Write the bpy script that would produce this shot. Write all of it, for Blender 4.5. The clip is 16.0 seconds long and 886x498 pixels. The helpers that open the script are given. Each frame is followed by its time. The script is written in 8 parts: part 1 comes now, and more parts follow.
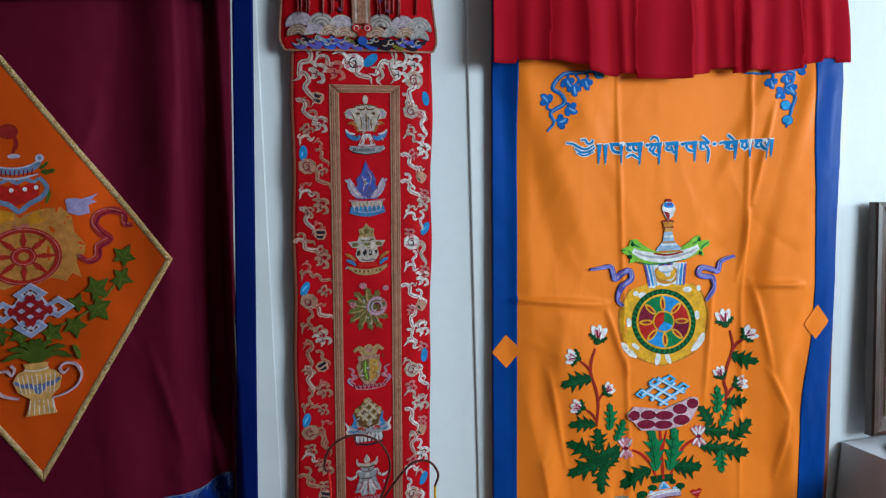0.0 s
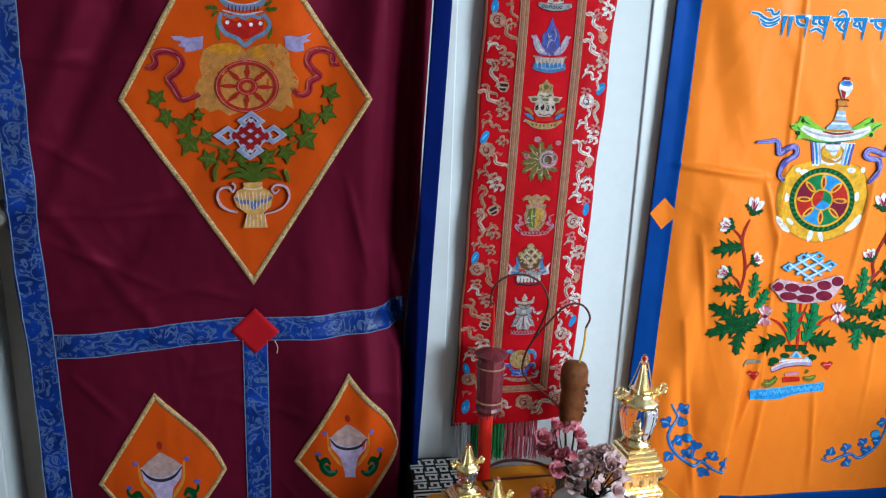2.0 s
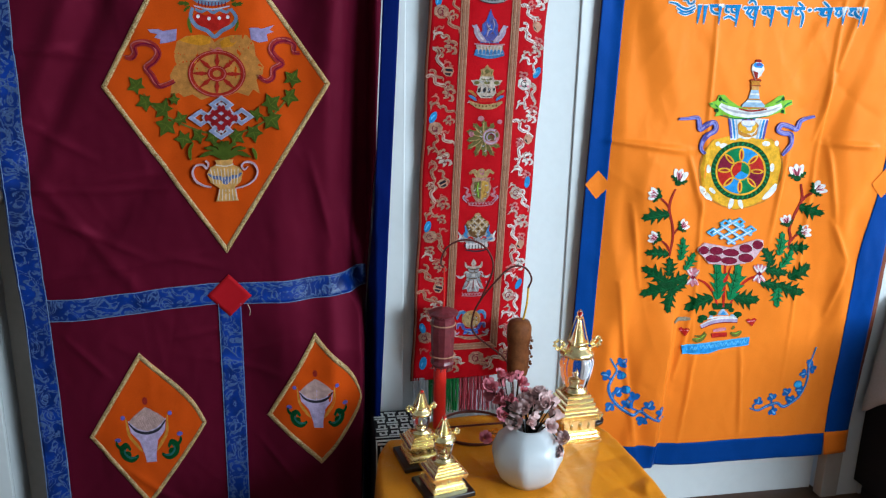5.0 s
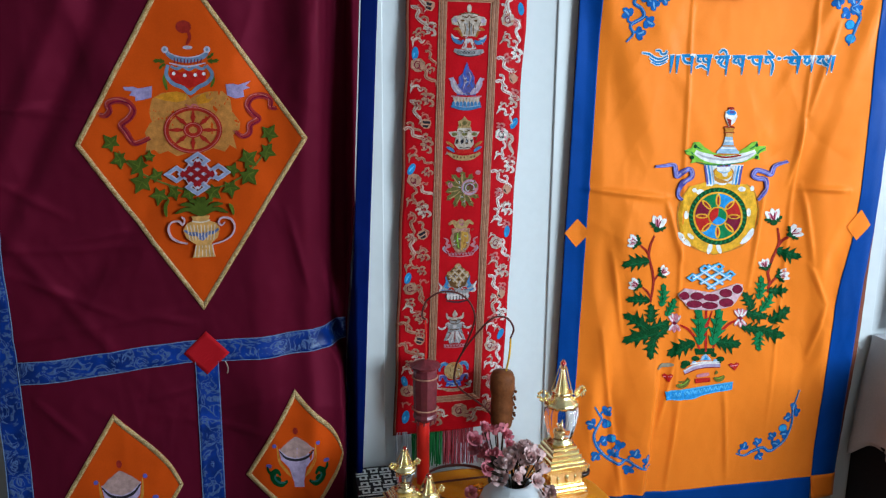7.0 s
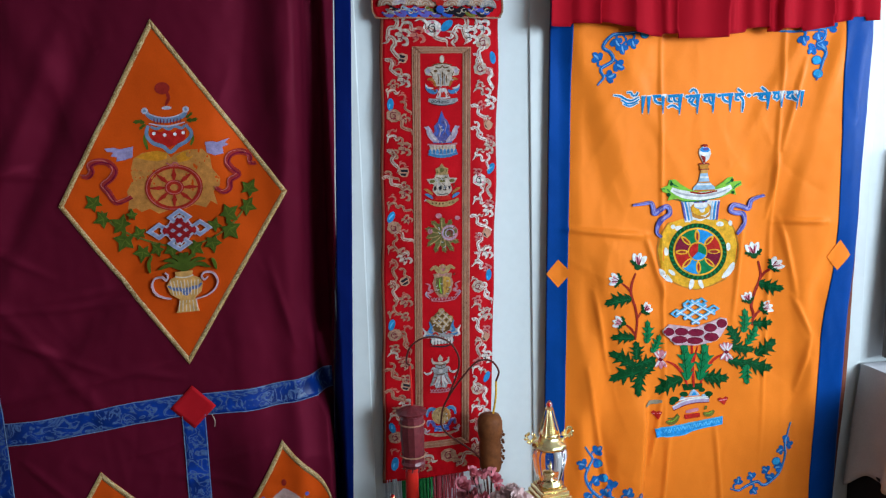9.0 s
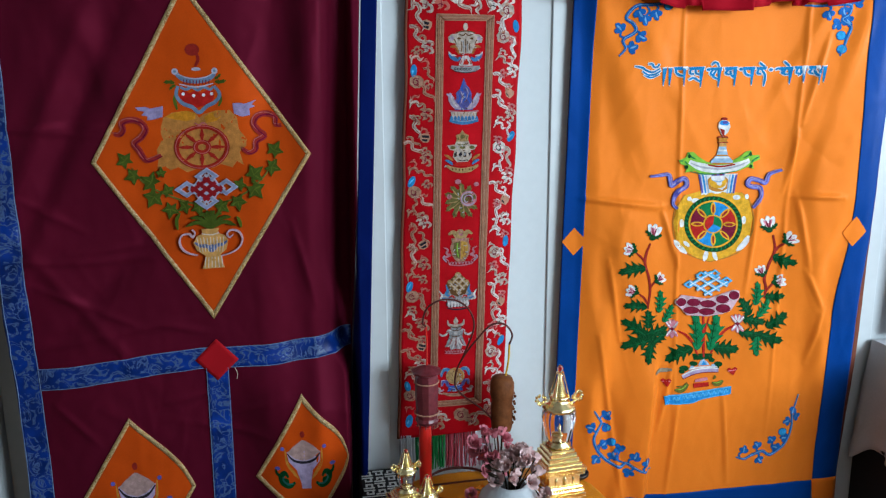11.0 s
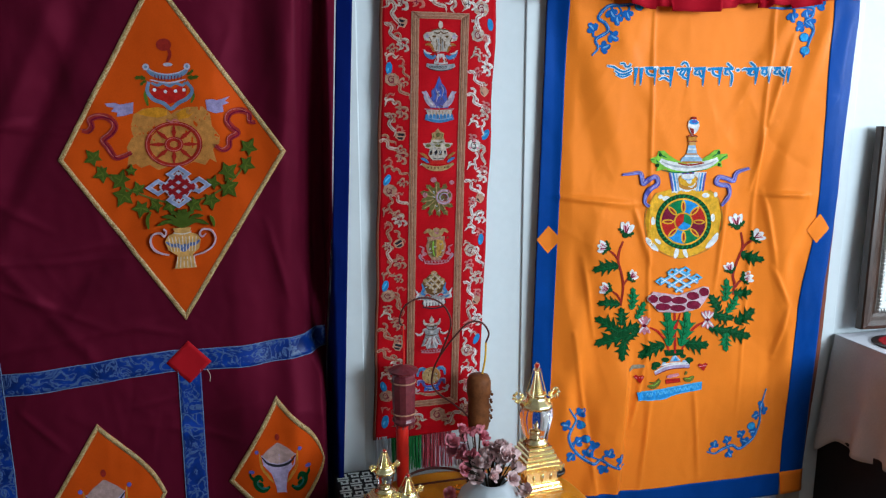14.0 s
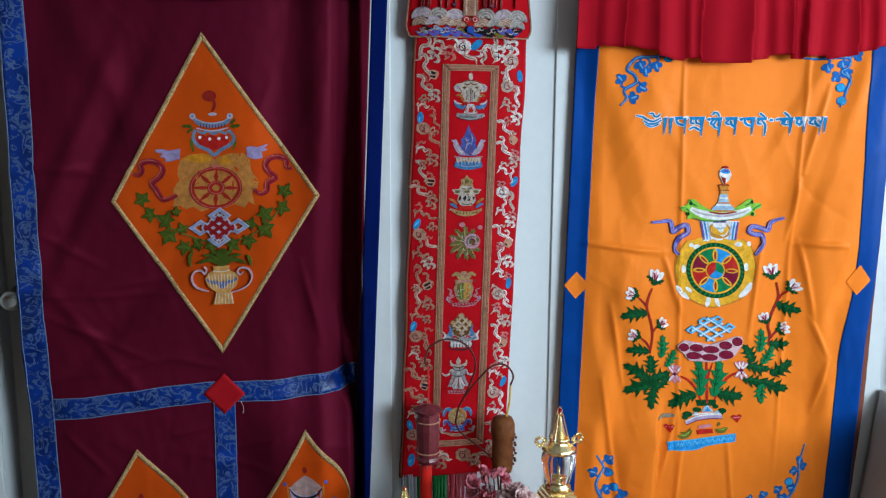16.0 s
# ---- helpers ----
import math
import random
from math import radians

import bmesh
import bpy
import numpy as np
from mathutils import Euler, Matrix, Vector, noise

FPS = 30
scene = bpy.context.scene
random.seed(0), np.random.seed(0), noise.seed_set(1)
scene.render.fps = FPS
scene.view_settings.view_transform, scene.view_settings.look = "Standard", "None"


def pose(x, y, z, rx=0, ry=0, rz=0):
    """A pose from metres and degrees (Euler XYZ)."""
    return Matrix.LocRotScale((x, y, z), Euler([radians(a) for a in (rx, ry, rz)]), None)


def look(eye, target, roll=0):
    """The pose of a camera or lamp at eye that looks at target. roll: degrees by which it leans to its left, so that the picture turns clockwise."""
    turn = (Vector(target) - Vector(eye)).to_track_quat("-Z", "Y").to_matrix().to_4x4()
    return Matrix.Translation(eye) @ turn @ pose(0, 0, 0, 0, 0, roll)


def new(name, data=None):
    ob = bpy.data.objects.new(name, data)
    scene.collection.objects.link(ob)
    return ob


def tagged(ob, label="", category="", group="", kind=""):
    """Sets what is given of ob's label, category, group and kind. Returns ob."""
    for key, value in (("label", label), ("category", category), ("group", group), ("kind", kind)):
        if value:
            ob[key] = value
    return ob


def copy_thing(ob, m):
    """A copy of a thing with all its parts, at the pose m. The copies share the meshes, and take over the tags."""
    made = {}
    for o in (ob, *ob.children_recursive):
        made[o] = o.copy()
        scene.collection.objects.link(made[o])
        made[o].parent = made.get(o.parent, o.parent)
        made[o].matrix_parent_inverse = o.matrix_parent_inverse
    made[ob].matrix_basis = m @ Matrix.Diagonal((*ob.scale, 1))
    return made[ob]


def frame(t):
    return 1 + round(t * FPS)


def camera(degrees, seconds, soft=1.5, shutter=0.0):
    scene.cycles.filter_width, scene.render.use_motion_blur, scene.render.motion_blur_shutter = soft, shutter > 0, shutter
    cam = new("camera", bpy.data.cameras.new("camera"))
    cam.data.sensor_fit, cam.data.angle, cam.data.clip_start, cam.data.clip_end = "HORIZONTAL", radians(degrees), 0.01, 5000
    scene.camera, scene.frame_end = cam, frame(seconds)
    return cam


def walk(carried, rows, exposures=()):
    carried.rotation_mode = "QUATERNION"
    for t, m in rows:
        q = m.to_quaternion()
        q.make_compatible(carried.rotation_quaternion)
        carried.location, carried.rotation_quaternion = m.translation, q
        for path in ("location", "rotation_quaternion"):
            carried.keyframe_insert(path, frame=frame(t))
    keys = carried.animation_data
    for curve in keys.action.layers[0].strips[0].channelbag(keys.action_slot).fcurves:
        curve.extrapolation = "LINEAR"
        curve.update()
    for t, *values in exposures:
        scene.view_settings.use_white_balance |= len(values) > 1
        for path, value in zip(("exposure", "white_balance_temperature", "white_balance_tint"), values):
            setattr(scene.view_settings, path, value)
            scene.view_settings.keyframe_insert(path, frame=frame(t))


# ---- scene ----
cam = camera(60.0, 16.0, soft=1.25)
PATH = [
    (0, (-1.1330, -1.7150, 1.5330), (-0.5460, 0.1870, 1.3470), -1.7),
    (0.5, (-1.0860, -1.7470, 1.4740), (-0.7620, 0.2170, 1.2820), -1.4),
    (1, (-1.1080, -1.7590, 1.4900), (-0.9260, 0.2030, 1.1450), -0.2),
    (1.5, (-1.2255, -1.7727, 1.5209), (-1.0013, 0.0665, 1.1020), 1.0),
    (2, (-1.3309, -1.8097, 1.5057), (-1.0203, 0.0000, 1.0174), 2.0),
    (2.1, (-1.3633, -1.8088, 1.5010), (-1.0193, -0.0095, 0.9956), 2.4),
    (2.5, (-1.4117, -1.8354, 1.4801), (-1.0355, -0.0579, 0.9243), 2.6),
    (3, (-1.4069, -1.8611, 1.5086), (-1.0450, -0.0779, 0.9623), 2.3),
    (3.5, (-1.3385, -1.9361, 1.5010), (-1.0260, -0.1368, 0.9775), 1.6),
    (4, (-1.3034, -2.0206, 1.4858), (-1.0013, -0.2204, 0.9595), 1.4),
    (4.2, (-1.2911, -2.0568, 1.4753), (-0.9899, -0.2536, 0.9585), 1.3),
    (6.5, (-1.2692, -2.0206, 1.5095), (-0.8502, -0.2213, 1.0649), 1.4),
    (7, (-1.2749, -2.0235, 1.5114), (-0.8844, -0.2061, 1.1181), 0.5),
    (7.5, (-1.2578, -2.0206, 1.5133), (-0.9139, -0.1843, 1.1685), -0.5),
    (8, (-1.2407, -2.0225, 1.5285), (-0.8759, -0.1833, 1.2207), -1.3),
    (8.2, (-1.2331, -2.0292, 1.5333), (-0.8407, -0.1938, 1.2359), -1.6),
    (10.3, (-1.2169, -2.0900, 1.5342), (-0.8826, -0.2498, 1.1979), -1.2),
    (10.5, (-1.2198, -2.0966, 1.5323), (-0.8977, -0.2575, 1.1827), -1.0),
    (11, (-1.2255, -2.1061, 1.5342), (-0.8911, -0.2745, 1.1571), -0.3),
    (11.5, (-1.2350, -2.1299, 1.5285), (-0.8550, -0.3201, 1.0916), 0.2),
    (12, (-1.2407, -2.1270, 1.5171), (-0.8427, -0.3182, 1.0935), 1.1),
    (12.5, (-1.2388, -2.1223, 1.5048), (-0.8540, -0.2974, 1.1438), 1.3),
    (13, (-1.2483, -2.0957, 1.5162), (-0.8873, -0.2612, 1.1799), 0.8),
    (13.5, (-1.2777, -2.0976, 1.5076), (-0.8711, -0.2755, 1.1533), 0.4),
    (14, (-1.2768, -2.0938, 1.5057), (-0.8379, -0.2802, 1.1485), -0.1),
    (14.5, (-1.2179, -2.1147, 1.5133), (-0.8103, -0.2935, 1.1580), -0.1),
    (15, (-1.1780, -2.1489, 1.5114), (-0.7856, -0.3154, 1.2055), 0.0),
    (15.5, (-1.1685, -2.1669, 1.5209), (-0.8256, -0.3154, 1.2711), 0.1),
    (16, (-1.1657, -2.1755, 1.5276), (-0.8977, -0.3125, 1.2654), 0.3),
]
walk(cam, [(t, look(eye, target, roll)) for t, eye, target, roll in PATH],
     [(0, -0.28), (0.5, 0.02), (1, 0.14), (2, 0.31), (4.2, 0.32), (6.5, 0.16), (8, 0.12), (10.5, 0.03), (13, 0.0), (15, 0.0), (16, -0.03)])
# ---- light ----
world = bpy.data.worlds.new("sky")
scene.world = world
world.use_nodes = True
wn = world.node_tree
sky = wn.nodes.new("ShaderNodeTexSky")
sky.sky_type, sky.sun_disc, sky.sun_elevation, sky.sun_rotation = "NISHITA", False, radians(40), radians(60)
wn.links.new(sky.outputs[0], wn.nodes["Background"].inputs[0])
wn.nodes["Background"].inputs[1].default_value = 0.1


def window_light(name, eye, target, width, height, power, colour):
    lamp = bpy.data.lights.new(name, "AREA")
    lamp.shape, lamp.size, lamp.size_y, lamp.energy, lamp.color = "RECTANGLE", width, height, power, colour
    ob = new(name, lamp)
    ob.matrix_basis = look(eye, target)
    return ob


window_light("window_daylight", (1.9, -3.55, 1.85), (-0.4, 0.0, 1.2), 1.9, 1.2, 180, (0.72, 0.90, 1.03))
window_light("window_daylight", (3.5, -1.45, 1.90), (0.0, -0.6, 1.2), 1.3, 0.9, 72, (0.72, 0.90, 1.03))


# ---- materials ----
def shader(name):
    m = bpy.data.materials.new(name)
    m.use_nodes = True
    return m, m.node_tree, m.node_tree.nodes["Principled BSDF"]


def node(t, kind, **values):
    n = t.nodes.new(kind)
    for key, value in values.items():
        n.inputs[key.replace("_", " ")].default_value = value
    return n


def where(t, scale=(1, 1, 1), world_space=False):
    c = t.nodes.new("ShaderNodeTexCoord")
    g = t.nodes.new("ShaderNodeMapping")
    g.inputs["Scale"].default_value = scale
    t.links.new(c.outputs["Object"], g.inputs[0])
    return g


def ramp(t, source, stops):
    r = t.nodes.new("ShaderNodeValToRGB")
    while len(r.color_ramp.elements) < len(stops):
        r.color_ramp.elements.new(0.5)
    for e, (at, colour) in zip(r.color_ramp.elements, stops):
        e.position, e.color = at, (*colour, 1)
    t.links.new(source, r.inputs[0])
    return r


def shade(c, k):
    return tuple(min(1, v * k) for v in c)


def surface(name, colour, rough=0.6, metal=0.0, sheen=0.0, var=0.12, grain=60.0, blotch=4.0, bump=0.15, depth=0.001, weave=0.0, spec=0.5, tint=(1, 1, 1)):
    """Colour varied at two scales, with grain or a woven relief."""
    m, t, b = shader(name)
    g = where(t)
    big = node(t, "ShaderNodeTexNoise", Scale=blotch, Detail=5.0)
    fine = node(t, "ShaderNodeTexNoise", Scale=grain, Detail=3.0)
    for n in (big, fine):
        t.links.new(g.outputs[0], n.inputs["Vector"])
    mix = t.nodes.new("ShaderNodeMath")
    mix.operation = "MULTIPLY_ADD"
    t.links.new(fine.outputs["Fac"], mix.inputs[0])
    mix.inputs[1].default_value = 0.45
    t.links.new(big.outputs["Fac"], mix.inputs[2])
    r = ramp(t, mix.outputs[0], [(0.42, shade(colour, 1 - var)), (0.72, colour), (1.0, tuple(min(1, v * (1 + var) * q) for v, q in zip(colour, tint)))])
    t.links.new(r.outputs[0], b.inputs["Base Color"])
    b.inputs["Roughness"].default_value, b.inputs["Metallic"].default_value = rough, metal
    b.inputs["Specular IOR Level"].default_value = spec if rough <= 0.4 or metal else spec * 0.3
    if weave and not metal:
        top = max(colour)
        b.inputs["Specular Tint"].default_value = (*(0.04 + 0.96 * c / top for c in colour), 1)
    sheen *= 0.12
    if sheen > 0.02:
        b.inputs["Sheen Weight"].default_value, b.inputs["Sheen Roughness"].default_value = sheen, 0.35
        b.inputs["Sheen Tint"].default_value = (*shade(colour, 1.6), 1)
    bp = node(t, "ShaderNodeBump", Strength=bump, Distance=depth)
    if weave:
        wv = node(t, "ShaderNodeTexWave", Scale=weave, Distortion=1.5, Detail=2.0)
        wv.inputs["Detail Scale"].default_value = 2.0
        wv.bands_direction = "DIAGONAL"
        t.links.new(g.outputs[0], wv.inputs["Vector"])
        t.links.new(wv.outputs["Fac"], bp.inputs["Height"])
    else:
        t.links.new(fine.outputs["Fac"], bp.inputs["Height"])
    t.links.new(bp.outputs[0], b.inputs["Normal"])
    return m


threads = {}


def thread(colour, rough=0.5):
    """Embroidery silk: close parallel stitches with a soft gloss."""
    key = (colour, rough)
    if key not in threads:
        threads[key] = surface("embroidery_silk", colour, rough, sheen=0.1, var=0.34, grain=330, blotch=70, bump=0.6, depth=0.0014, weave=150, spec=0.5)
    return threads[key]


def dull(colour):
    """Older silk, worn uneven."""
    key = (colour, "dull")
    if key not in threads:
        threads[key] = surface("worn_silk", colour, 0.5, sheen=0.1, var=0.55, grain=420, blotch=110, bump=0.7, depth=0.0014, weave=170, spec=0.5)
    return threads[key]


def brocade(name, ground, figure, scale=34.0, cover=0.55, rough=0.45):
    """Satin with woven scroll figures."""
    m, t, b = shader(name)
    g = where(t)
    n1 = node(t, "ShaderNodeTexNoise", Scale=scale, Detail=1.5, Distortion=2.6)
    n2 = node(t, "ShaderNodeTexNoise", Scale=scale * 9, Detail=2.0)
    n3 = node(t, "ShaderNodeTexNoise", Scale=16.0, Detail=4.0)
    for n in (n1, n2, n3):
        t.links.new(g.outputs[0], n.inputs["Vector"])
    lines = ramp(t, n1.outputs["Fac"], [(cover - 0.07, (0, 0, 0)), (cover - 0.02, (1, 1, 1)), (cover + 0.035, (1, 1, 1)), (cover + 0.08, (0, 0, 0))])
    soft = node(t, "ShaderNodeMix")
    soft.data_type = "RGBA"
    g1 = ramp(t, n3.outputs["Fac"], [(0.34, shade(ground, 0.55)), (0.66, shade(ground, 1.3))])
    f1 = ramp(t, n2.outputs["Fac"], [(0.3, shade(figure, 0.6)), (0.7, figure)])
    t.links.new(lines.outputs[0], soft.inputs[0])
    t.links.new(g1.outputs[0], soft.inputs[6])
    t.links.new(f1.outputs[0], soft.inputs[7])
    t.links.new(soft.outputs[2], b.inputs["Base Color"])
    b.inputs["Roughness"].default_value = rough
    b.inputs["Specular IOR Level"].default_value = 0.25
    bp = node(t, "ShaderNodeBump", Strength=0.4, Distance=0.001)
    t.links.new(lines.outputs[0], bp.inputs["Height"])
    t.links.new(bp.outputs[0], b.inputs["Normal"])
    return m


MAROON = surface("maroon_satin", (0.086, 0.0046, 0.0158), 0.46, sheen=0.25, var=0.14, grain=420, blotch=3, bump=0.10, depth=0.0006, weave=420, spec=0.6)
ORANGE = surface("orange_satin", (0.82, 0.195, 0.019), 0.40, sheen=0.2, var=0.10, grain=420, blotch=3, bump=0.10, depth=0.0006, weave=420, spec=0.34)
PATCH = surface("orange_patch", (0.55, 0.064, 0.006), 0.39, sheen=0.2, var=0.14, grain=300, blotch=6, bump=0.10, depth=0.0006, weave=380, spec=0.22)
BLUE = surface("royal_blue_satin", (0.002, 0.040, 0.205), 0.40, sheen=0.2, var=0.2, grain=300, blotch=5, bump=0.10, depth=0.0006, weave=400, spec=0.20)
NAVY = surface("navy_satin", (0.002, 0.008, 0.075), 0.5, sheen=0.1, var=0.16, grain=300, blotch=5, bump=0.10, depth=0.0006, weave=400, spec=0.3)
BLUE_BROCADE = brocade("blue_brocade", (0.002, 0.028, 0.205), (0.075, 0.130, 0.30), 25, 0.56, 0.36)
REDPATCH = surface("red_satin", (0.40, 0.010, 0.016), 0.5, sheen=0.2, var=0.1, grain=300, bump=0.25, depth=0.0006, weave=400)
SILK_RED = surface("red_brocade_silk", (0.42, 0.005, 0.010), 0.42, sheen=0.3, var=0.24, grain=300, blotch=9, bump=0.3, depth=0.0006, weave=300)
CRIMSON = surface("crimson_cotton", (0.34, 0.006, 0.015), 0.7, sheen=0.3, var=0.12, grain=400, blotch=4, bump=0.10, depth=0.0006, weave=420, spec=0.25)
BRAID = brocade("gold_braid", (0.36, 0.17, 0.05), (0.78, 0.58, 0.30), 120, 0.52, 0.45)
COPPER_BRAID = brocade("copper_braid", (0.26, 0.075, 0.045), (0.50, 0.27, 0.16), 160, 0.52, 0.4)
LINING = surface("brown_lining", (0.15, 0.045, 0.028), 0.8, var=0.15, grain=200, bump=0.2, weave=350)
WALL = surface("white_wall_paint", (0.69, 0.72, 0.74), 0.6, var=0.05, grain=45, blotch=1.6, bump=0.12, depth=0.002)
TRIM = surface("white_gloss_trim", (0.67, 0.695, 0.71), 0.4, var=0.06, grain=30, blotch=3, bump=0.08, depth=0.002)
DOORGREY = surface("grey_door_paint", (0.46, 0.42, 0.37), 0.5, var=0.12, grain=35, blotch=2, bump=0.1, depth=0.001)
# darker than WALL so that walls out of view bounce less light
DIMWALL = surface("low_bounce_wall_paint", (0.36, 0.35, 0.33), 0.8, var=0.06, grain=45, blotch=1.6, bump=0.12, depth=0.002)
BEIGE = surface("beige_jamb_paint", (0.42, 0.37, 0.33), 0.55, var=0.1, grain=30, blotch=3, bump=0.1)
CEIL = surface("ceiling_paint", (0.50, 0.50, 0.49), 0.8, var=0.03, bump=0.05)
STEEL = surface("brushed_steel", (0.56, 0.55, 0.53), 0.28, metal=1.0, var=0.1, grain=200, bump=0.05)
GOLD = surface("gilt_metal", (1.0, 0.82, 0.43), 0.27, metal=1.0, var=0.14, grain=120, blotch=30, bump=0.15, depth=0.0008)
BLACKWOOD = surface("black_lacquer", (0.016, 0.011, 0.011), 0.3, var=0.2, grain=60, bump=0.08)
TABLECLOTH = surface("amber_tablecloth", (0.70, 0.25, 0.016), 0.36, sheen=0.25, var=0.14, grain=120, blotch=5, bump=0.3, depth=0.0008, weave=300, spec=0.35)
CERAMIC = surface("white_ceramic", (0.54, 0.57, 0.60), 0.26, var=0.05, grain=20, blotch=7, bump=0.03)
CANDLE = surface("red_wax", (0.72, 0.016, 0.010), 0.3, var=0.1, grain=40, bump=0.05)
WIRE = surface("dark_red_wire", (0.10, 0.025, 0.02), 0.35, metal=0.6, var=0.2, grain=100, bump=0.05)
BROWNWOOD = surface("carved_brown_wood", (0.17, 0.055, 0.018), 0.6, var=0.35, grain=90, blotch=40, bump=0.6, depth=0.003)
FRAMEWOOD = surface("dark_walnut_frame", (0.050, 0.022, 0.013), 0.35, var=0.3, grain=80, blotch=12, bump=0.15)
SILVER = surface("silver_leaf", (0.55, 0.53, 0.50), 0.32, metal=0.9, var=0.3, grain=160, blotch=60, bump=0.4, depth=0.001)
LINEN = surface("white_lilac_cloth", (0.62, 0.60, 0.64), 0.75, sheen=0.2, var=0.06, grain=200, blotch=5, bump=0.2, depth=0.0006, weave=260)
LINEN_SHEER = surface("sheer_lilac_cloth", (0.50, 0.47, 0.49), 0.75, sheen=0.2, var=0.16, grain=200, blotch=5, bump=0.2, depth=0.0006, weave=260)
FLOORMAT = surface("brown_floorboard", (0.11, 0.055, 0.030), 0.45, var=0.3, grain=40, blotch=5, bump=0.15)
DARK = surface("dark_cabinet", (0.012, 0.010, 0.012), 0.5, var=0.2, grain=30, bump=0.05)
FRINGE_GREEN = surface("green_fringe", (0.012, 0.17, 0.045), 0.6, sheen=0.3, var=0.3, grain=300)
FRINGE_RED = surface("rose_fringe", (0.38, 0.05, 0.07), 0.6, sheen=0.3, var=0.3, grain=300)
FRINGE_PALE = surface("pale_fringe", (0.50, 0.36, 0.42), 0.6, sheen=0.3, var=0.3, grain=300)
FRINGE_GREY = surface("grey_fringe", (0.42, 0.44, 0.48), 0.6, sheen=0.3, var=0.2, grain=300)
ROSE_PINK = surface("pink_silk_petal", (0.56, 0.17, 0.21), 0.6, sheen=0.3, var=0.25, grain=80, blotch=30)
ROSE_DUSTY = surface("dusty_silk_petal", (0.66, 0.45, 0.44), 0.65, sheen=0.3, var=0.25, grain=80, blotch=30)
TWIG = surface("dark_stem", (0.030, 0.020, 0.012), 0.7, var=0.3, grain=60)
LANTERN = surface("maroon_lantern_silk", (0.15, 0.022, 0.030), 0.33, sheen=0.3, var=0.35, grain=120, blotch=50, bump=0.5, depth=0.002)
MEANDER_W = surface("white_print", (0.72, 0.74, 0.72), 0.6, var=0.06)
MEANDER_B = surface("black_print", (0.012, 0.012, 0.013), 0.5, var=0.2)
ORANGE_BITS = surface("orange_petal", (0.75, 0.20, 0.01), 0.6, var=0.2)


def clear(name, colour, rough=0.03):
    m, t, b = shader(name)
    b.inputs["Base Color"].default_value = (*colour, 1)
    b.inputs["Roughness"].default_value, b.inputs["IOR"].default_value = rough, 1.47
    b.inputs["Transmission Weight"].default_value = 1.0
    return m


CRYSTAL = clear("clear_crystal", (0.97, 0.94, 0.95))
MIRROR = surface("mirror_silvering", (0.82, 0.84, 0.84), 0.02, metal=1.0, var=0.02, bump=0.0)

# thread colours
T_WHITE, T_CREAM, T_GREY = thread((0.72, 0.70, 0.70)), thread((0.66, 0.54, 0.44)), thread((0.40, 0.40, 0.44))
T_TAN, T_PINK, T_LILAC = thread((0.46, 0.24, 0.16)), thread((0.62, 0.22, 0.28)), thread((0.42, 0.32, 0.48))
T_MAROON, T_RED, T_DKRED = thread((0.17, 0.008, 0.030)), thread((0.46, 0.018, 0.014)), thread((0.28, 0.020, 0.015))
T_GREEN, T_DKGREEN, T_LIME = thread((0.004, 0.16, 0.055)), thread((0.002, 0.042, 0.011)), thread((0.22, 0.48, 0.05))
T_OLIVE, T_LEAF = thread((0.14, 0.13, 0.025)), thread((0.085, 0.12, 0.015))
T_SKY, T_AZURE, T_BLUE, T_INDIGO = thread((0.10, 0.42, 0.72)), thread((0.02, 0.25, 0.62)), thread((0.03, 0.09, 0.40)), thread((0.10, 0.09, 0.36))
T_PALEBLUE, T_GOLD, T_STRAW, T_BLACK = thread((0.30, 0.45, 0.62)), thread((0.72, 0.36, 0.025)), thread((0.60, 0.30, 0.09)), thread((0.012, 0.010, 0.014))
T_BEIGE, T_GOLDTOP, T_JARBLUE, T_JARPALE, T_FLAG = thread((0.47, 0.185, 0.045)), thread((0.60, 0.23, 0.018)), thread((0.15, 0.22, 0.34)), thread((0.46, 0.42, 0.52)), thread((0.30, 0.24, 0.42))
T_WHEEL, T_SCARF, T_PINKLINE, T_IVY, T_IVYVEIN = thread((0.36, 0.022, 0.014)), thread((0.31, 0.026, 0.024)), thread((0.46, 0.12, 0.11)), thread((0.055, 0.080, 0.011)), thread((0.10, 0.125, 0.018))
T_KNOT, T_KNOTRED, T_URNBLUE, T_HANDLE = thread((0.26, 0.29, 0.44)), thread((0.26, 0.012, 0.016)), thread((0.10, 0.13, 0.28)), thread((0.55, 0.36, 0.40))
T_BROWN, T_OCHRE, T_LETTER = thread((0.11, 0.05, 0.02)), thread((0.50, 0.20, 0.03)), thread((0.01, 0.19, 0.46))


# ---- building helpers ----
BASE = {}


def thing(name, at, label, category, group="", kind=""):
    """An Empty at the thing's base; its parts are given in world places."""
    ob = new(name)
    ob.empty_display_size = 0.05
    ob.matrix_basis = Matrix.Translation(at)
    BASE[ob] = Vector(at)
    return tagged(ob, label, category, group, kind)


def part(name, bm, material, parent, label="", smooth=False):
    root = parent
    while root.parent:
        root = root.parent
    if root in BASE:
        bmesh.ops.translate(bm, vec=-BASE[root], verts=bm.verts)
    bmesh.ops.recalc_face_normals(bm, faces=bm.faces)
    me = bpy.data.meshes.new(name)
    bm.to_mesh(me)
    bm.free()
    me.materials.append(material)
    if smooth:
        me.polygons.foreach_set("use_smooth", [True] * len(me.polygons))
    ob = new(name, me)
    ob.parent = parent
    if label:
        ob["label"] = label
    return ob


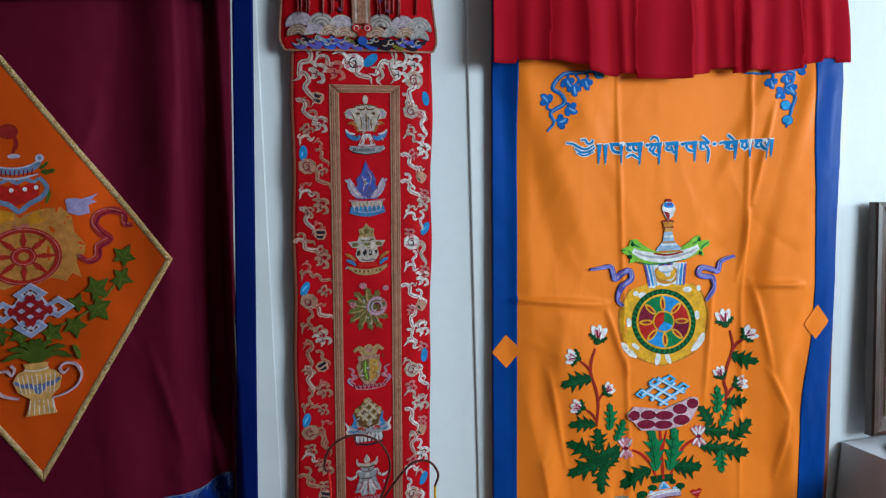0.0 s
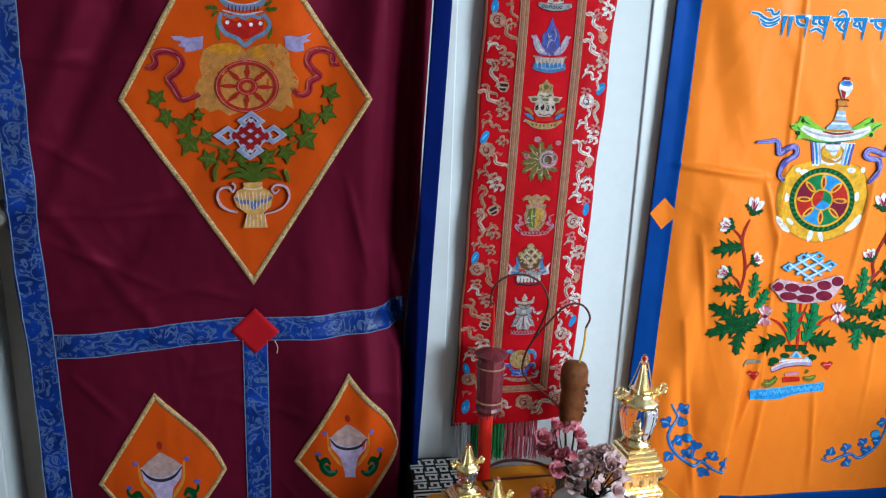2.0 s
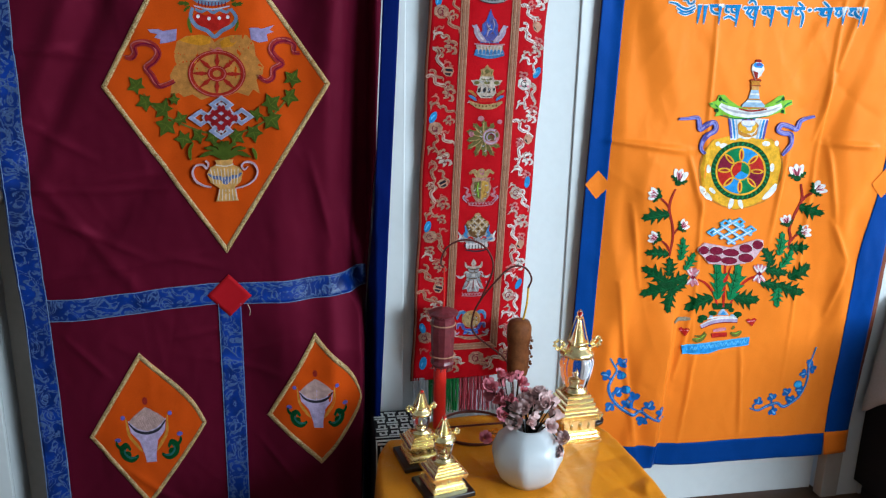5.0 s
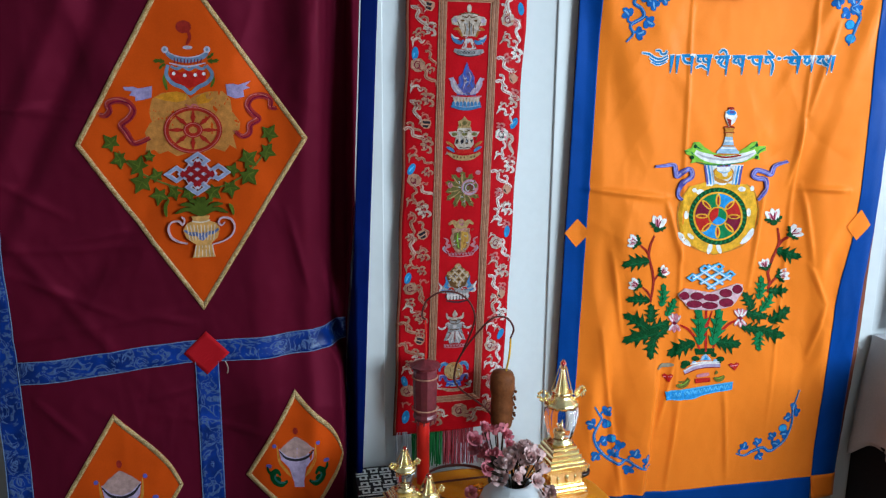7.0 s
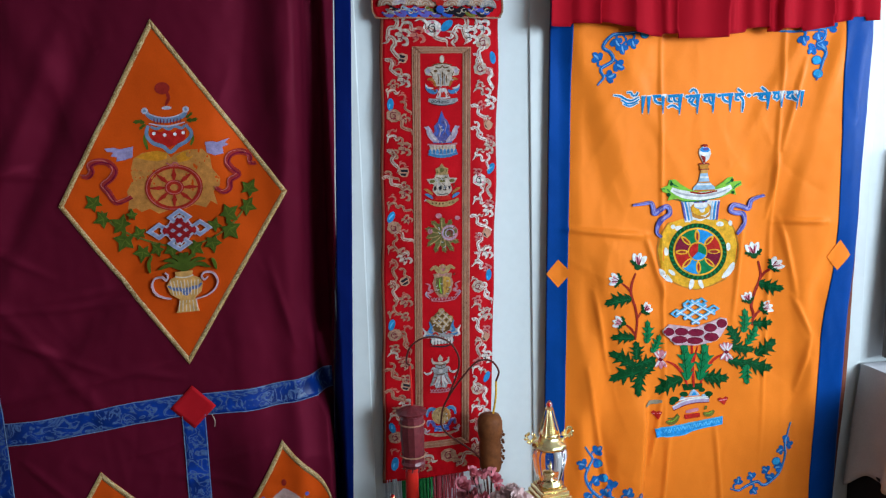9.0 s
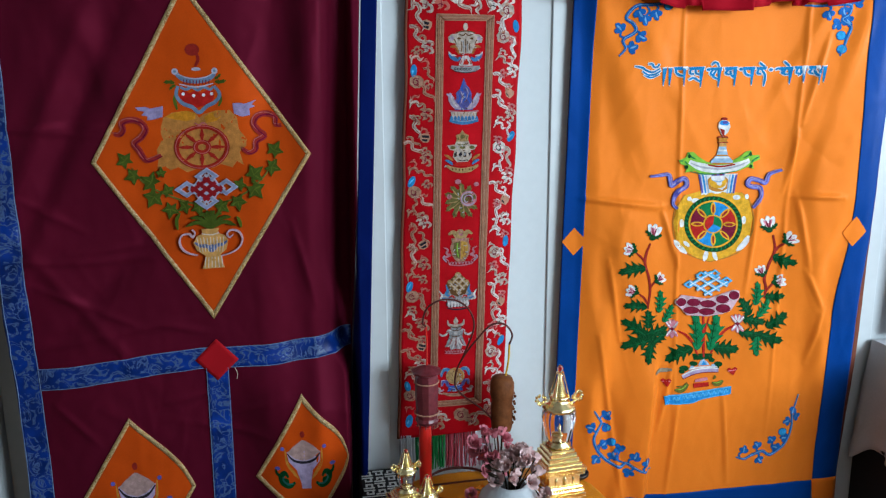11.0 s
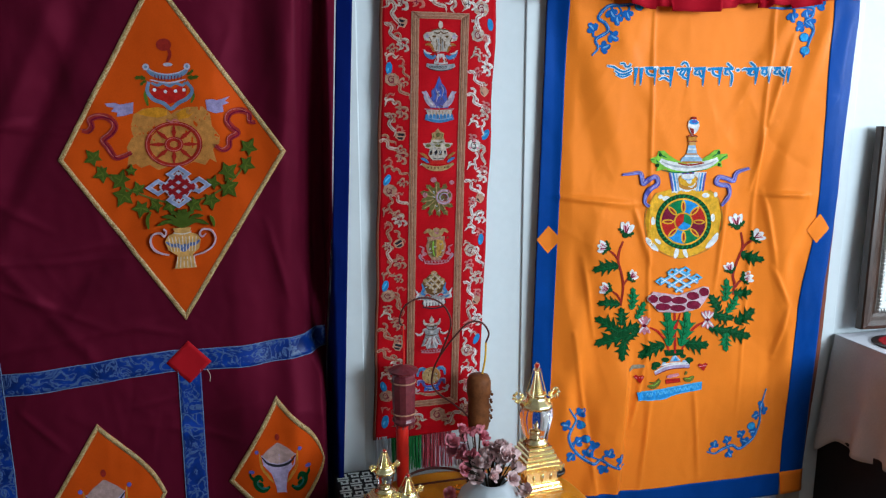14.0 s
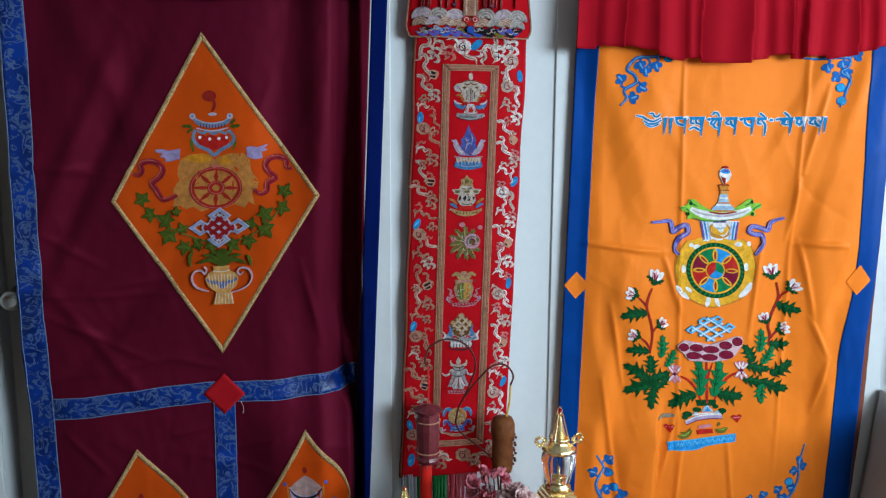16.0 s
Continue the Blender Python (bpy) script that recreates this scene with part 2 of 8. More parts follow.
def solo(name, bm, material, label, category, kind="", group="", smooth=False):
    bmesh.ops.recalc_face_normals(bm, faces=bm.faces)
    me = bpy.data.meshes.new(name)
    bm.to_mesh(me)
    bm.free()
    me.materials.append(material)
    if smooth:
        me.polygons.foreach_set("use_smooth", [True] * len(me.polygons))
    return tagged(new(name, me), label, category, group, kind)


def box(bm, x0, x1, y0, y1, z0, z1, bevel=0.0):
    made = bmesh.ops.create_cube(bm, size=1.0, matrix=Matrix.LocRotScale(((x0 + x1) / 2, (y0 + y1) / 2, (z0 + z1) / 2), None, (x1 - x0, y1 - y0, z1 - z0)))
    if bevel:
        edges = list({e for v in made["verts"] for e in v.link_edges})
        bmesh.ops.bevel(bm, geom=edges, offset=bevel, segments=2, affect="EDGES", profile=0.5)
    return bm


def boxes(*rows, bevel=0.0):
    bm = bmesh.new()
    for r in rows:
        box(bm, *r, bevel=bevel)
    return bm


def lathe(profile, n=28, at=(0, 0, 0), lobes=0, deep=0.0, bm=None):
    """Turns (radius, height) pairs round the z axis, with optional ribs."""
    bm = bm or bmesh.new()
    rings = []
    for r, z in profile:
        ring = []
        for i in range(n):
            a = math.tau * i / n
            k = 1 + deep * (abs(math.sin(lobes * a / 2)) - 0.6) if lobes else 1
            ring.append(bm.verts.new((at[0] + r * k * math.cos(a), at[1] + r * k * math.sin(a), at[2] + z)))
        rings.append(ring)
    for a, b in zip(rings, rings[1:]):
        for i in range(n):
            bm.faces.new((a[i], a[(i + 1) % n], b[(i + 1) % n], b[i]))
    for ring in (rings[0], rings[-1]):
        bm.faces.new(ring)
    return bm


def tower(steps, at=(0, 0, 0), turn=0.0, bm=None):
    """A square stack through (half width, height) pairs."""
    bm = bm or bmesh.new()
    rings = []
    for h, z in steps:
        ring = []
        for i in range(4):
            a = turn + math.pi / 4 + i * math.pi / 2
            ring.append(bm.verts.new((at[0] + h * 1.41421 * math.cos(a), at[1] + h * 1.41421 * math.sin(a), at[2] + z)))
        rings.append(ring)
    for a, b in zip(rings, rings[1:]):
        for i in range(4):
            bm.faces.new((a[i], a[(i + 1) % 4], b[(i + 1) % 4], b[i]))
    bm.faces.new(rings[0]), bm.faces.new(rings[-1])
    return bm


def smooth_line(points, steps=6):
    """A Catmull-Rom line through points of any dimension."""
    pts = [Vector(p) for p in points]
    pts = [2 * pts[0] - pts[1], *pts, 2 * pts[-1] - pts[-2]]
    out = []
    for a, b, c, d in zip(pts, pts[1:], pts[2:], pts[3:]):
        for i in range(steps):
            s = i / steps
            out.append(0.5 * (2 * b + (c - a) * s + (2 * a - 5 * b + 4 * c - d) * s * s + (3 * b - a - 3 * c + d) * s ** 3))
    out.append(pts[-2])
    return out


def tube(points, radius, n=8, bm=None, steps=6, taper=1.0):
    bm = bm or bmesh.new()
    line = smooth_line(points, steps)
    rings = []
    for i, p in enumerate(line):
        d = (line[min(i + 1, len(line) - 1)] - line[max(i - 1, 0)]).normalized()
        side = d.cross(Vector((0.13, 0.95, 0.29))).normalized()
        up = d.cross(side)
        r = radius * (1 + (taper - 1) * i / (len(line) - 1))
        rings.append([bm.verts.new(p + r * (math.cos(math.tau * k / n) * side + math.sin(math.tau * k / n) * up)) for k in range(n)])
    for a, b in zip(rings, rings[1:]):
        for k in range(n):
            bm.faces.new((a[k], a[(k + 1) % n], b[(k + 1) % n], b[k]))
    bm.faces.new(rings[0]), bm.faces.new(rings[-1])
    return bm


def ease(a, b, x):
    s = min(1, max(0, (x - a) / (b - a)))
    return s * s * (3 - 2 * s)


def bump_at(x, at, width):
    return math.exp(-((x - at) / width) ** 2)


def crease(x, z, lines, width):
    """How near a place is to any of some straight creases, 1 on them."""
    best = 0.0
    for ax, az, bx, bz in lines:
        dx, dz = bx - ax, bz - az
        s = min(1, max(0, ((x - ax) * dx + (z - az) * dz) / (dx * dx + dz * dz)))
        d = math.hypot(x - ax - s * dx, z - az - s * dz) / width
        if d < 3:
            best = max(best, math.exp(-d * d) * math.sin(math.pi * min(0.95, max(0.05, s))) ** 0.5)
    return best


class Crumple:
    """A field of fine wrinkles in cloth, read off anywhere between its cells."""

    def __init__(self, x0, x1, z0, z1, seed, count, cell=0.004):
        self.x0, self.z0, self.cell = x0, z0, cell
        gx, gz = np.meshgrid(np.arange(x0, x1 + cell, cell), np.arange(z0, z1 + cell, cell), indexing="ij")
        self.field = np.zeros(gx.shape)
        dice = random.Random(seed)
        for k in range(count):
            cx, cz = dice.uniform(x0, x1), dice.uniform(z0, z1)
            a = radians(dice.gauss(90, 28) if k % 3 else dice.uniform(0, 180))
            half, wide = dice.uniform(0.03, 0.16), dice.uniform(0.004, 0.013)
            lift = dice.choice((-1, 1, 1)) * dice.uniform(0.3, 1.0) * wide * 0.13
            along = (gx - cx) * math.cos(a) + (gz - cz) * math.sin(a)
            off = (gz - cz) * math.cos(a) - (gx - cx) * math.sin(a) + 0.35 * along ** 2 * dice.uniform(-4, 4)
            self.field += lift * np.exp(-np.sqrt((off / wide) ** 2 + 0.15)) * np.exp(-(along / half) ** 2)

    def __call__(self, x, z):
        i, j = (x - self.x0) / self.cell, (z - self.z0) / self.cell
        a, b = max(0, min(self.field.shape[0] - 2, int(i))), max(0, min(self.field.shape[1] - 2, int(j)))
        s, t = min(1, max(0, i - a)), min(1, max(0, j - b))
        f = self.field
        return float((f[a, b] * (1 - s) + f[a + 1, b] * s) * (1 - t) + (f[a, b + 1] * (1 - s) + f[a + 1, b + 1] * s) * t)


def lerp(a, b, s):
    return a + (b - a) * s


def cloth(name, corner, across, down, y_of, material, parent, thick=0.0015, lift=0.0, label="", smooth=True):
    """A sheet of cloth: corner(u, v) gives x and z for u across and v down, y_of(x, z) its drape."""
    bm = bmesh.new()
    layers = []
    for back in (0.0, thick):
        grid = []
        for j in range(down + 1):
            row = []
            for i in range(across + 1):
                x, z = corner(i / across, j / down)
                row.append(bm.verts.new((x, y_of(x, z) - lift + back, z)))
            grid.append(row)
        layers.append(grid)
        for j in range(down):
            for i in range(across):
                bm.faces.new((grid[j][i], grid[j][i + 1], grid[j + 1][i + 1], grid[j + 1][i]))
    f, b = layers
    rim = [(j, 0) for j in range(down)] + [(down, i) for i in range(across)] + [(j, across) for j in range(down, 0, -1)] + [(0, i) for i in range(across, 0, -1)]
    for (j, i), (q, p) in zip(rim, rim[1:] + rim[:1]):
        bm.faces.new((f[j][i], f[q][p], b[q][p], b[j][i]))
    return part(name, bm, material, parent, label, smooth)


def patch(a, b, c, d):
    """The map of a four-cornered piece: top left, top right, bottom right, bottom left."""
    def corner(u, v):
        top = (lerp(a[0], b[0], u), lerp(a[1], b[1], u))
        low = (lerp(d[0], c[0], u), lerp(d[1], c[1], u))
        return lerp(top[0], low[0], v), lerp(top[1], low[1], v)
    return corner


# ---- embroidery shapes, u to the right and v downwards ----
def disc(u, v, ru, rv=None, n=18):
    rv = ru if rv is None else rv
    ring = [(u + ru * math.cos(math.tau * i / n), v + rv * math.sin(math.tau * i / n)) for i in range(n)]
    return [ring]


def ring(u, v, r0, r1, n=32, squash=1.0, start=0.0, end=1.0):
    out = []
    for i in range(n):
        a, b = (math.tau * (start + (end - start) * (i + k) / n) for k in (0, 1))
        out.append([(u + r * math.cos(q), v + squash * r * math.sin(q)) for r, q in ((r0, a), (r1, a), (r1, b), (r0, b))])
    return out


def sector(u, v, r0, r1, a0, a1, squash=1.0):
    return ring(u, v, r0, r1, 6, squash, a0 / 360, a1 / 360)


def rib(points, width, tip=0.35, steps=5):
    """A ribbon stroke that thins towards its ends."""
    line = smooth_line(points, steps)
    left, right = [], []
    last = len(line) - 1
    for i, p in enumerate(line):
        d = line[min(i + 1, last)] - line[max(i - 1, 0)]
        d = d.normalized() if d.length > 1e-9 else Vector((1, 0))
        s = i / last
        w = width / 2 * (tip + (1 - tip) * min(1, 4 * s, 4 * (1 - s)))
        left.append((p[0] - d[1] * w, p[1] + d[0] * w))
        right.append((p[0] + d[1] * w, p[1] - d[0] * w))
    return [[left[i], left[i + 1], right[i + 1], right[i]] for i in range(last)]


def leaf(u, v, angle, length, width, teeth=4, bend=0.12):
    """A sharply toothed leaf from its foot at u, v; angle in degrees, 0 to the right and 90 upwards."""
    c, s = math.cos(radians(angle)), -math.sin(radians(angle))
    rim = [(0.0, width * 0.05)]
    for k in range(teeth):
        q = (k + 0.15) / (teeth + 0.35)
        full = width / 2 * math.sin(math.pi * min(1, 0.16 + 0.84 * q)) ** 0.7
        rim.append((length * q, full * 0.54))
        rim.append((length * (q + 0.85 / (teeth + 0.35)), full * (1.30 if k < teeth - 1 else 0.7)))
        rim.append((length * (q + 0.70 / (teeth + 0.35)), full * (0.58 if k < teeth - 1 else 0.45)))
    rim.append((length, 0.0))

    def at(a, b):
        b += bend * length * math.sin(math.pi * a / length) * 0.5
        return (u + a * c - b * s, v + a * s + b * c)
    right = [at(a, w) for a, w in rim]
    left = [at(a, -w) for a, w in rim[:-1]]
    return [right + left[::-1]]


def petals(u, v, n, length, width, spin=0.0, arc=360.0):
    out = []
    for i in range(n):
        a = radians(spin + arc * i / (n if arc == 360 else max(1, n - 1)))
        cu, cv = u + length / 2 * math.cos(a), v - length / 2 * math.sin(a)
        pts = []
        for k in range(12):
            q = math.tau * k / 12
            du, dv = length / 2 * math.cos(q), width / 2 * math.sin(q)
            pts.append((cu + du * math.cos(a) + dv * math.sin(a), cv - du * math.sin(a) + dv * math.cos(a)))
        out.append(pts)
    return out


def flip(polys, axis):
    return [[(2 * axis - u, v) for u, v in p] for p in polys]


def both(polys, axis):
    return polys + flip(polys, axis)


def lattice(u, v, ru, rv, lines, width):
    """Crossing diagonal bands of an endless knot inside a lozenge."""
    out = []
    for k in range(lines):
        s = (k + 0.5) / lines
        a, b = (u - ru + ru * s, v - rv * s), (u + ru * s, v + rv - rv * s)
        out += rib([a, ((a[0] + b[0]) / 2, (a[1] + b[1]) / 2), b], width, 1.0, 3)
        a, b = (u - ru + ru * s, v + rv * s), (u + ru * s, v - rv + rv * s)
        out += rib([a, ((a[0] + b[0]) / 2, (a[1] + b[1]) / 2), b], width, 1.0, 3)
    return out


class Needle:
    """Lays shapes on a cloth, each layer a little prouder than the last."""

    def __init__(self, parent, y_of, origin, scale, lean=0.0, lift=0.0018):
        self.parent, self.y_of, self.origin, self.lean, self.lift = parent, y_of, origin, lean, lift
        self.su, self.sv = scale if isinstance(scale, tuple) else (scale, scale)

    def at(self, u, v):
        return self.origin[0] + self.su * u + self.lean * self.sv * v, self.origin[1] - self.sv * v

    def lay(self, name, material, polys, parent=None, label=""):
        """One layer of stitching; pieces that lie apart become parts of their own."""
        self.lift += 0.00012
        first = None
        for group in islands(polys):
            bm = bmesh.new()
            for poly in group:
                bm.faces.new([bm.verts.new((x, 0.0, z)) for x, z in (self.at(u, v) for u, v in poly)])
            bmesh.ops.remove_doubles(bm, verts=bm.verts, dist=0.00002)
            if max(e.calc_length() for e in bm.edges) > 0.016:
                bmesh.ops.triangulate(bm, faces=bm.faces[:])
                for axis in (0, 2):
                    low, high = (f(v.co[axis] for v in bm.verts) for f in (min, max))
                    for k in range(1, int((high - low) / 0.011)):
                        way = Vector((1, 0, 0)) if axis == 0 else Vector((0, 0, 1))
                        bmesh.ops.bisect_plane(bm, geom=bm.verts[:] + bm.edges[:] + bm.faces[:], plane_co=way * (low + 0.011 * k), plane_no=way)
            for v in bm.verts:
                v.co.y = self.y_of(v.co.x, v.co.z) - self.lift
            rim = [e for e in bm.edges if e.is_boundary]
            made = bmesh.ops.extrude_edge_only(bm, edges=rim)
            for ele in made["geom"]:
                if isinstance(ele, bmesh.types.BMVert):
                    ele.co.y += self.lift * 0.9
            ob = part(name, bm, material, parent or self.parent, label)
            first = first or ob
        return first


def islands(polys):
    """Groups shapes whose outlines overlap; very small ones stay together."""
    rows = [[min(p[0] for p in q), max(p[0] for p in q), min(p[1] for p in q), max(p[1] for p in q), [q]] for q in polys]
    span = max(r[1] for r in rows) - min(r[0] for r in rows)
    changed = True
    while changed:
        changed, out = False, []
        for r in rows:
            for o in out:
                if r[0] <= o[1] and o[0] <= r[1] and r[2] <= o[3] and o[2] <= r[3]:
                    o[0], o[1], o[2], o[3] = min(o[0], r[0]), max(o[1], r[1]), min(o[2], r[2]), max(o[3], r[3])
                    o[4] += r[4]
                    changed = True
                    break
            else:
                out.append(r)
        rows = out
    return [r[4] for r in rows] if len(rows) <= 12 else [polys]
# ---- the room ----
WALL_Y = 0.03
XL, XR, YB, TOP = -3.3, 3.6, -3.65, 2.6
D1 = (-2.09, -1.079, 2.03)   # the maroon curtain's doorway
D2 = (-0.44, 0.47, 2.02)     # the orange curtain's doorway

bm = boxes((XL, D1[0], WALL_Y, 0.21, 0, TOP), (D1[1], D2[0], WALL_Y, 0.21, 0, TOP), (D2[1], XR, WALL_Y, 0.21, 0, TOP),
           (D1[0], D1[1], WALL_Y, 0.21, D1[2], TOP), (D2[0], D2[1], WALL_Y, 0.21, D2[2], TOP))
solo("wall_north", bm, WALL, "white painted plaster wall with two curtained doorways", "wall", "structure")
# side walls out of view, their tone lowered to hold back bounced light
W1 = (-2.15, -0.75, 1.40, 2.50)
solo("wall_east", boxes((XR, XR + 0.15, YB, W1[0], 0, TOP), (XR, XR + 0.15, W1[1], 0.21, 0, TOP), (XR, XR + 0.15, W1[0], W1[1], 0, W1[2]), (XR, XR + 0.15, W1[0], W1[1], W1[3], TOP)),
     DIMWALL, "wall with a window opening, toned dark to cut bounce light", "wall", "structure")
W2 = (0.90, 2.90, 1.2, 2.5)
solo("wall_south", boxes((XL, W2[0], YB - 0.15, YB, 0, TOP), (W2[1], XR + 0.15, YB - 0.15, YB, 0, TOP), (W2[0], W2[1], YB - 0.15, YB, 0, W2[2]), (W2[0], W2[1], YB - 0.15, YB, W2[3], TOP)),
     DIMWALL, "wall with a window opening, toned dark to cut bounce light", "wall", "structure")
solo("wall_west", boxes((XL - 0.15, XL, YB - 0.15, 0.21, 0, TOP)), DIMWALL, "plain wall, toned dark to cut bounce light", "wall", "structure")
solo("ceiling", boxes((XL - 0.15, XR + 0.15, YB - 0.15, 0.21, TOP, TOP + 0.12)), CEIL, "plain white painted ceiling", "ceiling", "structure")
floor = thing("floor", (0, -1.7, 0), "brown wooden plank floor", "floor", kind="structure")
part("subfloor", boxes((XL - 0.15, XR + 0.15, YB - 0.15, 0.6, -0.12, -0.012)), FLOORMAT, floor)

# doorway of the maroon curtain: grey door leaf in a white frame
d = thing("door_1", (-1.56, 0.12, 0), "closed dark grey door with a round steel knob", "door", kind="structure")
part("leaf", boxes((D1[0] + 0.006, D1[1] - 0.004, 0.118, 0.16, 0.008, D1[2] - 0.005), bevel=0.002), DOORGREY, d)
bm = lathe([(0.026, 0), (0.026, 0.004), (0.012, 0.007), (0.011, 0.062), (0.021, 0.067), (0.0235, 0.076), (0.021, 0.086), (0.012, 0.0885), (0.010, 0.086), (0.0055, 0.0855)], 32)
bmesh.ops.transform(bm, matrix=pose(-2.046, 0.118, 1.090, 90) @ Matrix.Diagonal((1.22, 1.22, 1, 1)), verts=bm.verts)
part("knob", bm, STEEL, d, "round brushed steel knob", True)
bm = boxes((D1[0] - 0.075, D1[0], WALL_Y - 0.014, WALL_Y, 0, D1[2] + 0.07), (D1[1], D1[1] + 0.078, WALL_Y - 0.010, WALL_Y, 0, D1[2] + 0.07), (D1[0], D1[1], WALL_Y - 0.012, WALL_Y, D1[2], D1[2] + 0.07), bevel=0.003)
solo("trim_1", bm, TRIM, "white painted door casing", "door casing", "structure")
solo("trim_2", boxes((D1[0] - 0.20, D1[0] - 0.080, WALL_Y - 0.022, WALL_Y, 0, D1[2] + 0.1), bevel=0.004), TRIM, "white painted outer door casing", "door casing", "structure")

# doorway of the orange curtain
d = thing("door_2", (0.0, 0.12, 0), "closed white panelled door behind the curtain", "door", kind="structure")
part("leaf", boxes((D2[0] + 0.004, D2[1] - 0.022, 0.072, 0.11, 0.008, D2[2] - 0.005), bevel=0.003), TRIM, d)
part("panel", boxes((D2[0] + 0.12, D2[1] - 0.13, 0.066, 0.072, 0.25, 0.95), bevel=0.003), TRIM, d)
part("panel", boxes((D2[0] + 0.12, D2[1] - 0.13, 0.066, 0.072, 1.08, 1.88), bevel=0.003), TRIM, d)
solo("trim_3", boxes((D2[0] - 0.082, D2[0], WALL_Y - 0.008, WALL_Y, 0, D2[2] + 0.08), (D2[0], D2[1], WALL_Y - 0.008, WALL_Y, D2[2], D2[2] + 0.08), bevel=0.002), TRIM, "white painted door casing", "door casing", "structure")
solo("trim_4", boxes((D2[1] - 0.018, D2[1] + 0.045, WALL_Y - 0.012, WALL_Y + 0.03, 0, D2[2]), bevel=0.003), BEIGE, "beige painted door jamb", "door jamb", "structure")
solo("trim_5", boxes((D2[1] + 0.045, 0.597, WALL_Y - 0.006, WALL_Y, 0, TOP), bevel=0.002), TRIM, "white wall panel beside the doorway", "wall panel", "structure")
solo("baseboard", boxes((0.60, XR, WALL_Y - 0.012, WALL_Y, 0, 0.09), bevel=0.003), TRIM, "white painted baseboard", "baseboard", "structure")
for name, spot in (("window_1", "e"), ("window_2", "s")):
    w = thing(name, (XR, -1.45, W1[2]) if spot == "e" else (1.9, YB, W2[2]), "white framed window that lets in daylight", "window", kind="structure")
    if spot == "e":
        rows = [(XR + 0.02, XR + 0.08, W1[0], W1[1], W1[2], W1[2] + 0.06), (XR + 0.02, XR + 0.08, W1[0], W1[1], W1[3] - 0.06, W1[3]), (XR + 0.02, XR + 0.08, W1[0], W1[0] + 0.06, W1[2], W1[3]), (XR + 0.02, XR + 0.08, W1[1] - 0.06, W1[1], W1[2], W1[3]), (XR + 0.03, XR + 0.07, -1.47, -1.43, W1[2], W1[3])]
    else:
        rows = [(W2[0], W2[1], YB - 0.08, YB - 0.02, W2[2], W2[2] + 0.06), (W2[0], W2[1], YB - 0.08, YB - 0.02, W2[3] - 0.06, W2[3]), (W2[0], W2[0] + 0.06, YB - 0.08, YB - 0.02, W2[2], W2[3]), (W2[1] - 0.06, W2[1], YB - 0.08, YB - 0.02, W2[2], W2[3]), (1.88, 1.92, YB - 0.07, YB - 0.03, W2[2], W2[3])]
    part("window_frame", boxes(*rows), TRIM, w)


# ---- the maroon door curtain ----
def maroon_right(z):
    return lerp(-1.090, -1.012, z / 1.95)


MAROON_CREASES = ((-1.93, 1.452, -1.70, 1.430), (-1.83, 1.128, -1.60, 1.155), (-1.93, 1.28, -1.78, 1.19), (-1.93, 1.06, -1.66, 0.92), (-1.62, 0.93, -1.50, 0.90),
                  (-1.44, 0.655, -1.30, 0.705), (-1.64, 0.70, -1.50, 0.725), (-1.78, 0.33, -1.60, 0.16), (-1.26, 1.20, -1.20, 0.95), (-1.90, 0.72, -1.80, 0.60), (-1.42, 0.40, -1.28, 0.22))


MAROON_WRINKLES = Crumple(-2.0, -1.0, 0.1, 2.0, 5, 150)


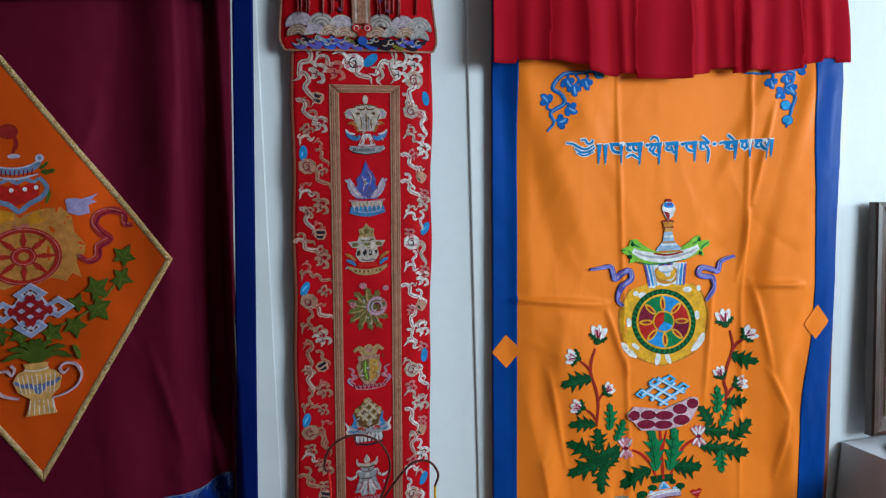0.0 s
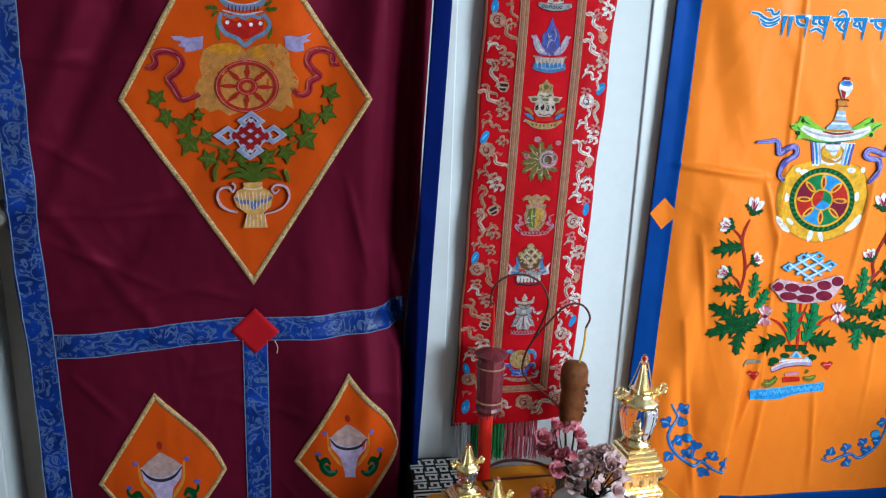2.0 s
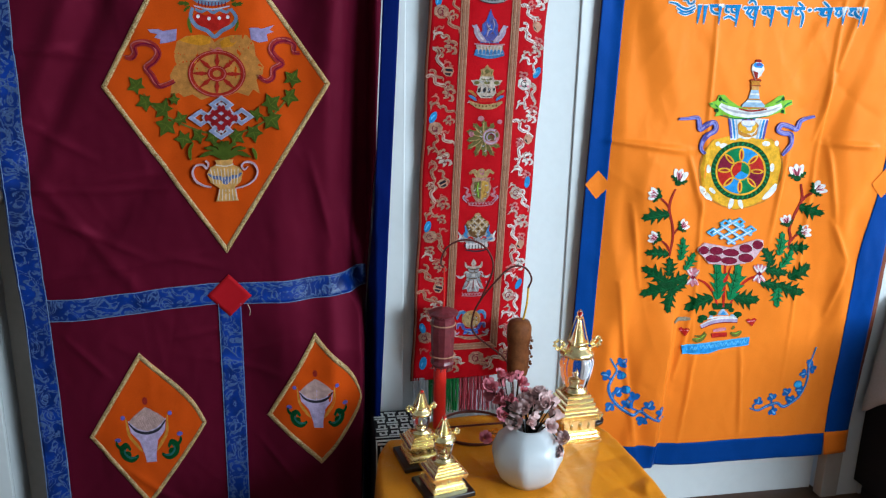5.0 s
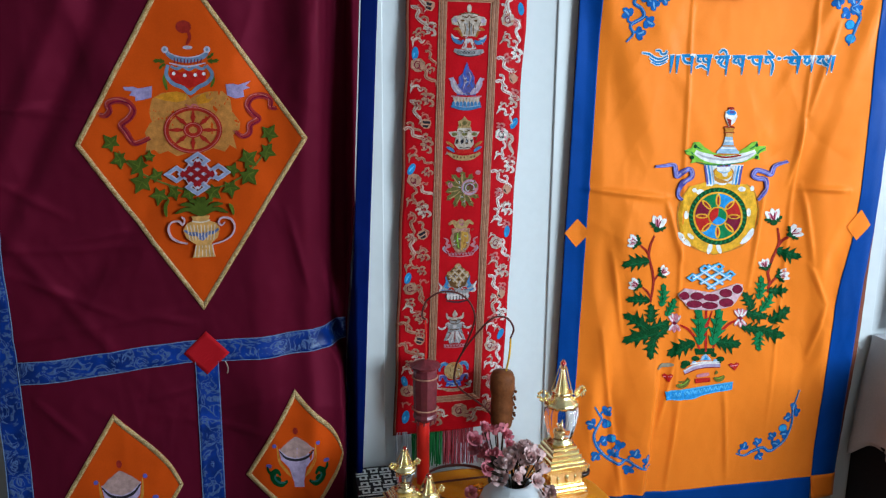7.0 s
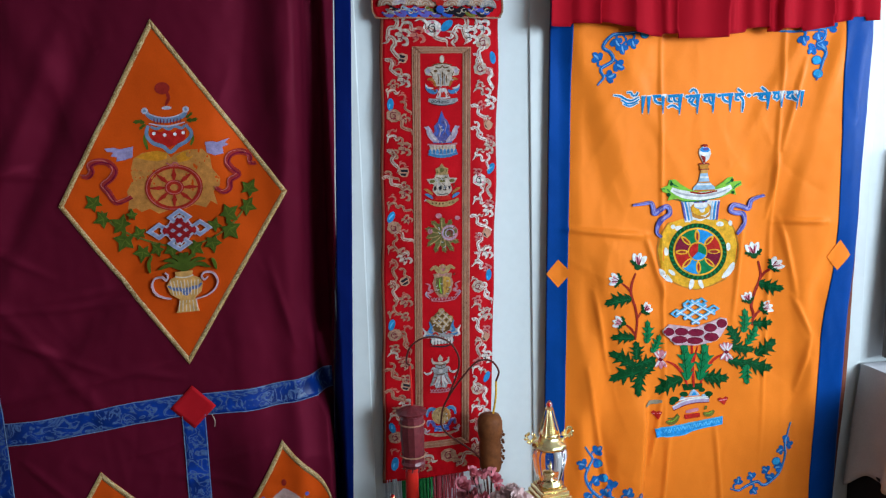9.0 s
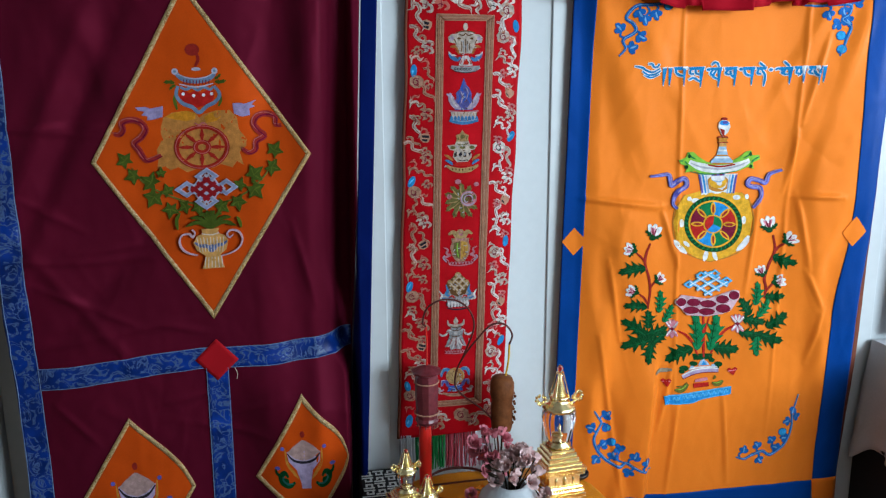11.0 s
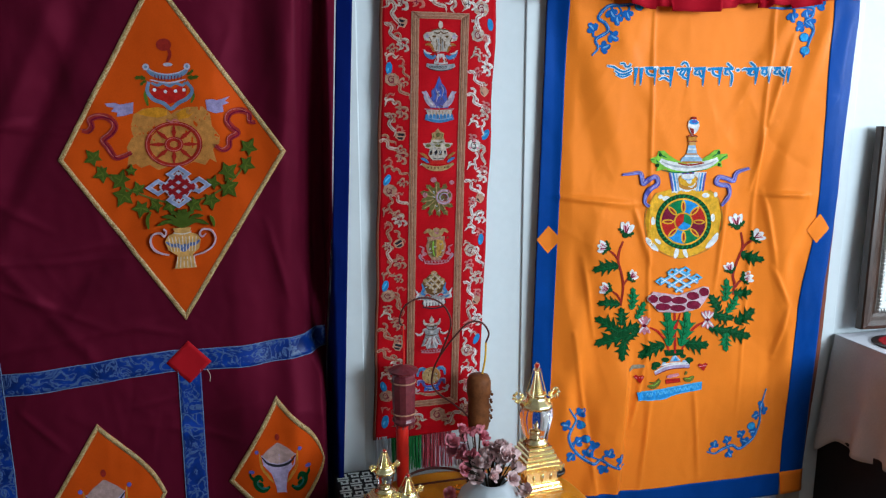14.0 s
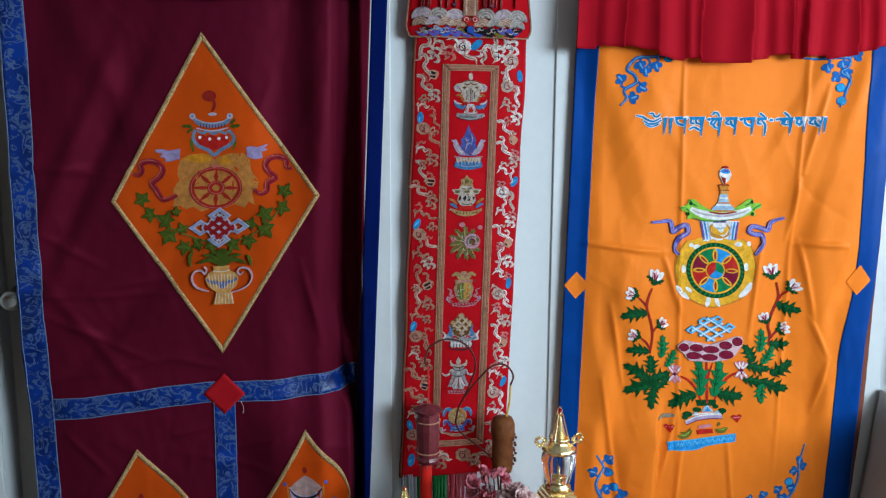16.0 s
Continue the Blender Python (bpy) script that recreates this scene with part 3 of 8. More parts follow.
def y_maroon(x, z):
    y = lerp(-0.012, -0.045, ease(0.3, 1.9, z))
    deep = lerp(0.045, 0.110, ease(1.9, 1.0, z))
    slack = 0.055 * ease(1.75, 1.0, z)
    y += slack * ease(-1.36, -1.17, x) + (deep - slack) * ease(-1.175 + 0.045 * ease(0.86, 0.74, z), -1.125 + 0.024 * ease(0.86, 0.74, z), x)
    y -= (deep + 0.003) * ease(-1.104, -1.086, x) + 0.016 * bump_at(x, -1.205, 0.035)
    y += 0.010 * noise.noise((x * 3.1, z * 0.8, 1.7)) + 0.006 * noise.noise((x * 7 + z * 2.0, z * 2.2, 4.1)) + 0.0014 * noise.noise((x * 30, z * 22, 4.1))
    y += 0.008 * math.sin(8.5 * x + 2.6 * z) * ease(0.2, 1.0, z)
    y -= 0.0045 * bump_at(z, 1.435 + 0.02 * math.sin(6 * x), 0.010) * ease(-1.45, -1.75, x)
    y -= 0.0050 * bump_at(z, 1.140 + 0.03 * math.sin(5 * x + 1), 0.010) * ease(-1.5, -1.65, x)
    y -= 0.010 * bump_at(x - 0.5 * (z - 1.3), -1.83, 0.03) * bump_at(z, 1.0, 0.3)
    y -= 0.007 * bump_at(x + 0.7 * (z - 0.9), -1.75, 0.022) * bump_at(z, 1.0, 0.2)
    y -= 0.004 * bump_at(z - 0.15 * (x + 1.6), 0.93, 0.012) * ease(-1.45, -1.6, x)
    y -= 0.004 * bump_at(z + 0.25 * (x + 1.4), 0.60, 0.012) * bump_at(x, -1.45, 0.12)
    y -= 0.045 * bump_at(x, -1.28, 0.12) * ease(0.26, 0.05, z)
    y += 0.0055 * math.sin(27 * x + 5 * math.sin(2.2 * z)) * ease(1.25, 1.75, z) * ease(-1.50, -1.75, x)
    y -= 0.012 * bump_at(x - 0.45 * (z - 1.45), -1.86, 0.028) * bump_at(z, 1.5, 0.3)
    y += 0.012 * bump_at(x - 0.45 * (z - 1.45), -1.79, 0.03) * bump_at(z, 1.45, 0.3)
    y -= 0.088 * ease(-1.46, -1.19, x) * ease(-1.098, -1.128, x) * ease(0.86, 0.62, z)
    y -= 0.014 * bump_at(x + 0.08 * (z - 1.2), -1.235, 0.05) * bump_at(z, 1.15, 0.35)
    y += 0.012 * bump_at(x - 0.9 * (z - 1.0), -1.78, 0.05) * bump_at(z, 1.05, 0.22)
    y -= 0.010 * bump_at(x + 0.5 * (z - 1.6), -1.70, 0.05) * ease(1.3, 1.7, z)
    y += 0.018 * bump_at(x - 0.1 * (z - 1.6), -1.29, 0.06) * ease(1.2, 1.5, z)
    y -= 0.014 * bump_at(x - 0.1 * (z - 1.6), -1.18, 0.04) * ease(1.2, 1.5, z)
    return y - 0.0046 * crease(x, z, MAROON_CREASES, 0.010) - 2.1 * MAROON_WRINKLES(x, z)


curtain = thing("door_curtain", (-1.5, -0.02, 0.10), "maroon satin door curtain with blue brocade bands and orange diamonds", "door curtain")
MT, MB, ML = 2.0, 0.10, -1.993
cloth("panel", lambda u, v: (lerp(ML + 0.055, maroon_right(lerp(MT, MB, v)) - 0.045, u), lerp(MT, MB, v)), 190, 320, y_maroon, MAROON, curtain)
cloth("border", lambda u, v: (lerp(ML + 0.003 * math.sin(9 * v), ML + 0.061, u), lerp(MT, MB, v)), 8, 150, y_maroon, BLUE_BROCADE, curtain, lift=0.002, label="blue brocade border")
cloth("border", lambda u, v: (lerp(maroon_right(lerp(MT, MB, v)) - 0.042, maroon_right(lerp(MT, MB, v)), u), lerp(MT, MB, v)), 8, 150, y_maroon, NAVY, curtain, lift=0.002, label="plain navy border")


def band_z(x):
    return 0.796 + 0.028 * ease(-1.93, -1.50, x) + 0.016 * ease(-1.38, -1.10, x)


cloth("band", lambda u, v: (lerp(-1.935, maroon_right(0.83) - 0.048, u), band_z(lerp(-1.935, -1.11, u)) + 0.030 - 0.060 * v), 70, 6, y_maroon, BLUE_BROCADE, curtain, lift=0.0025, label="blue brocade cross band")
cloth("band", lambda u, v: (lerp(-1.509, -1.449, u) - 0.002 * v, lerp(0.80, MB + 0.03, v)), 6, 60, y_maroon, BLUE_BROCADE, curtain, lift=0.0030, label="blue brocade upright band")
cloth("hem", lambda u, v: (lerp(-1.93, maroon_right(0.15) - 0.045, u), lerp(0.150 + 0.055 * ease(-1.60, -1.33, lerp(-1.93, -1.13, u)) - 0.015 * ease(-1.25, -1.13, lerp(-1.93, -1.13, u)), 0.102, v)), 60, 8, y_maroon, BLUE, curtain, lift=0.0045, label="royal blue hem band")
for at in (ML + 0.0595, ML + 0.001):
    cloth("stitching", lambda u, v, at=at: (at + 0.002 * u + 0.0006 * math.sin(v * 60), lerp(MT, MB, v)), 1, 150, y_maroon, thread((0.17, 0.25, 0.43)), curtain, lift=0.0030, label="pale edge stitching")
for at in (0.0285, -0.0300):
    cloth("stitching", lambda u, v, at=at: (lerp(-1.935, maroon_right(0.83) - 0.048, u), band_z(lerp(-1.935, -1.11, u)) + at + 0.0018 * v + 0.0006 * math.sin(u * 40)), 120, 1, y_maroon, thread((0.17, 0.25, 0.43)), curtain, lift=0.0034, label="pale edge stitching")
for at in (-1.509, -1.4515):
    cloth("stitching", lambda u, v, at=at: (at + 0.0018 * u - 0.002 * v, lerp(0.795, MB + 0.03, v)), 1, 90, y_maroon, thread((0.17, 0.25, 0.43)), curtain, lift=0.0040, label="pale edge stitching")
cloth("patch", patch((-1.477, 0.879), (-1.420, 0.817), (-1.480, 0.757), (-1.536, 0.820)), 8, 8, y_maroon, REDPATCH, curtain, lift=0.0040, label="red satin square")


def lozenge(top, right, low, left, bow=(0, 0)):
    """An orange diamond with a gold braid round it; bow swells its upper and lower right sides."""
    flat = patch(top, right, low, left)

    def corner(u, v):
        x, z = flat(u, v)
        p, q = bow[0] * math.sin(math.pi * u ** 1.6) * (1 - v), bow[1] * math.sin(math.pi * v ** 0.7) * u
        return x + 0.8 * (p + q), z + 0.6 * (p - q)
    ob = cloth("diamond", corner, 60, 60, y_maroon, PATCH, curtain, lift=0.0022, label="orange satin diamond")
    k = 0.0135 / abs(right[0] - left[0])
    for turn in (lambda a, b: (a, b), lambda a, b: (1 - b, a), lambda a, b: (a, 1 - b), lambda a, b: (b, a)):
        cloth("braid", lambda u, v, turn=turn: corner(*turn(lerp(v * k, 1 - v * k, u), v * k)), 70, 2, y_maroon, BRAID, ob, lift=0.0034, label="gold braid edging")
    return ob


big = lozenge((-1.499, 1.808), (-1.201, 1.382), (-1.478, 0.937), (-1.750, 1.367))
low_left = lozenge((-1.720, 0.670), (-1.558, 0.450), (-1.724, 0.205), (-1.867, 0.426), (0.016, 0.004))
low_right = lozenge((-1.254, 0.712), (-1.128, 0.525), (-1.243, 0.318), (-1.392, 0.464), (0.018, 0.018))

# the large diamond's emblem: jar, wheel, knot and plant
def ivy_leaf(u, v, r, spin):
    """A broad leaf of five pointed lobes; spin turns its tip from straight up."""
    out = []
    for k in range(10):
        a = radians(90 + spin + 36 * k)
        reach = (1.0, 0.50, 0.88, 0.44, 0.72, 0.26, 0.72, 0.44, 0.88, 0.50)[k]
        out.append((u + r * reach * math.cos(a), v - r * reach * math.sin(a)))
    return out


def diamond_at(u, v):
    q = (v - 402) * 0.835 - 39
    return -1.4772 + (u - 433) * 0.000712 - (v - 402) * 0.0000444, 1.368 - q * (0.00088 if q < 0 else 0.000917)


n = Needle(big, y_maroon, (0, 0), 1.0)
n.at = diamond_at
n.lift = 0.0022
n.lay("cloud", T_BEIGE, [[(424, 300), (412, 284), (380, 276), (330, 282), (300, 300), (290, 340), (296, 372), (276, 410), (282, 440), (276, 476), (304, 466), (322, 480), (350, 470), (380, 488), (424, 474)],
                         [(424, 300), (440, 288), (480, 276), (530, 274), (556, 300), (562, 340), (590, 376), (588, 400), (566, 420), (580, 466), (556, 452), (540, 474), (500, 462), (470, 476), (424, 474)]], label="beige embroidered cloud")
n.lay("cloud_top", T_GOLDTOP, [[(306, 296), (340, 282), (380, 276), (412, 286), (410, 304), (380, 312), (340, 306)], [(440, 300), (462, 284), (498, 276), (500, 296), (484, 312), (450, 318)]], label="yellow cloud edge")
jar = n.lay("jar", T_RED, [[(356, 216), (372, 206), (392, 216), (412, 208), (432, 216), (452, 206), (478, 212), (474, 240), (450, 256), (420, 266), (384, 262), (360, 246)]], label="red jar with a blue embroidered rim")
n.lay("jar_side", T_LEAF, rib([(352, 210), (340, 236), (348, 272)], 12, 0.5) + rib([(488, 212), (500, 236), (492, 262)], 10, 0.5), jar)
n.lay("jar_rim", T_JARBLUE, rib([(340, 138), (356, 160), (380, 172), (415, 176), (450, 170), (472, 158), (482, 134)], 17, 0.7) + rib([(352, 192), (346, 222), (366, 250), (400, 264), (424, 282), (450, 262), (480, 246), (496, 220), (476, 192)], 13, 0.8) + rib([(360, 196), (380, 204), (400, 196), (420, 206), (440, 196), (462, 204), (474, 194)], 10, 0.8), jar)
n.lay("jar_curl", T_JARPALE, ring(342, 144, 5, 11, 12) + ring(478, 142, 5, 11, 12) + rib([(356, 186), (415, 196), (474, 184)], 5, 0.6) + rib([(352, 152), (380, 164), (415, 168), (450, 162), (472, 150)], 4, 0.6), jar)
n.lay("jar_comb", T_MAROON, [q for k in range(9) for q in rib([(372 + 11 * k, 170 + 3 * math.sin(k * 0.4)), (373 + 10.6 * k, 186 + 3 * math.sin(k * 0.4))], 3.5, 0.8, 2)], jar)
n.lay("bead", T_WHITE, disc(370, 219, 6, 6, 8) + disc(406, 225, 6, 6, 8) + disc(440, 223, 6, 6, 8) + disc(468, 219, 6, 6, 8))
n.lay("flame", T_DKRED, disc(402, 72, 25, 20) + rib([(416, 82), (422, 104), (412, 128)], 11, 0.5))
n.lay("flame_foot", T_JARPALE, disc(415, 136, 16, 6, 12))
n.lay("sprig", T_IVY, leaf(342, 182, 178, 40, 20, 2) + leaf(344, 188, 220, 28, 14, 2) + leaf(480, 178, 6, 40, 20, 2) + leaf(478, 170, 40, 30, 14, 2))
n.lay("flag", T_FLAG, [[(208, 264), (240, 262), (256, 268), (300, 260), (298, 296), (272, 304), (246, 308), (248, 294), (228, 290), (238, 278), (216, 274)]], label="lilac embroidered flag")
n.lay("flag", T_FLAG, [[(540, 252), (566, 250), (580, 254), (622, 240), (606, 256), (620, 262), (598, 270), (602, 292), (574, 298), (546, 288)]], label="lilac embroidered flag")
n.lay("wheel_glow", T_OCHRE, ring(433, 402, 84, 88, 40, 0.78))
wheel = n.lay("wheel", T_WHEEL, ring(433, 402, 80, 97, 40, 0.80) + ring(433, 402, 14, 33, 22, 0.80), label="dark red embroidered wheel")
n.lay("spoke", T_WHEEL, [q for k in range(8) for q in rib([(433 + r * math.cos(k * math.pi / 4), 402 + 0.8 * r * math.sin(k * math.pi / 4)) for r in (30, 44, 58, 82)], 11, 0.35, 3)], wheel)
n.lay("spoke_bead", T_WHEEL, [q for k in range(8) for q in disc(433 + 52 * math.cos(k * math.pi / 4), 402 + 42 * math.sin(k * math.pi / 4), 8.5, 7.5, 10)], wheel)
n.lay("wheel_line", T_PINKLINE, ring(433, 402, 90, 93, 40, 0.80) + ring(433, 402, 26, 29, 22, 0.80) + rib([(408, 318), (424, 326), (436, 318), (452, 326)], 6, 0.5), wheel)
scarf = [(134, 352), (152, 356), (166, 340), (160, 318), (186, 306), (220, 312), (240, 338), (226, 364), (200, 386), (216, 410), (238, 444), (266, 440), (292, 428)]
scarf_right = [(712, 330), (692, 326), (690, 300), (660, 288), (626, 296), (614, 322), (630, 346), (652, 366), (624, 384), (622, 412), (600, 424), (574, 408)]
for line in (scarf, scarf_right):
    ob = n.lay("scarf", T_SCARF, rib(line, 22, 0.6), label="dark red embroidered scarf")
    n.lay("scarf_edge", T_PINKLINE, rib([(u - 7, v - 5) for u, v in line], 3, 0.6), ob)
    n.lay("scarf_fold", T_MAROON, rib([(u + 4, v + 3) for u, v in line], 5, 0.5), ob)
n.lay("stem", T_OLIVE, rib([(190, 470), (230, 520), (300, 560), (380, 590), (440, 600)], 6, 0.5) + rib([(690, 450), (650, 510), (590, 560), (520, 590), (450, 600)], 6, 0.5))
for u, v, r, spin in ((168, 446, 42, 40), (196, 496, 40, 110), (256, 520, 48, 60), (264, 568, 50, 150), (312, 552, 34, 20), (320, 612, 42, 170), (372, 604, 36, 120), (420, 606, 40, 190),
                      (688, 418, 44, -30), (680, 474, 42, -110), (616, 500, 48, -50), (620, 548, 50, -140), (566, 536, 34, -20), (560, 590, 42, -170), (500, 604, 40, -130), (290, 490, 26, 0)):
    r *= 0.92
    lf = n.lay("ivy_leaf", T_IVY, [ivy_leaf(u, v, r, spin)])
    n.lay("ivy_vein", T_IVYVEIN, [q for d in (0, 72, -72) for q in rib([(u, v), (u + 0.3 * r * math.cos(radians(90 + spin + d)), v - 0.3 * r * math.sin(radians(90 + spin + d))), (u + 0.62 * r * math.cos(radians(90 + spin + d)), v - 0.62 * r * math.sin(radians(90 + spin + d)))], 3.5, 0.4, 2)], lf)
n.lift += 0.0006


def knot_square(u, v, r, w):
    """A hollow lozenge, one loop of an endless knot."""
    a, b = (r, r * 0.66), (r - w, (r - w) * 0.66)
    ends = ((1, 0), (0, 1), (-1, 0), (0, -1))
    return [[(u + a[0] * p[0], v + a[1] * p[1]), (u + a[0] * q[0], v + a[1] * q[1]), (u + b[0] * q[0], v + b[1] * q[1]), (u + b[0] * p[0], v + b[1] * p[1])] for p, q in zip(ends, ends[1:] + ends[:1])]


loops = ((448, 502), (378, 546), (518, 540), (448, 588))
n.lay("knot_rim", T_JARPALE, [q for u, v in loops for q in knot_square(u, v, 44, 24)] + lattice(448, 545, 72, 50, 3, 24), label="white-edged endless knot")
n.lift += 0.0003
n.lay("knot", T_KNOT, [q for u, v in loops for q in knot_square(u, v, 41, 16)])
n.lift += 0.0003
bands = lattice(448, 545, 66, 45, 3, 13)
for k in range(0, len(bands), 6):
    n.lay("knot_band", T_KNOTRED, bands[k:k + 6])
n.lay("grass", T_IVY, [q for a, l in ((20, 96), (38, 92), (58, 74), (76, 62), (92, 60), (108, 62), (124, 74), (142, 92), (160, 96)) for q in rib([(462, 684), (462 + l * 0.5 * math.cos(radians(a)), 676 - 46 * math.sin(radians(a))), (462 + l * math.cos(radians(a)), 676 - 52 * math.sin(radians(a)) + (16 if a in (20, 160) else 0))], 13, 0.2, 4)])
n.lay("bract", T_LEAF, rib([(352, 628), (340, 652), (344, 684)], 11, 0.3) + rib([(556, 644), (566, 660), (572, 682)], 11, 0.3))
urn = n.lay("urn", T_STRAW, [[(428, 684), (490, 682), (486, 700), (512, 708), (524, 726), (518, 756), (496, 776), (500, 796), (510, 822), (432, 824), (440, 796), (444, 778), (412, 758), (400, 730), (412, 708), (434, 700)]], label="straw yellow embroidered urn")
n.lay("urn_swag", T_URNBLUE, rib([(404, 730), (424, 742), (448, 744), (466, 760), (484, 742), (506, 738), (520, 726)], 13, 0.5) + disc(466, 750, 15, 12, 10), urn)
n.lay("urn_ribs", T_CREAM, [q for k in range(9) for q in rib([(412 + 12 * k, 712 + 2 * (k % 2)), (416 + 11.4 * k, 730), (424 + 10 * k, 764)], 3, 0.8, 3)] + [q for k in range(6) for q in rib([(444 + 11 * k, 782), (440 + 13 * k, 820)], 3, 0.9, 2)] + rib([(430, 700), (462, 704), (490, 698)], 4, 1), urn)
n.lay("handle", T_HANDLE, rib([(414, 776), (384, 768), (360, 752), (350, 726), (360, 704), (384, 700), (398, 712), (404, 696), (394, 686)], 6, 0.6) + rib([(500, 780), (536, 770), (566, 750), (576, 722), (562, 696), (534, 690), (520, 704), (530, 716), (542, 706)], 6, 0.6), urn)


def cup_emblem(parent, mid, w, h, tilt):
    """A white cup with a flame and two sprigs, as on the small diamonds."""
    e = Needle(parent, y_maroon, mid, 1.0)
    e.lift = 0.0022
    e.at = lambda u, v: (mid[0] + w * (u + tilt * v), mid[1] - h * (v - 0.35 * tilt * u))
    e.lay("glow", T_OCHRE, both(rib([(-0.46, -0.22), (-0.42, 0.05), (-0.28, 0.22), (-0.16, 0.34)], 0.06, 0.3), 0))
    cup = e.lay("cup", T_LILAC, [[(-0.42, -0.16), (0.42, -0.16), (0.38, 0.02), (0.20, 0.18), (0.13, 0.42), (0.13, 0.52), (-0.10, 0.52), (-0.11, 0.42), (-0.2, 0.18), (-0.38, 0.02)]], label="lilac-white embroidered cup")
    e.lay("offering", thread((0.42, 0.26, 0.24)), [[(-0.40, -0.15), (-0.25, -0.25), (-0.02, -0.36), (0.04, -0.35), (0.26, -0.25), (0.41, -0.15), (0.2, -0.03), (0.0, 0.02), (-0.22, -0.03)]], cup)
    e.lay("cup_band", T_BLACK, rib([(-0.41, -0.13), (-0.25, 0.0), (0.0, 0.05), (0.24, 0.0), (0.41, -0.13)], 0.045, 0.5), cup)
    e.lay("flame", T_DKRED, disc(0.0, -0.46, 0.06, 0.06, 10))
    e.lay("flower", T_INDIGO, disc(-0.52, -0.22, 0.05, 0.035, 10) + disc(0.52, -0.24, 0.05, 0.035, 10) + disc(-0.68, 0.13, 0.07, 0.035, 10) + disc(0.7, 0.10, 0.07, 0.035, 10))
    e.lay("sprig", T_DKGREEN, both(rib([(-0.26, 0.40), (-0.40, 0.46), (-0.58, 0.40), (-0.62, 0.28), (-0.50, 0.22), (-0.42, 0.30)], 0.10, 0.5) + disc(-0.50, 0.37, 0.09, 0.06, 10) + rib([(-0.58, 0.30), (-0.70, 0.22), (-0.72, 0.14)], 0.06, 0.4), 0))
    e.lay("sprig_vein", thread((0.02, 0.11, 0.10)), both(rib([(-0.30, 0.42), (-0.46, 0.42), (-0.56, 0.34), (-0.52, 0.27)], 0.04, 0.4), 0))


cup_emblem(low_left, (-1.714, 0.440), 0.118, 0.190, 0.03)
cup_emblem(low_right, (-1.254, 0.521), 0.112, 0.170, 0.05)
tuft = tube([(-1.432, y_maroon(-1.432, 0.79) - 0.006, 0.795), (-1.425, y_maroon(-1.42, 0.78) - 0.012, 0.78), (-1.427, y_maroon(-1.42, 0.76) - 0.01, 0.762)], 0.0008, 5)
part("loose_thread", tuft, T_CREAM, curtain)

# pelmet over the maroon curtain, mostly above the view
def y_pelmet(x, z):
    return -0.085 + 0.014 * math.sin(x * 52 + 1.4 * math.sin(x * 17)) * ease(2.25, 1.9, z) + 0.004 * noise.noise((x * 9, z * 3, 2))


pelmet = thing("pelmet", (-1.5, -0.08, 1.9), "dark maroon gathered cloth pelmet above the curtain", "pelmet")
cloth("skirt", lambda u, v: (lerp(-2.02, -1.03, u), lerp(2.18, 1.898 + 0.012 * math.sin(u * 9), v)), 120, 12, y_pelmet, MAROON, pelmet)
rod = bmesh.new()
bmesh.ops.create_cone(rod, cap_ends=True, segments=16, radius1=0.012, radius2=0.012, depth=1.12, matrix=Matrix.Translation((-1.52, -0.06, 2.19)) @ Matrix.Rotation(math.pi / 2, 4, "Y"))
box(rod, -2.06, -2.04, -0.07, WALL_Y, 2.17, 2.21)
box(rod, -1.0, -0.98, -0.07, WALL_Y, 2.17, 2.21)
part("rod", rod, BROWNWOOD, pelmet)


# ---- the orange door curtain ----
def orange_left(z):
    return lerp(-0.512, -0.470, z / 1.85)


def orange_right(z):
    return 0.514 - 0.016 * ease(1.75, 1.15, z) - 0.025 * ease(1.18, 0.80, z) + 0.008 * ease(0.65, 0.28, z)


ORANGE_CREASES = ((-0.43, 1.236, -0.18, 1.198), (-0.19, 1.205, -0.125, 1.02), (0.25, 1.228, 0.385, 1.218), (0.245, 1.235, 0.300, 0.99), (0.290, 0.995, 0.357, 0.865), (0.357, 0.870, 0.320, 0.690), (0.232, 1.42, 0.205, 1.24),
                  (-0.37, 0.82, -0.265, 0.19), (-0.10, 0.62, -0.125, 0.28), (-0.12, 0.76, -0.165, 0.50), (0.13, 1.27, 0.10, 0.93), (-0.35, 1.05, -0.30, 0.80), (0.30, 1.70, 0.24, 1.44), (0.05, 0.60, 0.085, 0.30))


ORANGE_WRINKLES = Crumple(-0.53, 0.56, 0.18, 1.98, 11, 190)


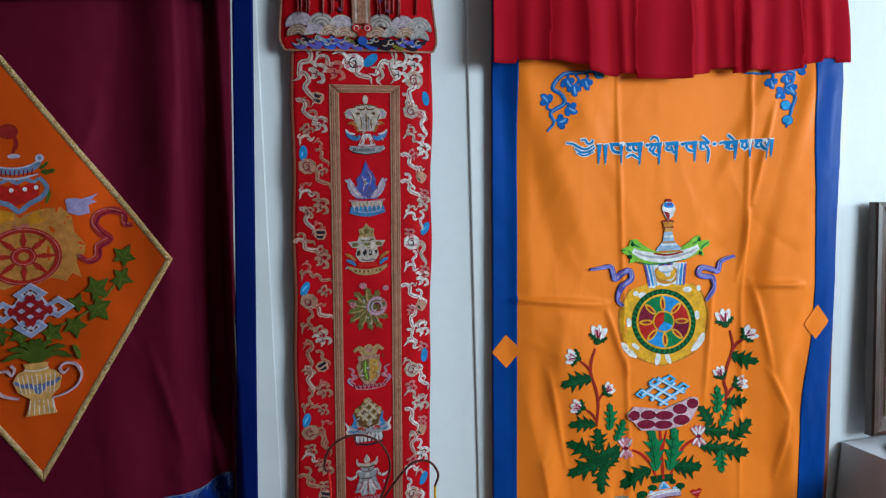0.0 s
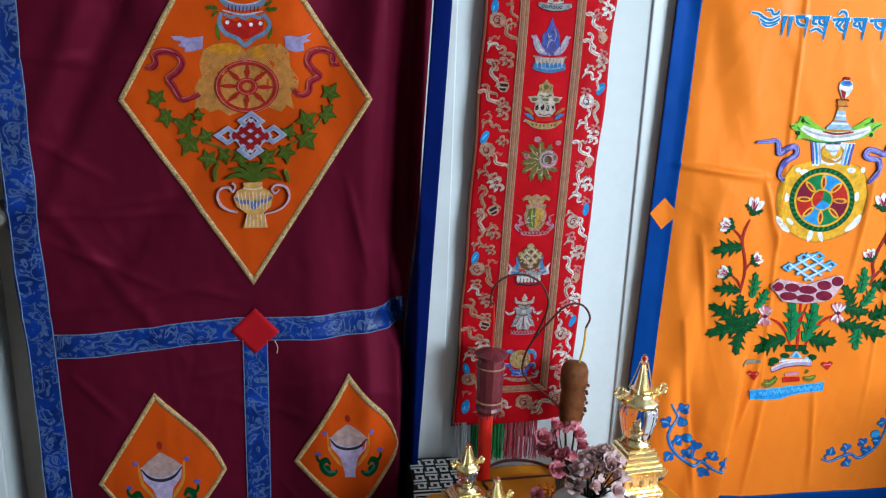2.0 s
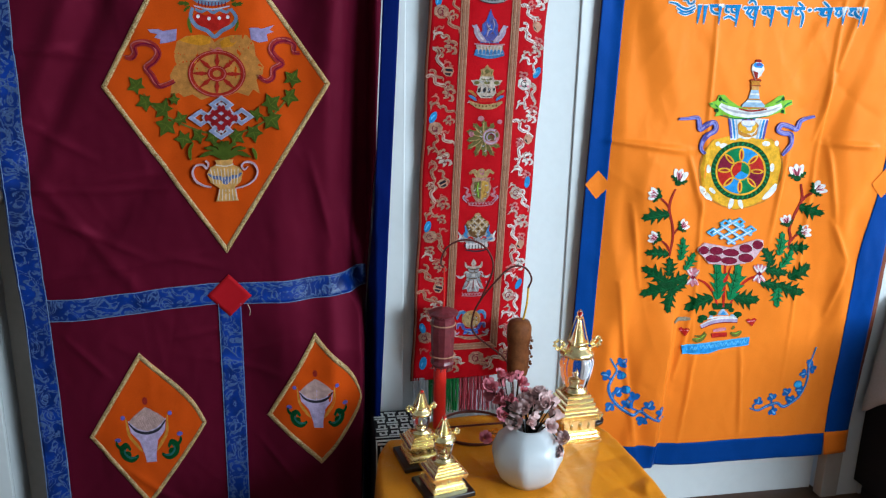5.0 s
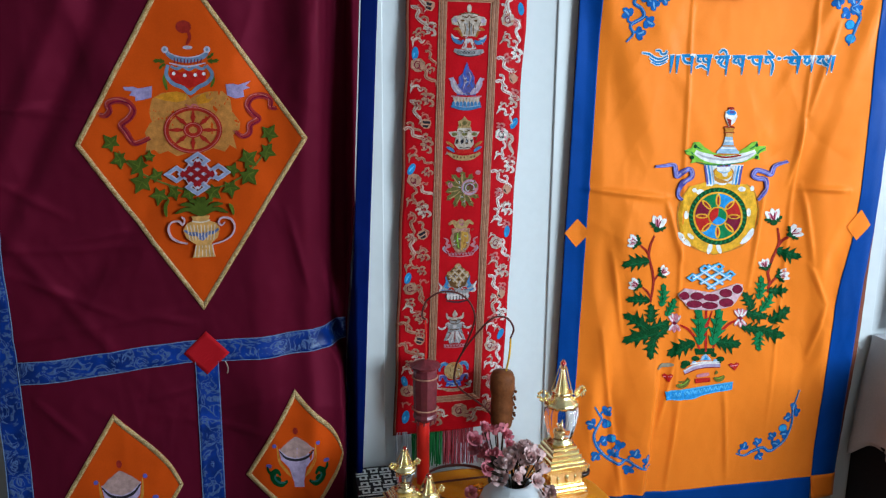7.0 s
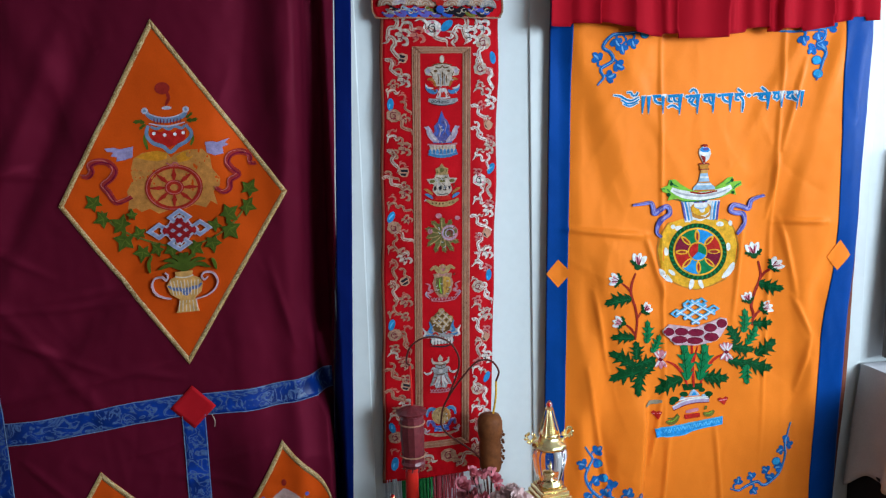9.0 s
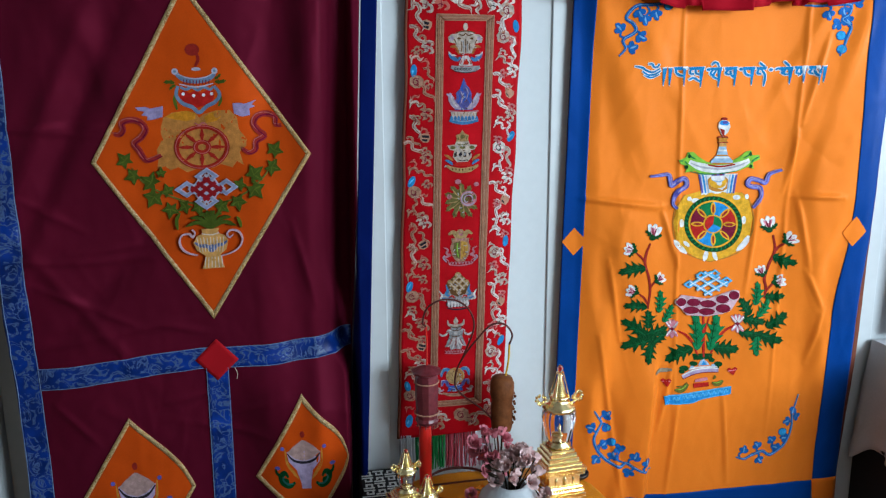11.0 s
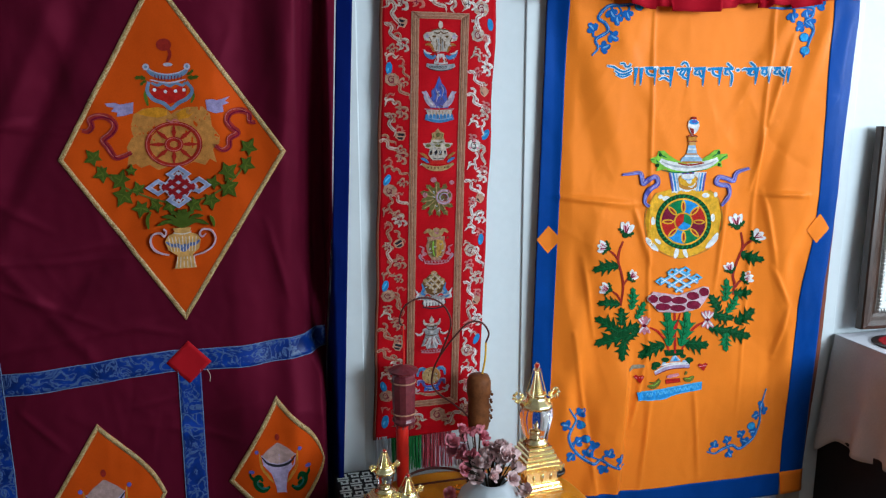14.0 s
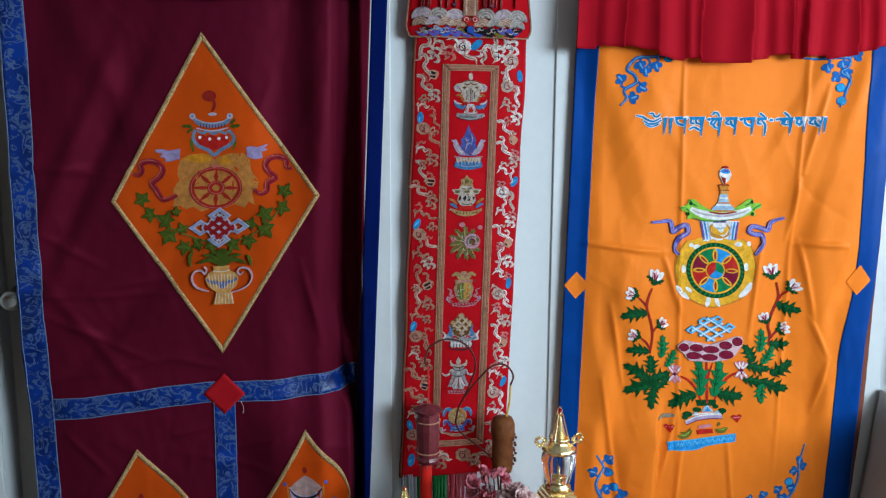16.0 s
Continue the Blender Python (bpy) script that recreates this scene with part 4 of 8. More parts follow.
def y_orange(x, z):
    y = -0.018 + 0.006 * noise.noise((x * 2.6, z * 1.1, 9.2)) + 0.004 * noise.noise((x * 7, z * 2.4, 3.3)) + 0.0012 * noise.noise((x * 26, z * 18, 3.3))
    for at, w in ((-0.137, 0.009), (0.222, 0.009)):
        y -= 0.0048 * bump_at(x - 0.06 * (1.27 - z) * (0.5 if at < 0 else -0.4), at, w * 0.75) * ease(0.35, 0.9, z)
    y -= 0.0040 * bump_at(z, (1.232 - 0.10 * (x + 0.42)) if x < 0 else 1.222, 0.006) * (ease(-0.12, -0.24, x) * ease(-0.47, -0.40, x) + ease(0.20, 0.26, x) * ease(0.40, 0.34, x))
    for s in (-1, 1):
        y -= (0.006 if s < 0 else 0.009) * bump_at(s * x - 0.42 + 0.42 * (1.78 - z), 0, 0.042) * ease(1.0, 1.5, z)
        y -= (0.007 if s > 0 else 0.003) * bump_at(s * x - 0.30 + 0.55 * (1.78 - z), 0, 0.028) * ease(1.25, 1.55, z)
        y += (0.010 if s > 0 else 0.005) * bump_at(s * x - 0.45 + 0.22 * (1.78 - z), 0, 0.04) * ease(0.9, 1.4, z)
        y -= 0.012 * bump_at(s * x - 0.34 - 0.12 * (0.9 - z), 0, 0.03) * bump_at(z, 0.8, 0.3)
    y -= 0.007 * bump_at(x + 0.27 + 0.10 * (0.6 - z), 0, 0.02) * ease(0.7, 0.3, z)
    y -= 0.012 * bump_at(x, 0.36, 0.14) * ease(0.5, 0.15, z)
    y -= 0.034 * ease(0.20, 0.46, x + 0.10 * (z - 1.2)) * ease(0.15, 0.8, z) - 0.014 * ease(0.46, 0.53, x)
    y += 0.006 * bump_at(x + 0.14 * (z - 1.2), 0.17, 0.05) * ease(0.5, 0.9, z) * ease(1.7, 1.4, z)
    y += 0.012 * bump_at(x + 0.30 * (z - 0.55), -0.33, 0.035) * ease(0.95, 0.45, z)
    y -= 0.006 * bump_at(x - 0.25 * (z - 0.5), 0.30, 0.03) * bump_at(z, 0.75, 0.25)
    line = -0.194 + 0.055 * (z - 0.70)
    y -= 0.030 * ease(line - 0.15, line, x) * ease(line + 0.030, line, x) * ease(0.80, 0.60, z)
    line = 0.286 + 0.265 * (z - 1.431)
    side = ease(1.05, 1.25, z) * ease(1.90, 1.72, z)
    y += side * (0.007 * ease(line - 0.07, line, x) * ease(line + 0.05, line, x) - 0.013 * ease(line, line + 0.09, x) * ease(line + 0.19, line + 0.09, x))
    line = -0.340 - 0.205 * (z - 0.93)
    y += 0.013 * ease(line - 0.06, line, x) * ease(line + 0.075, line, x) * bump_at(z, 0.90, 0.24)
    line = -0.365 - 0.234 * (z - 1.564)
    y += 0.004 * ease(line - 0.05, line, x) * ease(line + 0.08, line, x) * ease(1.15, 1.35, z) * ease(1.85, 1.68, z)
    y -= 0.017 * ease(-0.47, -0.27, x + 0.1 * (z - 1.1)) * ease(-0.16, -0.26, x + 0.1 * (z - 1.1)) * bump_at(z, 1.08, 0.17)
    y -= 0.014 * ease(0.20, 0.34, x - 0.35 * (z - 1.1)) * ease(0.42, 0.35, x - 0.35 * (z - 1.1)) * bump_at(z, 1.10, 0.16)
    y -= 0.012 * ease(0.10, 0.26, x) * ease(0.32, 0.27, x) * bump_at(z, 0.55, 0.2)
    y -= 0.010 * ease(-0.40, -0.25, x - 0.3 * (z - 1.6)) * ease(-0.17, -0.24, x - 0.3 * (z - 1.6)) * ease(1.35, 1.6, z)
    y += 0.014 * ease(-0.38, -0.45, x)
    calm = 1 - 0.45 * bump_at(x, 0.0, 0.22) * bump_at(z, 1.05, 0.35)
    return y - 0.0070 * crease(x, z, ORANGE_CREASES, 0.008) - 1.7 * calm * ORANGE_WRINKLES(x, z)


OT, OB = 1.98, 0.199
oc = thing("door_curtain", (0.0, -0.01, OB), "bright orange satin door curtain with blue borders and embroidered emblem", "door curtain")


def o_in_left(z):
    return orange_left(z) + 0.062


def o_in_right(z):
    return lerp(0.415, 0.425, ease(1.6, 1.25, z)) - 0.036 * ease(1.14, 0.84, z)


cloth("panel", lambda u, v: (lerp(o_in_left(lerp(OT, OB + 0.07, v)) - 0.004, o_in_right(lerp(OT, OB + 0.07, v)) + 0.004, u), lerp(OT, OB + 0.07, v)), 220, 330, y_orange, ORANGE, oc)
cloth("border", lambda u, v: (lerp(orange_left(lerp(OT, OB + 0.004, v)), o_in_left(lerp(OT, OB, v)), u), lerp(OT, OB + 0.004, v)), 16, 300, y_orange, BLUE, oc, lift=0.002, label="royal blue satin border")
cloth("border", lambda u, v: (lerp(o_in_right(lerp(OT, OB + 0.076, v)), orange_right(lerp(OT, OB + 0.076, v)), u), lerp(OT, OB + 0.076, v)), 18, 300, y_orange, BLUE, oc, lift=0.002, label="royal blue satin border")
cloth("hem", lambda u, v: (lerp(-0.452, 0.388, u), lerp(OB + 0.078, OB, v) + 0.010 * bump_at(lerp(-0.452, 0.388, u), -0.3, 0.15) - 0.006 * bump_at(lerp(-0.452, 0.388, u), -0.05, 0.2)), 130, 12, y_orange, BLUE, oc, lift=0.002, label="royal blue satin hem")
cloth("corner_square", patch((0.385, OB + 0.082), (0.482, OB + 0.080), (0.486, OB - 0.002), (0.396, OB + 0.000)), 6, 6, y_orange, ORANGE, oc, lift=0.003)
cloth("lining", lambda u, v: (lerp(orange_left(lerp(OT, 0.24, v)) + 0.001, 0.523 - 0.033 * v, u), lerp(OT, 0.24, v)), 60, 80, lambda x, z: min(0.0195, y_orange(x, z) + 0.006), LINING, oc, label="brown lining showing at the edge")
cloth("square", patch((-0.452, 1.148), (-0.413, 1.108), (-0.453, 1.066), (-0.489, 1.108)), 10, 10, y_orange, ORANGE, oc, thick=0.0008, lift=0.0026, smooth=False)
cloth("square", patch((0.437, 1.160), (0.474, 1.112), (0.432, 1.066), (0.394, 1.110)), 10, 10, y_orange, ORANGE, oc, thick=0.0008, lift=0.0026, smooth=False)

# the emblem, drawn on the flat sheet and then laid on the drape
n = Needle(oc, y_orange, (0, 0), 1.0)


def emblem_at(u, v):
    a, b = (u - 500) / 1000, (v - 700) / 1000
    return (-0.01437 + 0.75317 * a + 0.045 * b + 0.04757 * a * b + 0.0573 * a * a, 1.04302 - 0.0379 * a - 0.69029 * b - 0.05488 * a * b - 0.04076 * b * b)


n.at = emblem_at
n.lift = 0.0014
# halo and wheel
n.lay("halo", T_GOLD, [[(487, 716), (430, 700), (372, 668), (338, 620), (328, 545), (342, 472), (380, 420), (440, 402), (560, 402), (622, 408), (658, 445), (673, 520), (660, 600), (622, 662), (560, 696)]], label="gold thread halo")
n.lay("halo_edge", T_OCHRE, rib([(487, 718), (430, 702), (370, 670), (335, 620), (325, 545), (340, 470), (380, 417)], 5, 0.7) + rib([(487, 718), (560, 698), (624, 664), (663, 600), (676, 520), (660, 443), (622, 405)], 5, 0.7))
n.lay("cloud", T_WHITE, rib([(330, 622), (352, 652), (386, 682)], 24, 0.3) + rib([(372, 628), (386, 640), (398, 650)], 16, 0.4) + rib([(656, 600), (636, 636), (602, 668)], 24, 0.3) + rib([(462, 716), (470, 690), (474, 668)], 20, 0.3) + rib([(518, 712), (508, 690), (504, 668)], 18, 0.3)
      + disc(364, 546, 11, 20) + disc(424, 444, 18, 12) + disc(398, 436, 10, 10) + disc(634, 530, 10, 18) + disc(602, 428, 16, 11) + disc(647, 425, 9, 12) + disc(516, 403, 22, 9) + disc(470, 410, 9, 8), label="white thread cloud flecks")
wc = (501, 549)
wheel = n.lay("wheel", T_DKGREEN, ring(*wc, 104, 126, 44), label="embroidered wheel with eight coloured fields")
n.lay("wheel_stitch", T_GREEN, [q for k in range(36) for q in rib([(wc[0] + r * math.cos(k * math.tau / 36 + s), wc[1] + r * math.sin(k * math.tau / 36 + s)) for r, s in ((108, 0), (115, 0.03), (123, 0.06))], 5, 0.6, 2)], wheel)
n.lay("wheel_edge", T_GOLD, ring(*wc, 98, 107, 44) + ring(*wc, 36, 44, 28), wheel)
for k, m in enumerate((T_RED, T_AZURE, T_GREEN, T_MAROON, T_RED, T_AZURE, T_GREEN, T_MAROON)):
    n.lay("field", m, sector(*wc, 43, 99, -45 - 45 * k, -45 * k), wheel)
n.lay("spoke", T_GOLD, [q for k in range(8) for q in petals(wc[0] + 42 * math.cos(k * math.pi / 4), wc[1] - 42 * math.sin(k * math.pi / 4), 1, 56, 22, 45 * k)], wheel)
n.lay("spoke_heart", T_DKRED, [q for k in range(8) for q in petals(wc[0] + 50 * math.cos(k * math.pi / 4), wc[1] - 50 * math.sin(k * math.pi / 4), 1, 38, 10, 45 * k)], wheel)
for m, a in ((T_RED, 130), (T_GREEN, 275), (T_AZURE, 25)):
    n.lay("hub", m, sector(*wc, 0.5, 37, a, a + (145 if a == 130 else 110)), wheel)
# cup, parasol and finial
n.lift = 0.0018
cup = n.lay("cup", T_WHITE, [[(438, 322), (446, 370), (450, 418), (476, 412), (520, 398), (562, 408), (592, 402), (600, 360), (606, 322)]], label="striped embroidered cup with a gold front")
n.lay("cup_front", T_OCHRE, disc(521, 366, 50, 38), cup)
n.lay("cup_front", T_GOLD, disc(521, 360, 38, 28), cup)
for s in (-1, 1):
    for d, w, m in ((0, 9, T_INDIGO), (14, 8, T_AZURE), (27, 6, T_PALEBLUE)):
        n.lay("cup_stripe", m, rib([(521 + s * (80 - d), 326), (521 + s * (73 - d), 365), (521 + s * (67 - d), 410)], w, 0.8), cup)
n.lay("cup_mouth", T_WHITE, disc(521, 342, 30, 17), cup)
n.lay("cup_shade", T_PALEBLUE, rib([(496, 350), (521, 358), (546, 350)], 6, 0.4), cup)
n.lay("cup_band", T_INDIGO, [[(488, 312), (554, 312), (548, 330), (494, 332)]], cup)
n.lay("cup_bead", T_MAROON, disc(508, 324, 8, 7, 8) + disc(533, 324, 8, 7, 8), cup)
par = n.lay("parasol", T_LIME, [[(348, 262), (382, 250), (390, 226), (414, 224), (436, 246), (470, 268), (520, 284), (575, 270), (612, 245), (640, 222), (662, 218), (668, 240), (702, 238), (704, 258), (672, 272), (676, 300), (650, 292), (600, 312), (540, 322), (462, 326), (420, 310), (378, 318), (390, 290), (356, 278)]], label="green and white embroidered parasol")
n.lay("parasol_cloth", T_WHITE, rib([(396, 268), (430, 286), (478, 298), (525, 302), (575, 296), (622, 280), (656, 262)], 36, 0.55), par)
n.lay("parasol_shade", T_GREY, rib([(402, 274), (440, 290), (500, 300), (545, 300), (600, 288), (650, 268)], 9, 0.4), par)
n.lay("parasol_line", T_GREEN, rib([(352, 264), (376, 268), (390, 282)], 6, 0.5) + rib([(392, 228), (404, 246), (426, 258)], 6, 0.5) + rib([(660, 222), (650, 240), (628, 252)], 6, 0.5) + rib([(702, 246), (678, 258), (664, 274)], 6, 0.5) + rib([(400, 312), (460, 324), (540, 320), (606, 308)], 5, 0.5), par)
n.lay("parasol_dark", T_DKGREEN, disc(384, 292, 8, 9, 8) + disc(396, 244, 7, 9, 8) + disc(660, 234, 7, 9, 8) + disc(662, 288, 8, 8, 8), par)
lid = n.lay("lid", T_PALEBLUE, [[(524, 200), (554, 200), (562, 240), (584, 264), (584, 276), (488, 276), (490, 264), (514, 240)]], label="blue banded parasol top")
n.lay("lid_band", T_WHITE, rib([(521, 218), (557, 218)], 8, 1) + rib([(506, 250), (570, 250)], 6, 1), lid)
n.lay("lid_band", T_OCHRE, rib([(514, 240), (562, 240)], 6, 1) + rib([(492, 276), (584, 276)], 6, 1), lid)
n.lay("lid_band", T_DKRED, rib([(476, 282), (530, 290), (592, 280)], 8, 0.8), lid)
fin = n.lay("finial", T_WHITE, [[(540, 156), (530, 138), (520, 112), (524, 90), (545, 76), (568, 90), (573, 112), (562, 138)]], label="white embroidered flaming jewel")
n.lay("finial_cap", T_AZURE, [[(524, 96), (532, 84), (558, 84), (569, 96), (560, 106), (534, 104)]], fin)
n.lay("finial_cap", T_INDIGO, disc(549, 92, 12, 7, 10), fin)
n.lay("finial_flame", T_DKRED, disc(547, 76, 13, 7, 10) + [[(526, 118), (548, 126), (546, 154), (538, 152)]], fin)
n.lay("finial_bead", T_OCHRE, [[(516, 160), (564, 160), (556, 172), (562, 182), (518, 182), (524, 172)]], fin)
n.lay("finial_bead", T_DKRED, rib([(518, 160), (530, 156), (540, 160)], 6, 0.6) + rib([(545, 160), (555, 156), (563, 162)], 6, 0.6) + rib([(520, 182), (562, 182)], 4, 1), fin)
n.lay("finial_stem", T_STRAW, [[(526, 184), (554, 184), (556, 200), (523, 200)]], fin)
# streamers
sl = [(222, 334), (262, 330), (303, 326), (312, 352), (318, 376), (352, 350), (378, 346), (382, 378), (345, 402), (328, 432), (325, 462), (342, 480)]
sr = [(798, 305), (765, 316), (742, 330), (728, 362), (700, 352), (662, 345), (648, 368), (670, 380), (702, 385), (708, 420), (690, 450), (672, 475)]
n.lay("streamer", T_INDIGO, rib(sl, 21, 0.5))
n.lay("streamer", T_INDIGO, rib(sr, 21, 0.5))
n.lay("streamer_light", thread((0.20, 0.22, 0.55)), rib([(u - 3, v + 3) for u, v in sl], 8, 0.4) + rib([(u + 3, v + 3) for u, v in sr], 8, 0.4))
n.lay("streamer_line", T_LILAC, rib([(u + 4, v - 5) for u, v in sl], 3, 0.4) + rib([(u - 4, v - 5) for u, v in sr], 3, 0.4))
# knot on a lotus cushion
kc = (478, 815)
knot = lattice(478, 815, 100, 62, 3, 12) + ring(kc[0] - 84, kc[1] + 6, 13, 25, 4, 0.72) + ring(kc[0] + 80, kc[1] - 14, 13, 25, 4, 0.72) + ring(kc[0] + 30, kc[1] - 46, 13, 25, 4, 0.72) + ring(kc[0] - 30, kc[1] - 36, 13, 25, 4, 0.72)
n.lay("knot", T_SKY, knot, label="sky blue endless knot")
n.lay("knot_edge", T_WHITE, lattice(478, 816, 98, 60, 3, 3.5))
n.lay("lotus", thread((0.62, 0.40, 0.46)), [[(334, 892), (362, 868), (420, 876), (474, 884), (540, 860), (588, 842), (612, 846), (610, 880), (580, 926), (540, 950), (470, 962), (384, 958), (366, 934), (340, 912)]], label="pink and maroon lotus cushion")
cushions = ((358, 899, 23, 17), (414, 900, 29, 16), (476, 905, 34, 15), (538, 884, 27, 17), (588, 866, 22, 18), (403, 935, 34, 15), (470, 940, 34, 14), (540, 925, 31, 18))
n.lift += 0.0006
n.lay("lotus_edge", T_WHITE, [q for u, v, a, b in cushions for q in ring(u, v, a + 0.5, a + 3.5, 18, (b + 2) / (a + 2))])
n.lift += 0.0005
n.lay("lotus_petal", T_MAROON, [q for u, v, a, b in cushions for q in disc(u, v, a + 1.5, b + 2, 16)])
# stems
n.lift = 0.0018
n.lay("stem", T_RED, rib([(436, 1144), (418, 1092), (384, 1050), (345, 1030)], 10, 0.6) + rib([(488, 1144), (516, 1074), (556, 1026), (598, 1002)], 10, 0.6) + rib([(462, 1150), (461, 1060), (460, 962)], 11, 0.7) + rib([(460, 1080), (470, 1020), (486, 966)], 7, 0.5) + rib([(462, 1100), (446, 1080)], 7, 0.5))
n.lay("stem", T_DKRED, rib([(212, 932), (222, 850), (214, 790), (195, 730), (200, 680), (220, 636)], 11, 0.7) + rib([(196, 726), (180, 700), (152, 676)], 9, 0.6) + rib([(212, 912), (196, 884), (172, 864)], 9, 0.6) + rib([(222, 840), (236, 818), (252, 806)], 8, 0.6))
n.lay("stem", T_DKRED, rib([(724, 880), (732, 830), (726, 790), (746, 730), (774, 664), (768, 598)], 11, 0.7) + rib([(772, 676), (790, 650), (814, 628)], 9, 0.6) + rib([(732, 850), (750, 826), (772, 808)], 9, 0.6) + rib([(728, 790), (722, 774), (716, 762)], 8, 0.6))


def bud(u, v, a, s=1.0):
    n.lift = 0.0024
    c, q = math.cos(radians(a)), -math.sin(radians(a))
    b = n.lay("bud", T_WHITE, petals(u - 16 * c * s, v - 16 * q * s, 3, 60 * s, 26 * s, a - 30, 60), label="white and pink embroidered bud")
    n.lay("bud_heart", T_PINK, petals(u - 10 * c * s, v - 10 * q * s, 3, 42 * s, 10 * s, a - 28, 56), b)
    n.lay("bud_line", T_MAROON, petals(u - 16 * c * s, v - 16 * q * s, 2, 44 * s, 8 * s, a - 14, 28), b)
    n.lay("calyx", T_DKGREEN, leaf(u - 18 * c * s, v - 18 * q * s, a + 62, 46 * s, 22 * s, 3) + leaf(u - 18 * c * s, v - 18 * q * s, a - 62, 46 * s, 22 * s, 3) + disc(u - 18 * c * s, v - 18 * q * s, 15 * s, 12 * s, 10), b)


for row in ((236, 592, 75, 1.05), (132, 664, 165, 0.85), (262, 800, 40, 0.75), (146, 854, 165, 0.8), (746, 556, 100, 1.05), (826, 616, 35, 0.85), (712, 764, 110, 0.75), (782, 804, 20, 0.8)):
    bud(*row)
for u, v in ((321, 1022), (607, 994)):
    f = n.lay("flower", T_PINK, petals(u, v, 4, 44, 17, 55, 70) + petals(u, v, 3, 42, 16, 235, 70), label="pink embroidered blossom")
    n.lay("flower_edge", T_WHITE, petals(u, v, 4, 42, 7, 50, 80) + petals(u, v, 3, 40, 7, 230, 80), f)
    n.lay("flower_heart", T_MAROON, disc(u, v, 9, 8, 8) + rib([(u - 4, v - 22), (u + 2, v + 22)], 5, 0.4), f)


def spray_leaf(u, v, a, l, w, base, vein, label):
    lf = n.lay("leaf", base, leaf(u, v, a, l * 1.04, w * 1.02, 4), label=label)
    c, s = math.cos(radians(a)), math.sin(radians(a))
    barbs = rib([(u, v), (u + l * 0.45 * c, v - l * 0.45 * s), (u + l * 0.88 * c, v - l * 0.88 * s)], 4, 0.3)
    for q in (0.3, 0.5, 0.68):
        for side in (-1, 1):
            p = (u + l * q * c, v - l * q * s)
            b = radians(a + side * 38)
            barbs += rib([p, (p[0] + w * 0.16 * math.cos(b), p[1] - w * 0.16 * math.sin(b)), (p[0] + w * 0.33 * math.cos(b), p[1] - w * 0.33 * math.sin(b))], 3, 0.3, 2)
    n.lay("vein", vein, barbs, lf)


dark = ((196, 746, 192, 118, 62), (208, 924, 180, 98, 52), (216, 1022, 92, 82, 56), (206, 1052, 150, 120, 64), (246, 1068, 198, 150, 66), (238, 1082, 256, 100, 54), (198, 1052, 20, 108, 58), (232, 1092, 42, 88, 38),
        (764, 692, -16, 96, 58), (726, 872, 4, 84, 50), (658, 956, 118, 84, 56), (626, 966, -10, 104, 56), (732, 1008, 36, 108, 64), (690, 1036, -16, 118, 64), (612, 1030, -6, 96, 50),
        (414, 1108, 206, 132, 70), (504, 1100, -4, 108, 72))
for k, row in enumerate(dark):
    n.lift = 0.0022 + 0.0002 * (k % 3)
    spray_leaf(*row, T_DKGREEN, thread((0.003, 0.085, 0.028)), "dark green embroidered leaf")
for row in ((262, 950, 86, 100, 44), (284, 992, 64, 86, 40), (684, 910, 84, 102, 46), (694, 962, 58, 92, 44), (432, 1116, 94, 164, 62), (486, 1116, 80, 166, 62), (692, 1050, 268, 86, 46)):
    n.lift = 0.0030
    spray_leaf(*row, T_GREEN, T_DKGREEN, "bright green embroidered leaf")
# pot and base
n.lift = 0.0018
n.lay("pot_tuft", T_DKGREEN, disc(376, 1200, 21, 13) + disc(366, 1214, 13, 10) + disc(418, 1178, 18, 11) + disc(526, 1178, 18, 12) + disc(520, 1192, 10, 9) + disc(497, 1160, 13, 10) + [[(412, 1134), (500, 1130), (498, 1156), (420, 1162)]])
n.lay("pot_jewel", T_PALEBLUE, [[(438, 1186), (448, 1166), (462, 1156), (476, 1168), (488, 1184)]] + disc(412, 1196, 10, 8, 10) + disc(504, 1186, 9, 8, 10))
n.lay("pot_jewel", T_AZURE, [[(450, 1184), (462, 1164), (476, 1182)]])
n.lay("pot_rim", T_LILAC, rib([(368, 1238), (416, 1216), (470, 1206), (526, 1204)], 22, 0.7))
n.lay("pot_rim_line", T_WHITE, rib([(366, 1232), (416, 1208), (470, 1198), (524, 1196)], 5, 0.7) + rib([(396, 1204), (440, 1194), (520, 1190)], 6, 0.7))
n.lay("pot_rim_line", T_MAROON, rib([(370, 1248), (418, 1226), (470, 1216), (526, 1214)], 4, 0.7))
n.lay("coral", T_RED, [[(272, 1254), (284, 1246), (296, 1252), (308, 1244), (319, 1252), (298, 1282)], [(562, 1202), (574, 1194), (586, 1199), (598, 1190), (609, 1196), (590, 1228)], [(416, 1268), (482, 1260), (484, 1278), (420, 1288)]])
n.lay("coral_line", T_PINK, rib([(424, 1256), (450, 1250), (478, 1244)], 14, 0.7) + rib([(278, 1260), (312, 1256)], 3, 1) + rib([(568, 1208), (602, 1202)], 3, 1))
n.lay("shell", T_OLIVE, rib([(334, 1298), (366, 1298), (394, 1270)], 20, 0.35) + rib([(344, 1282), (372, 1282), (388, 1262)], 8, 0.35) + rib([(498, 1262), (522, 1268), (546, 1252)], 20, 0.35) + rib([(504, 1246), (512, 1236), (508, 1230)], 9, 0.5))
n.lay("shell_line", T_LIME, rib([(340, 1294), (366, 1292), (388, 1272)], 3, 0.4) + rib([(504, 1260), (522, 1262), (540, 1252)], 3, 0.4))
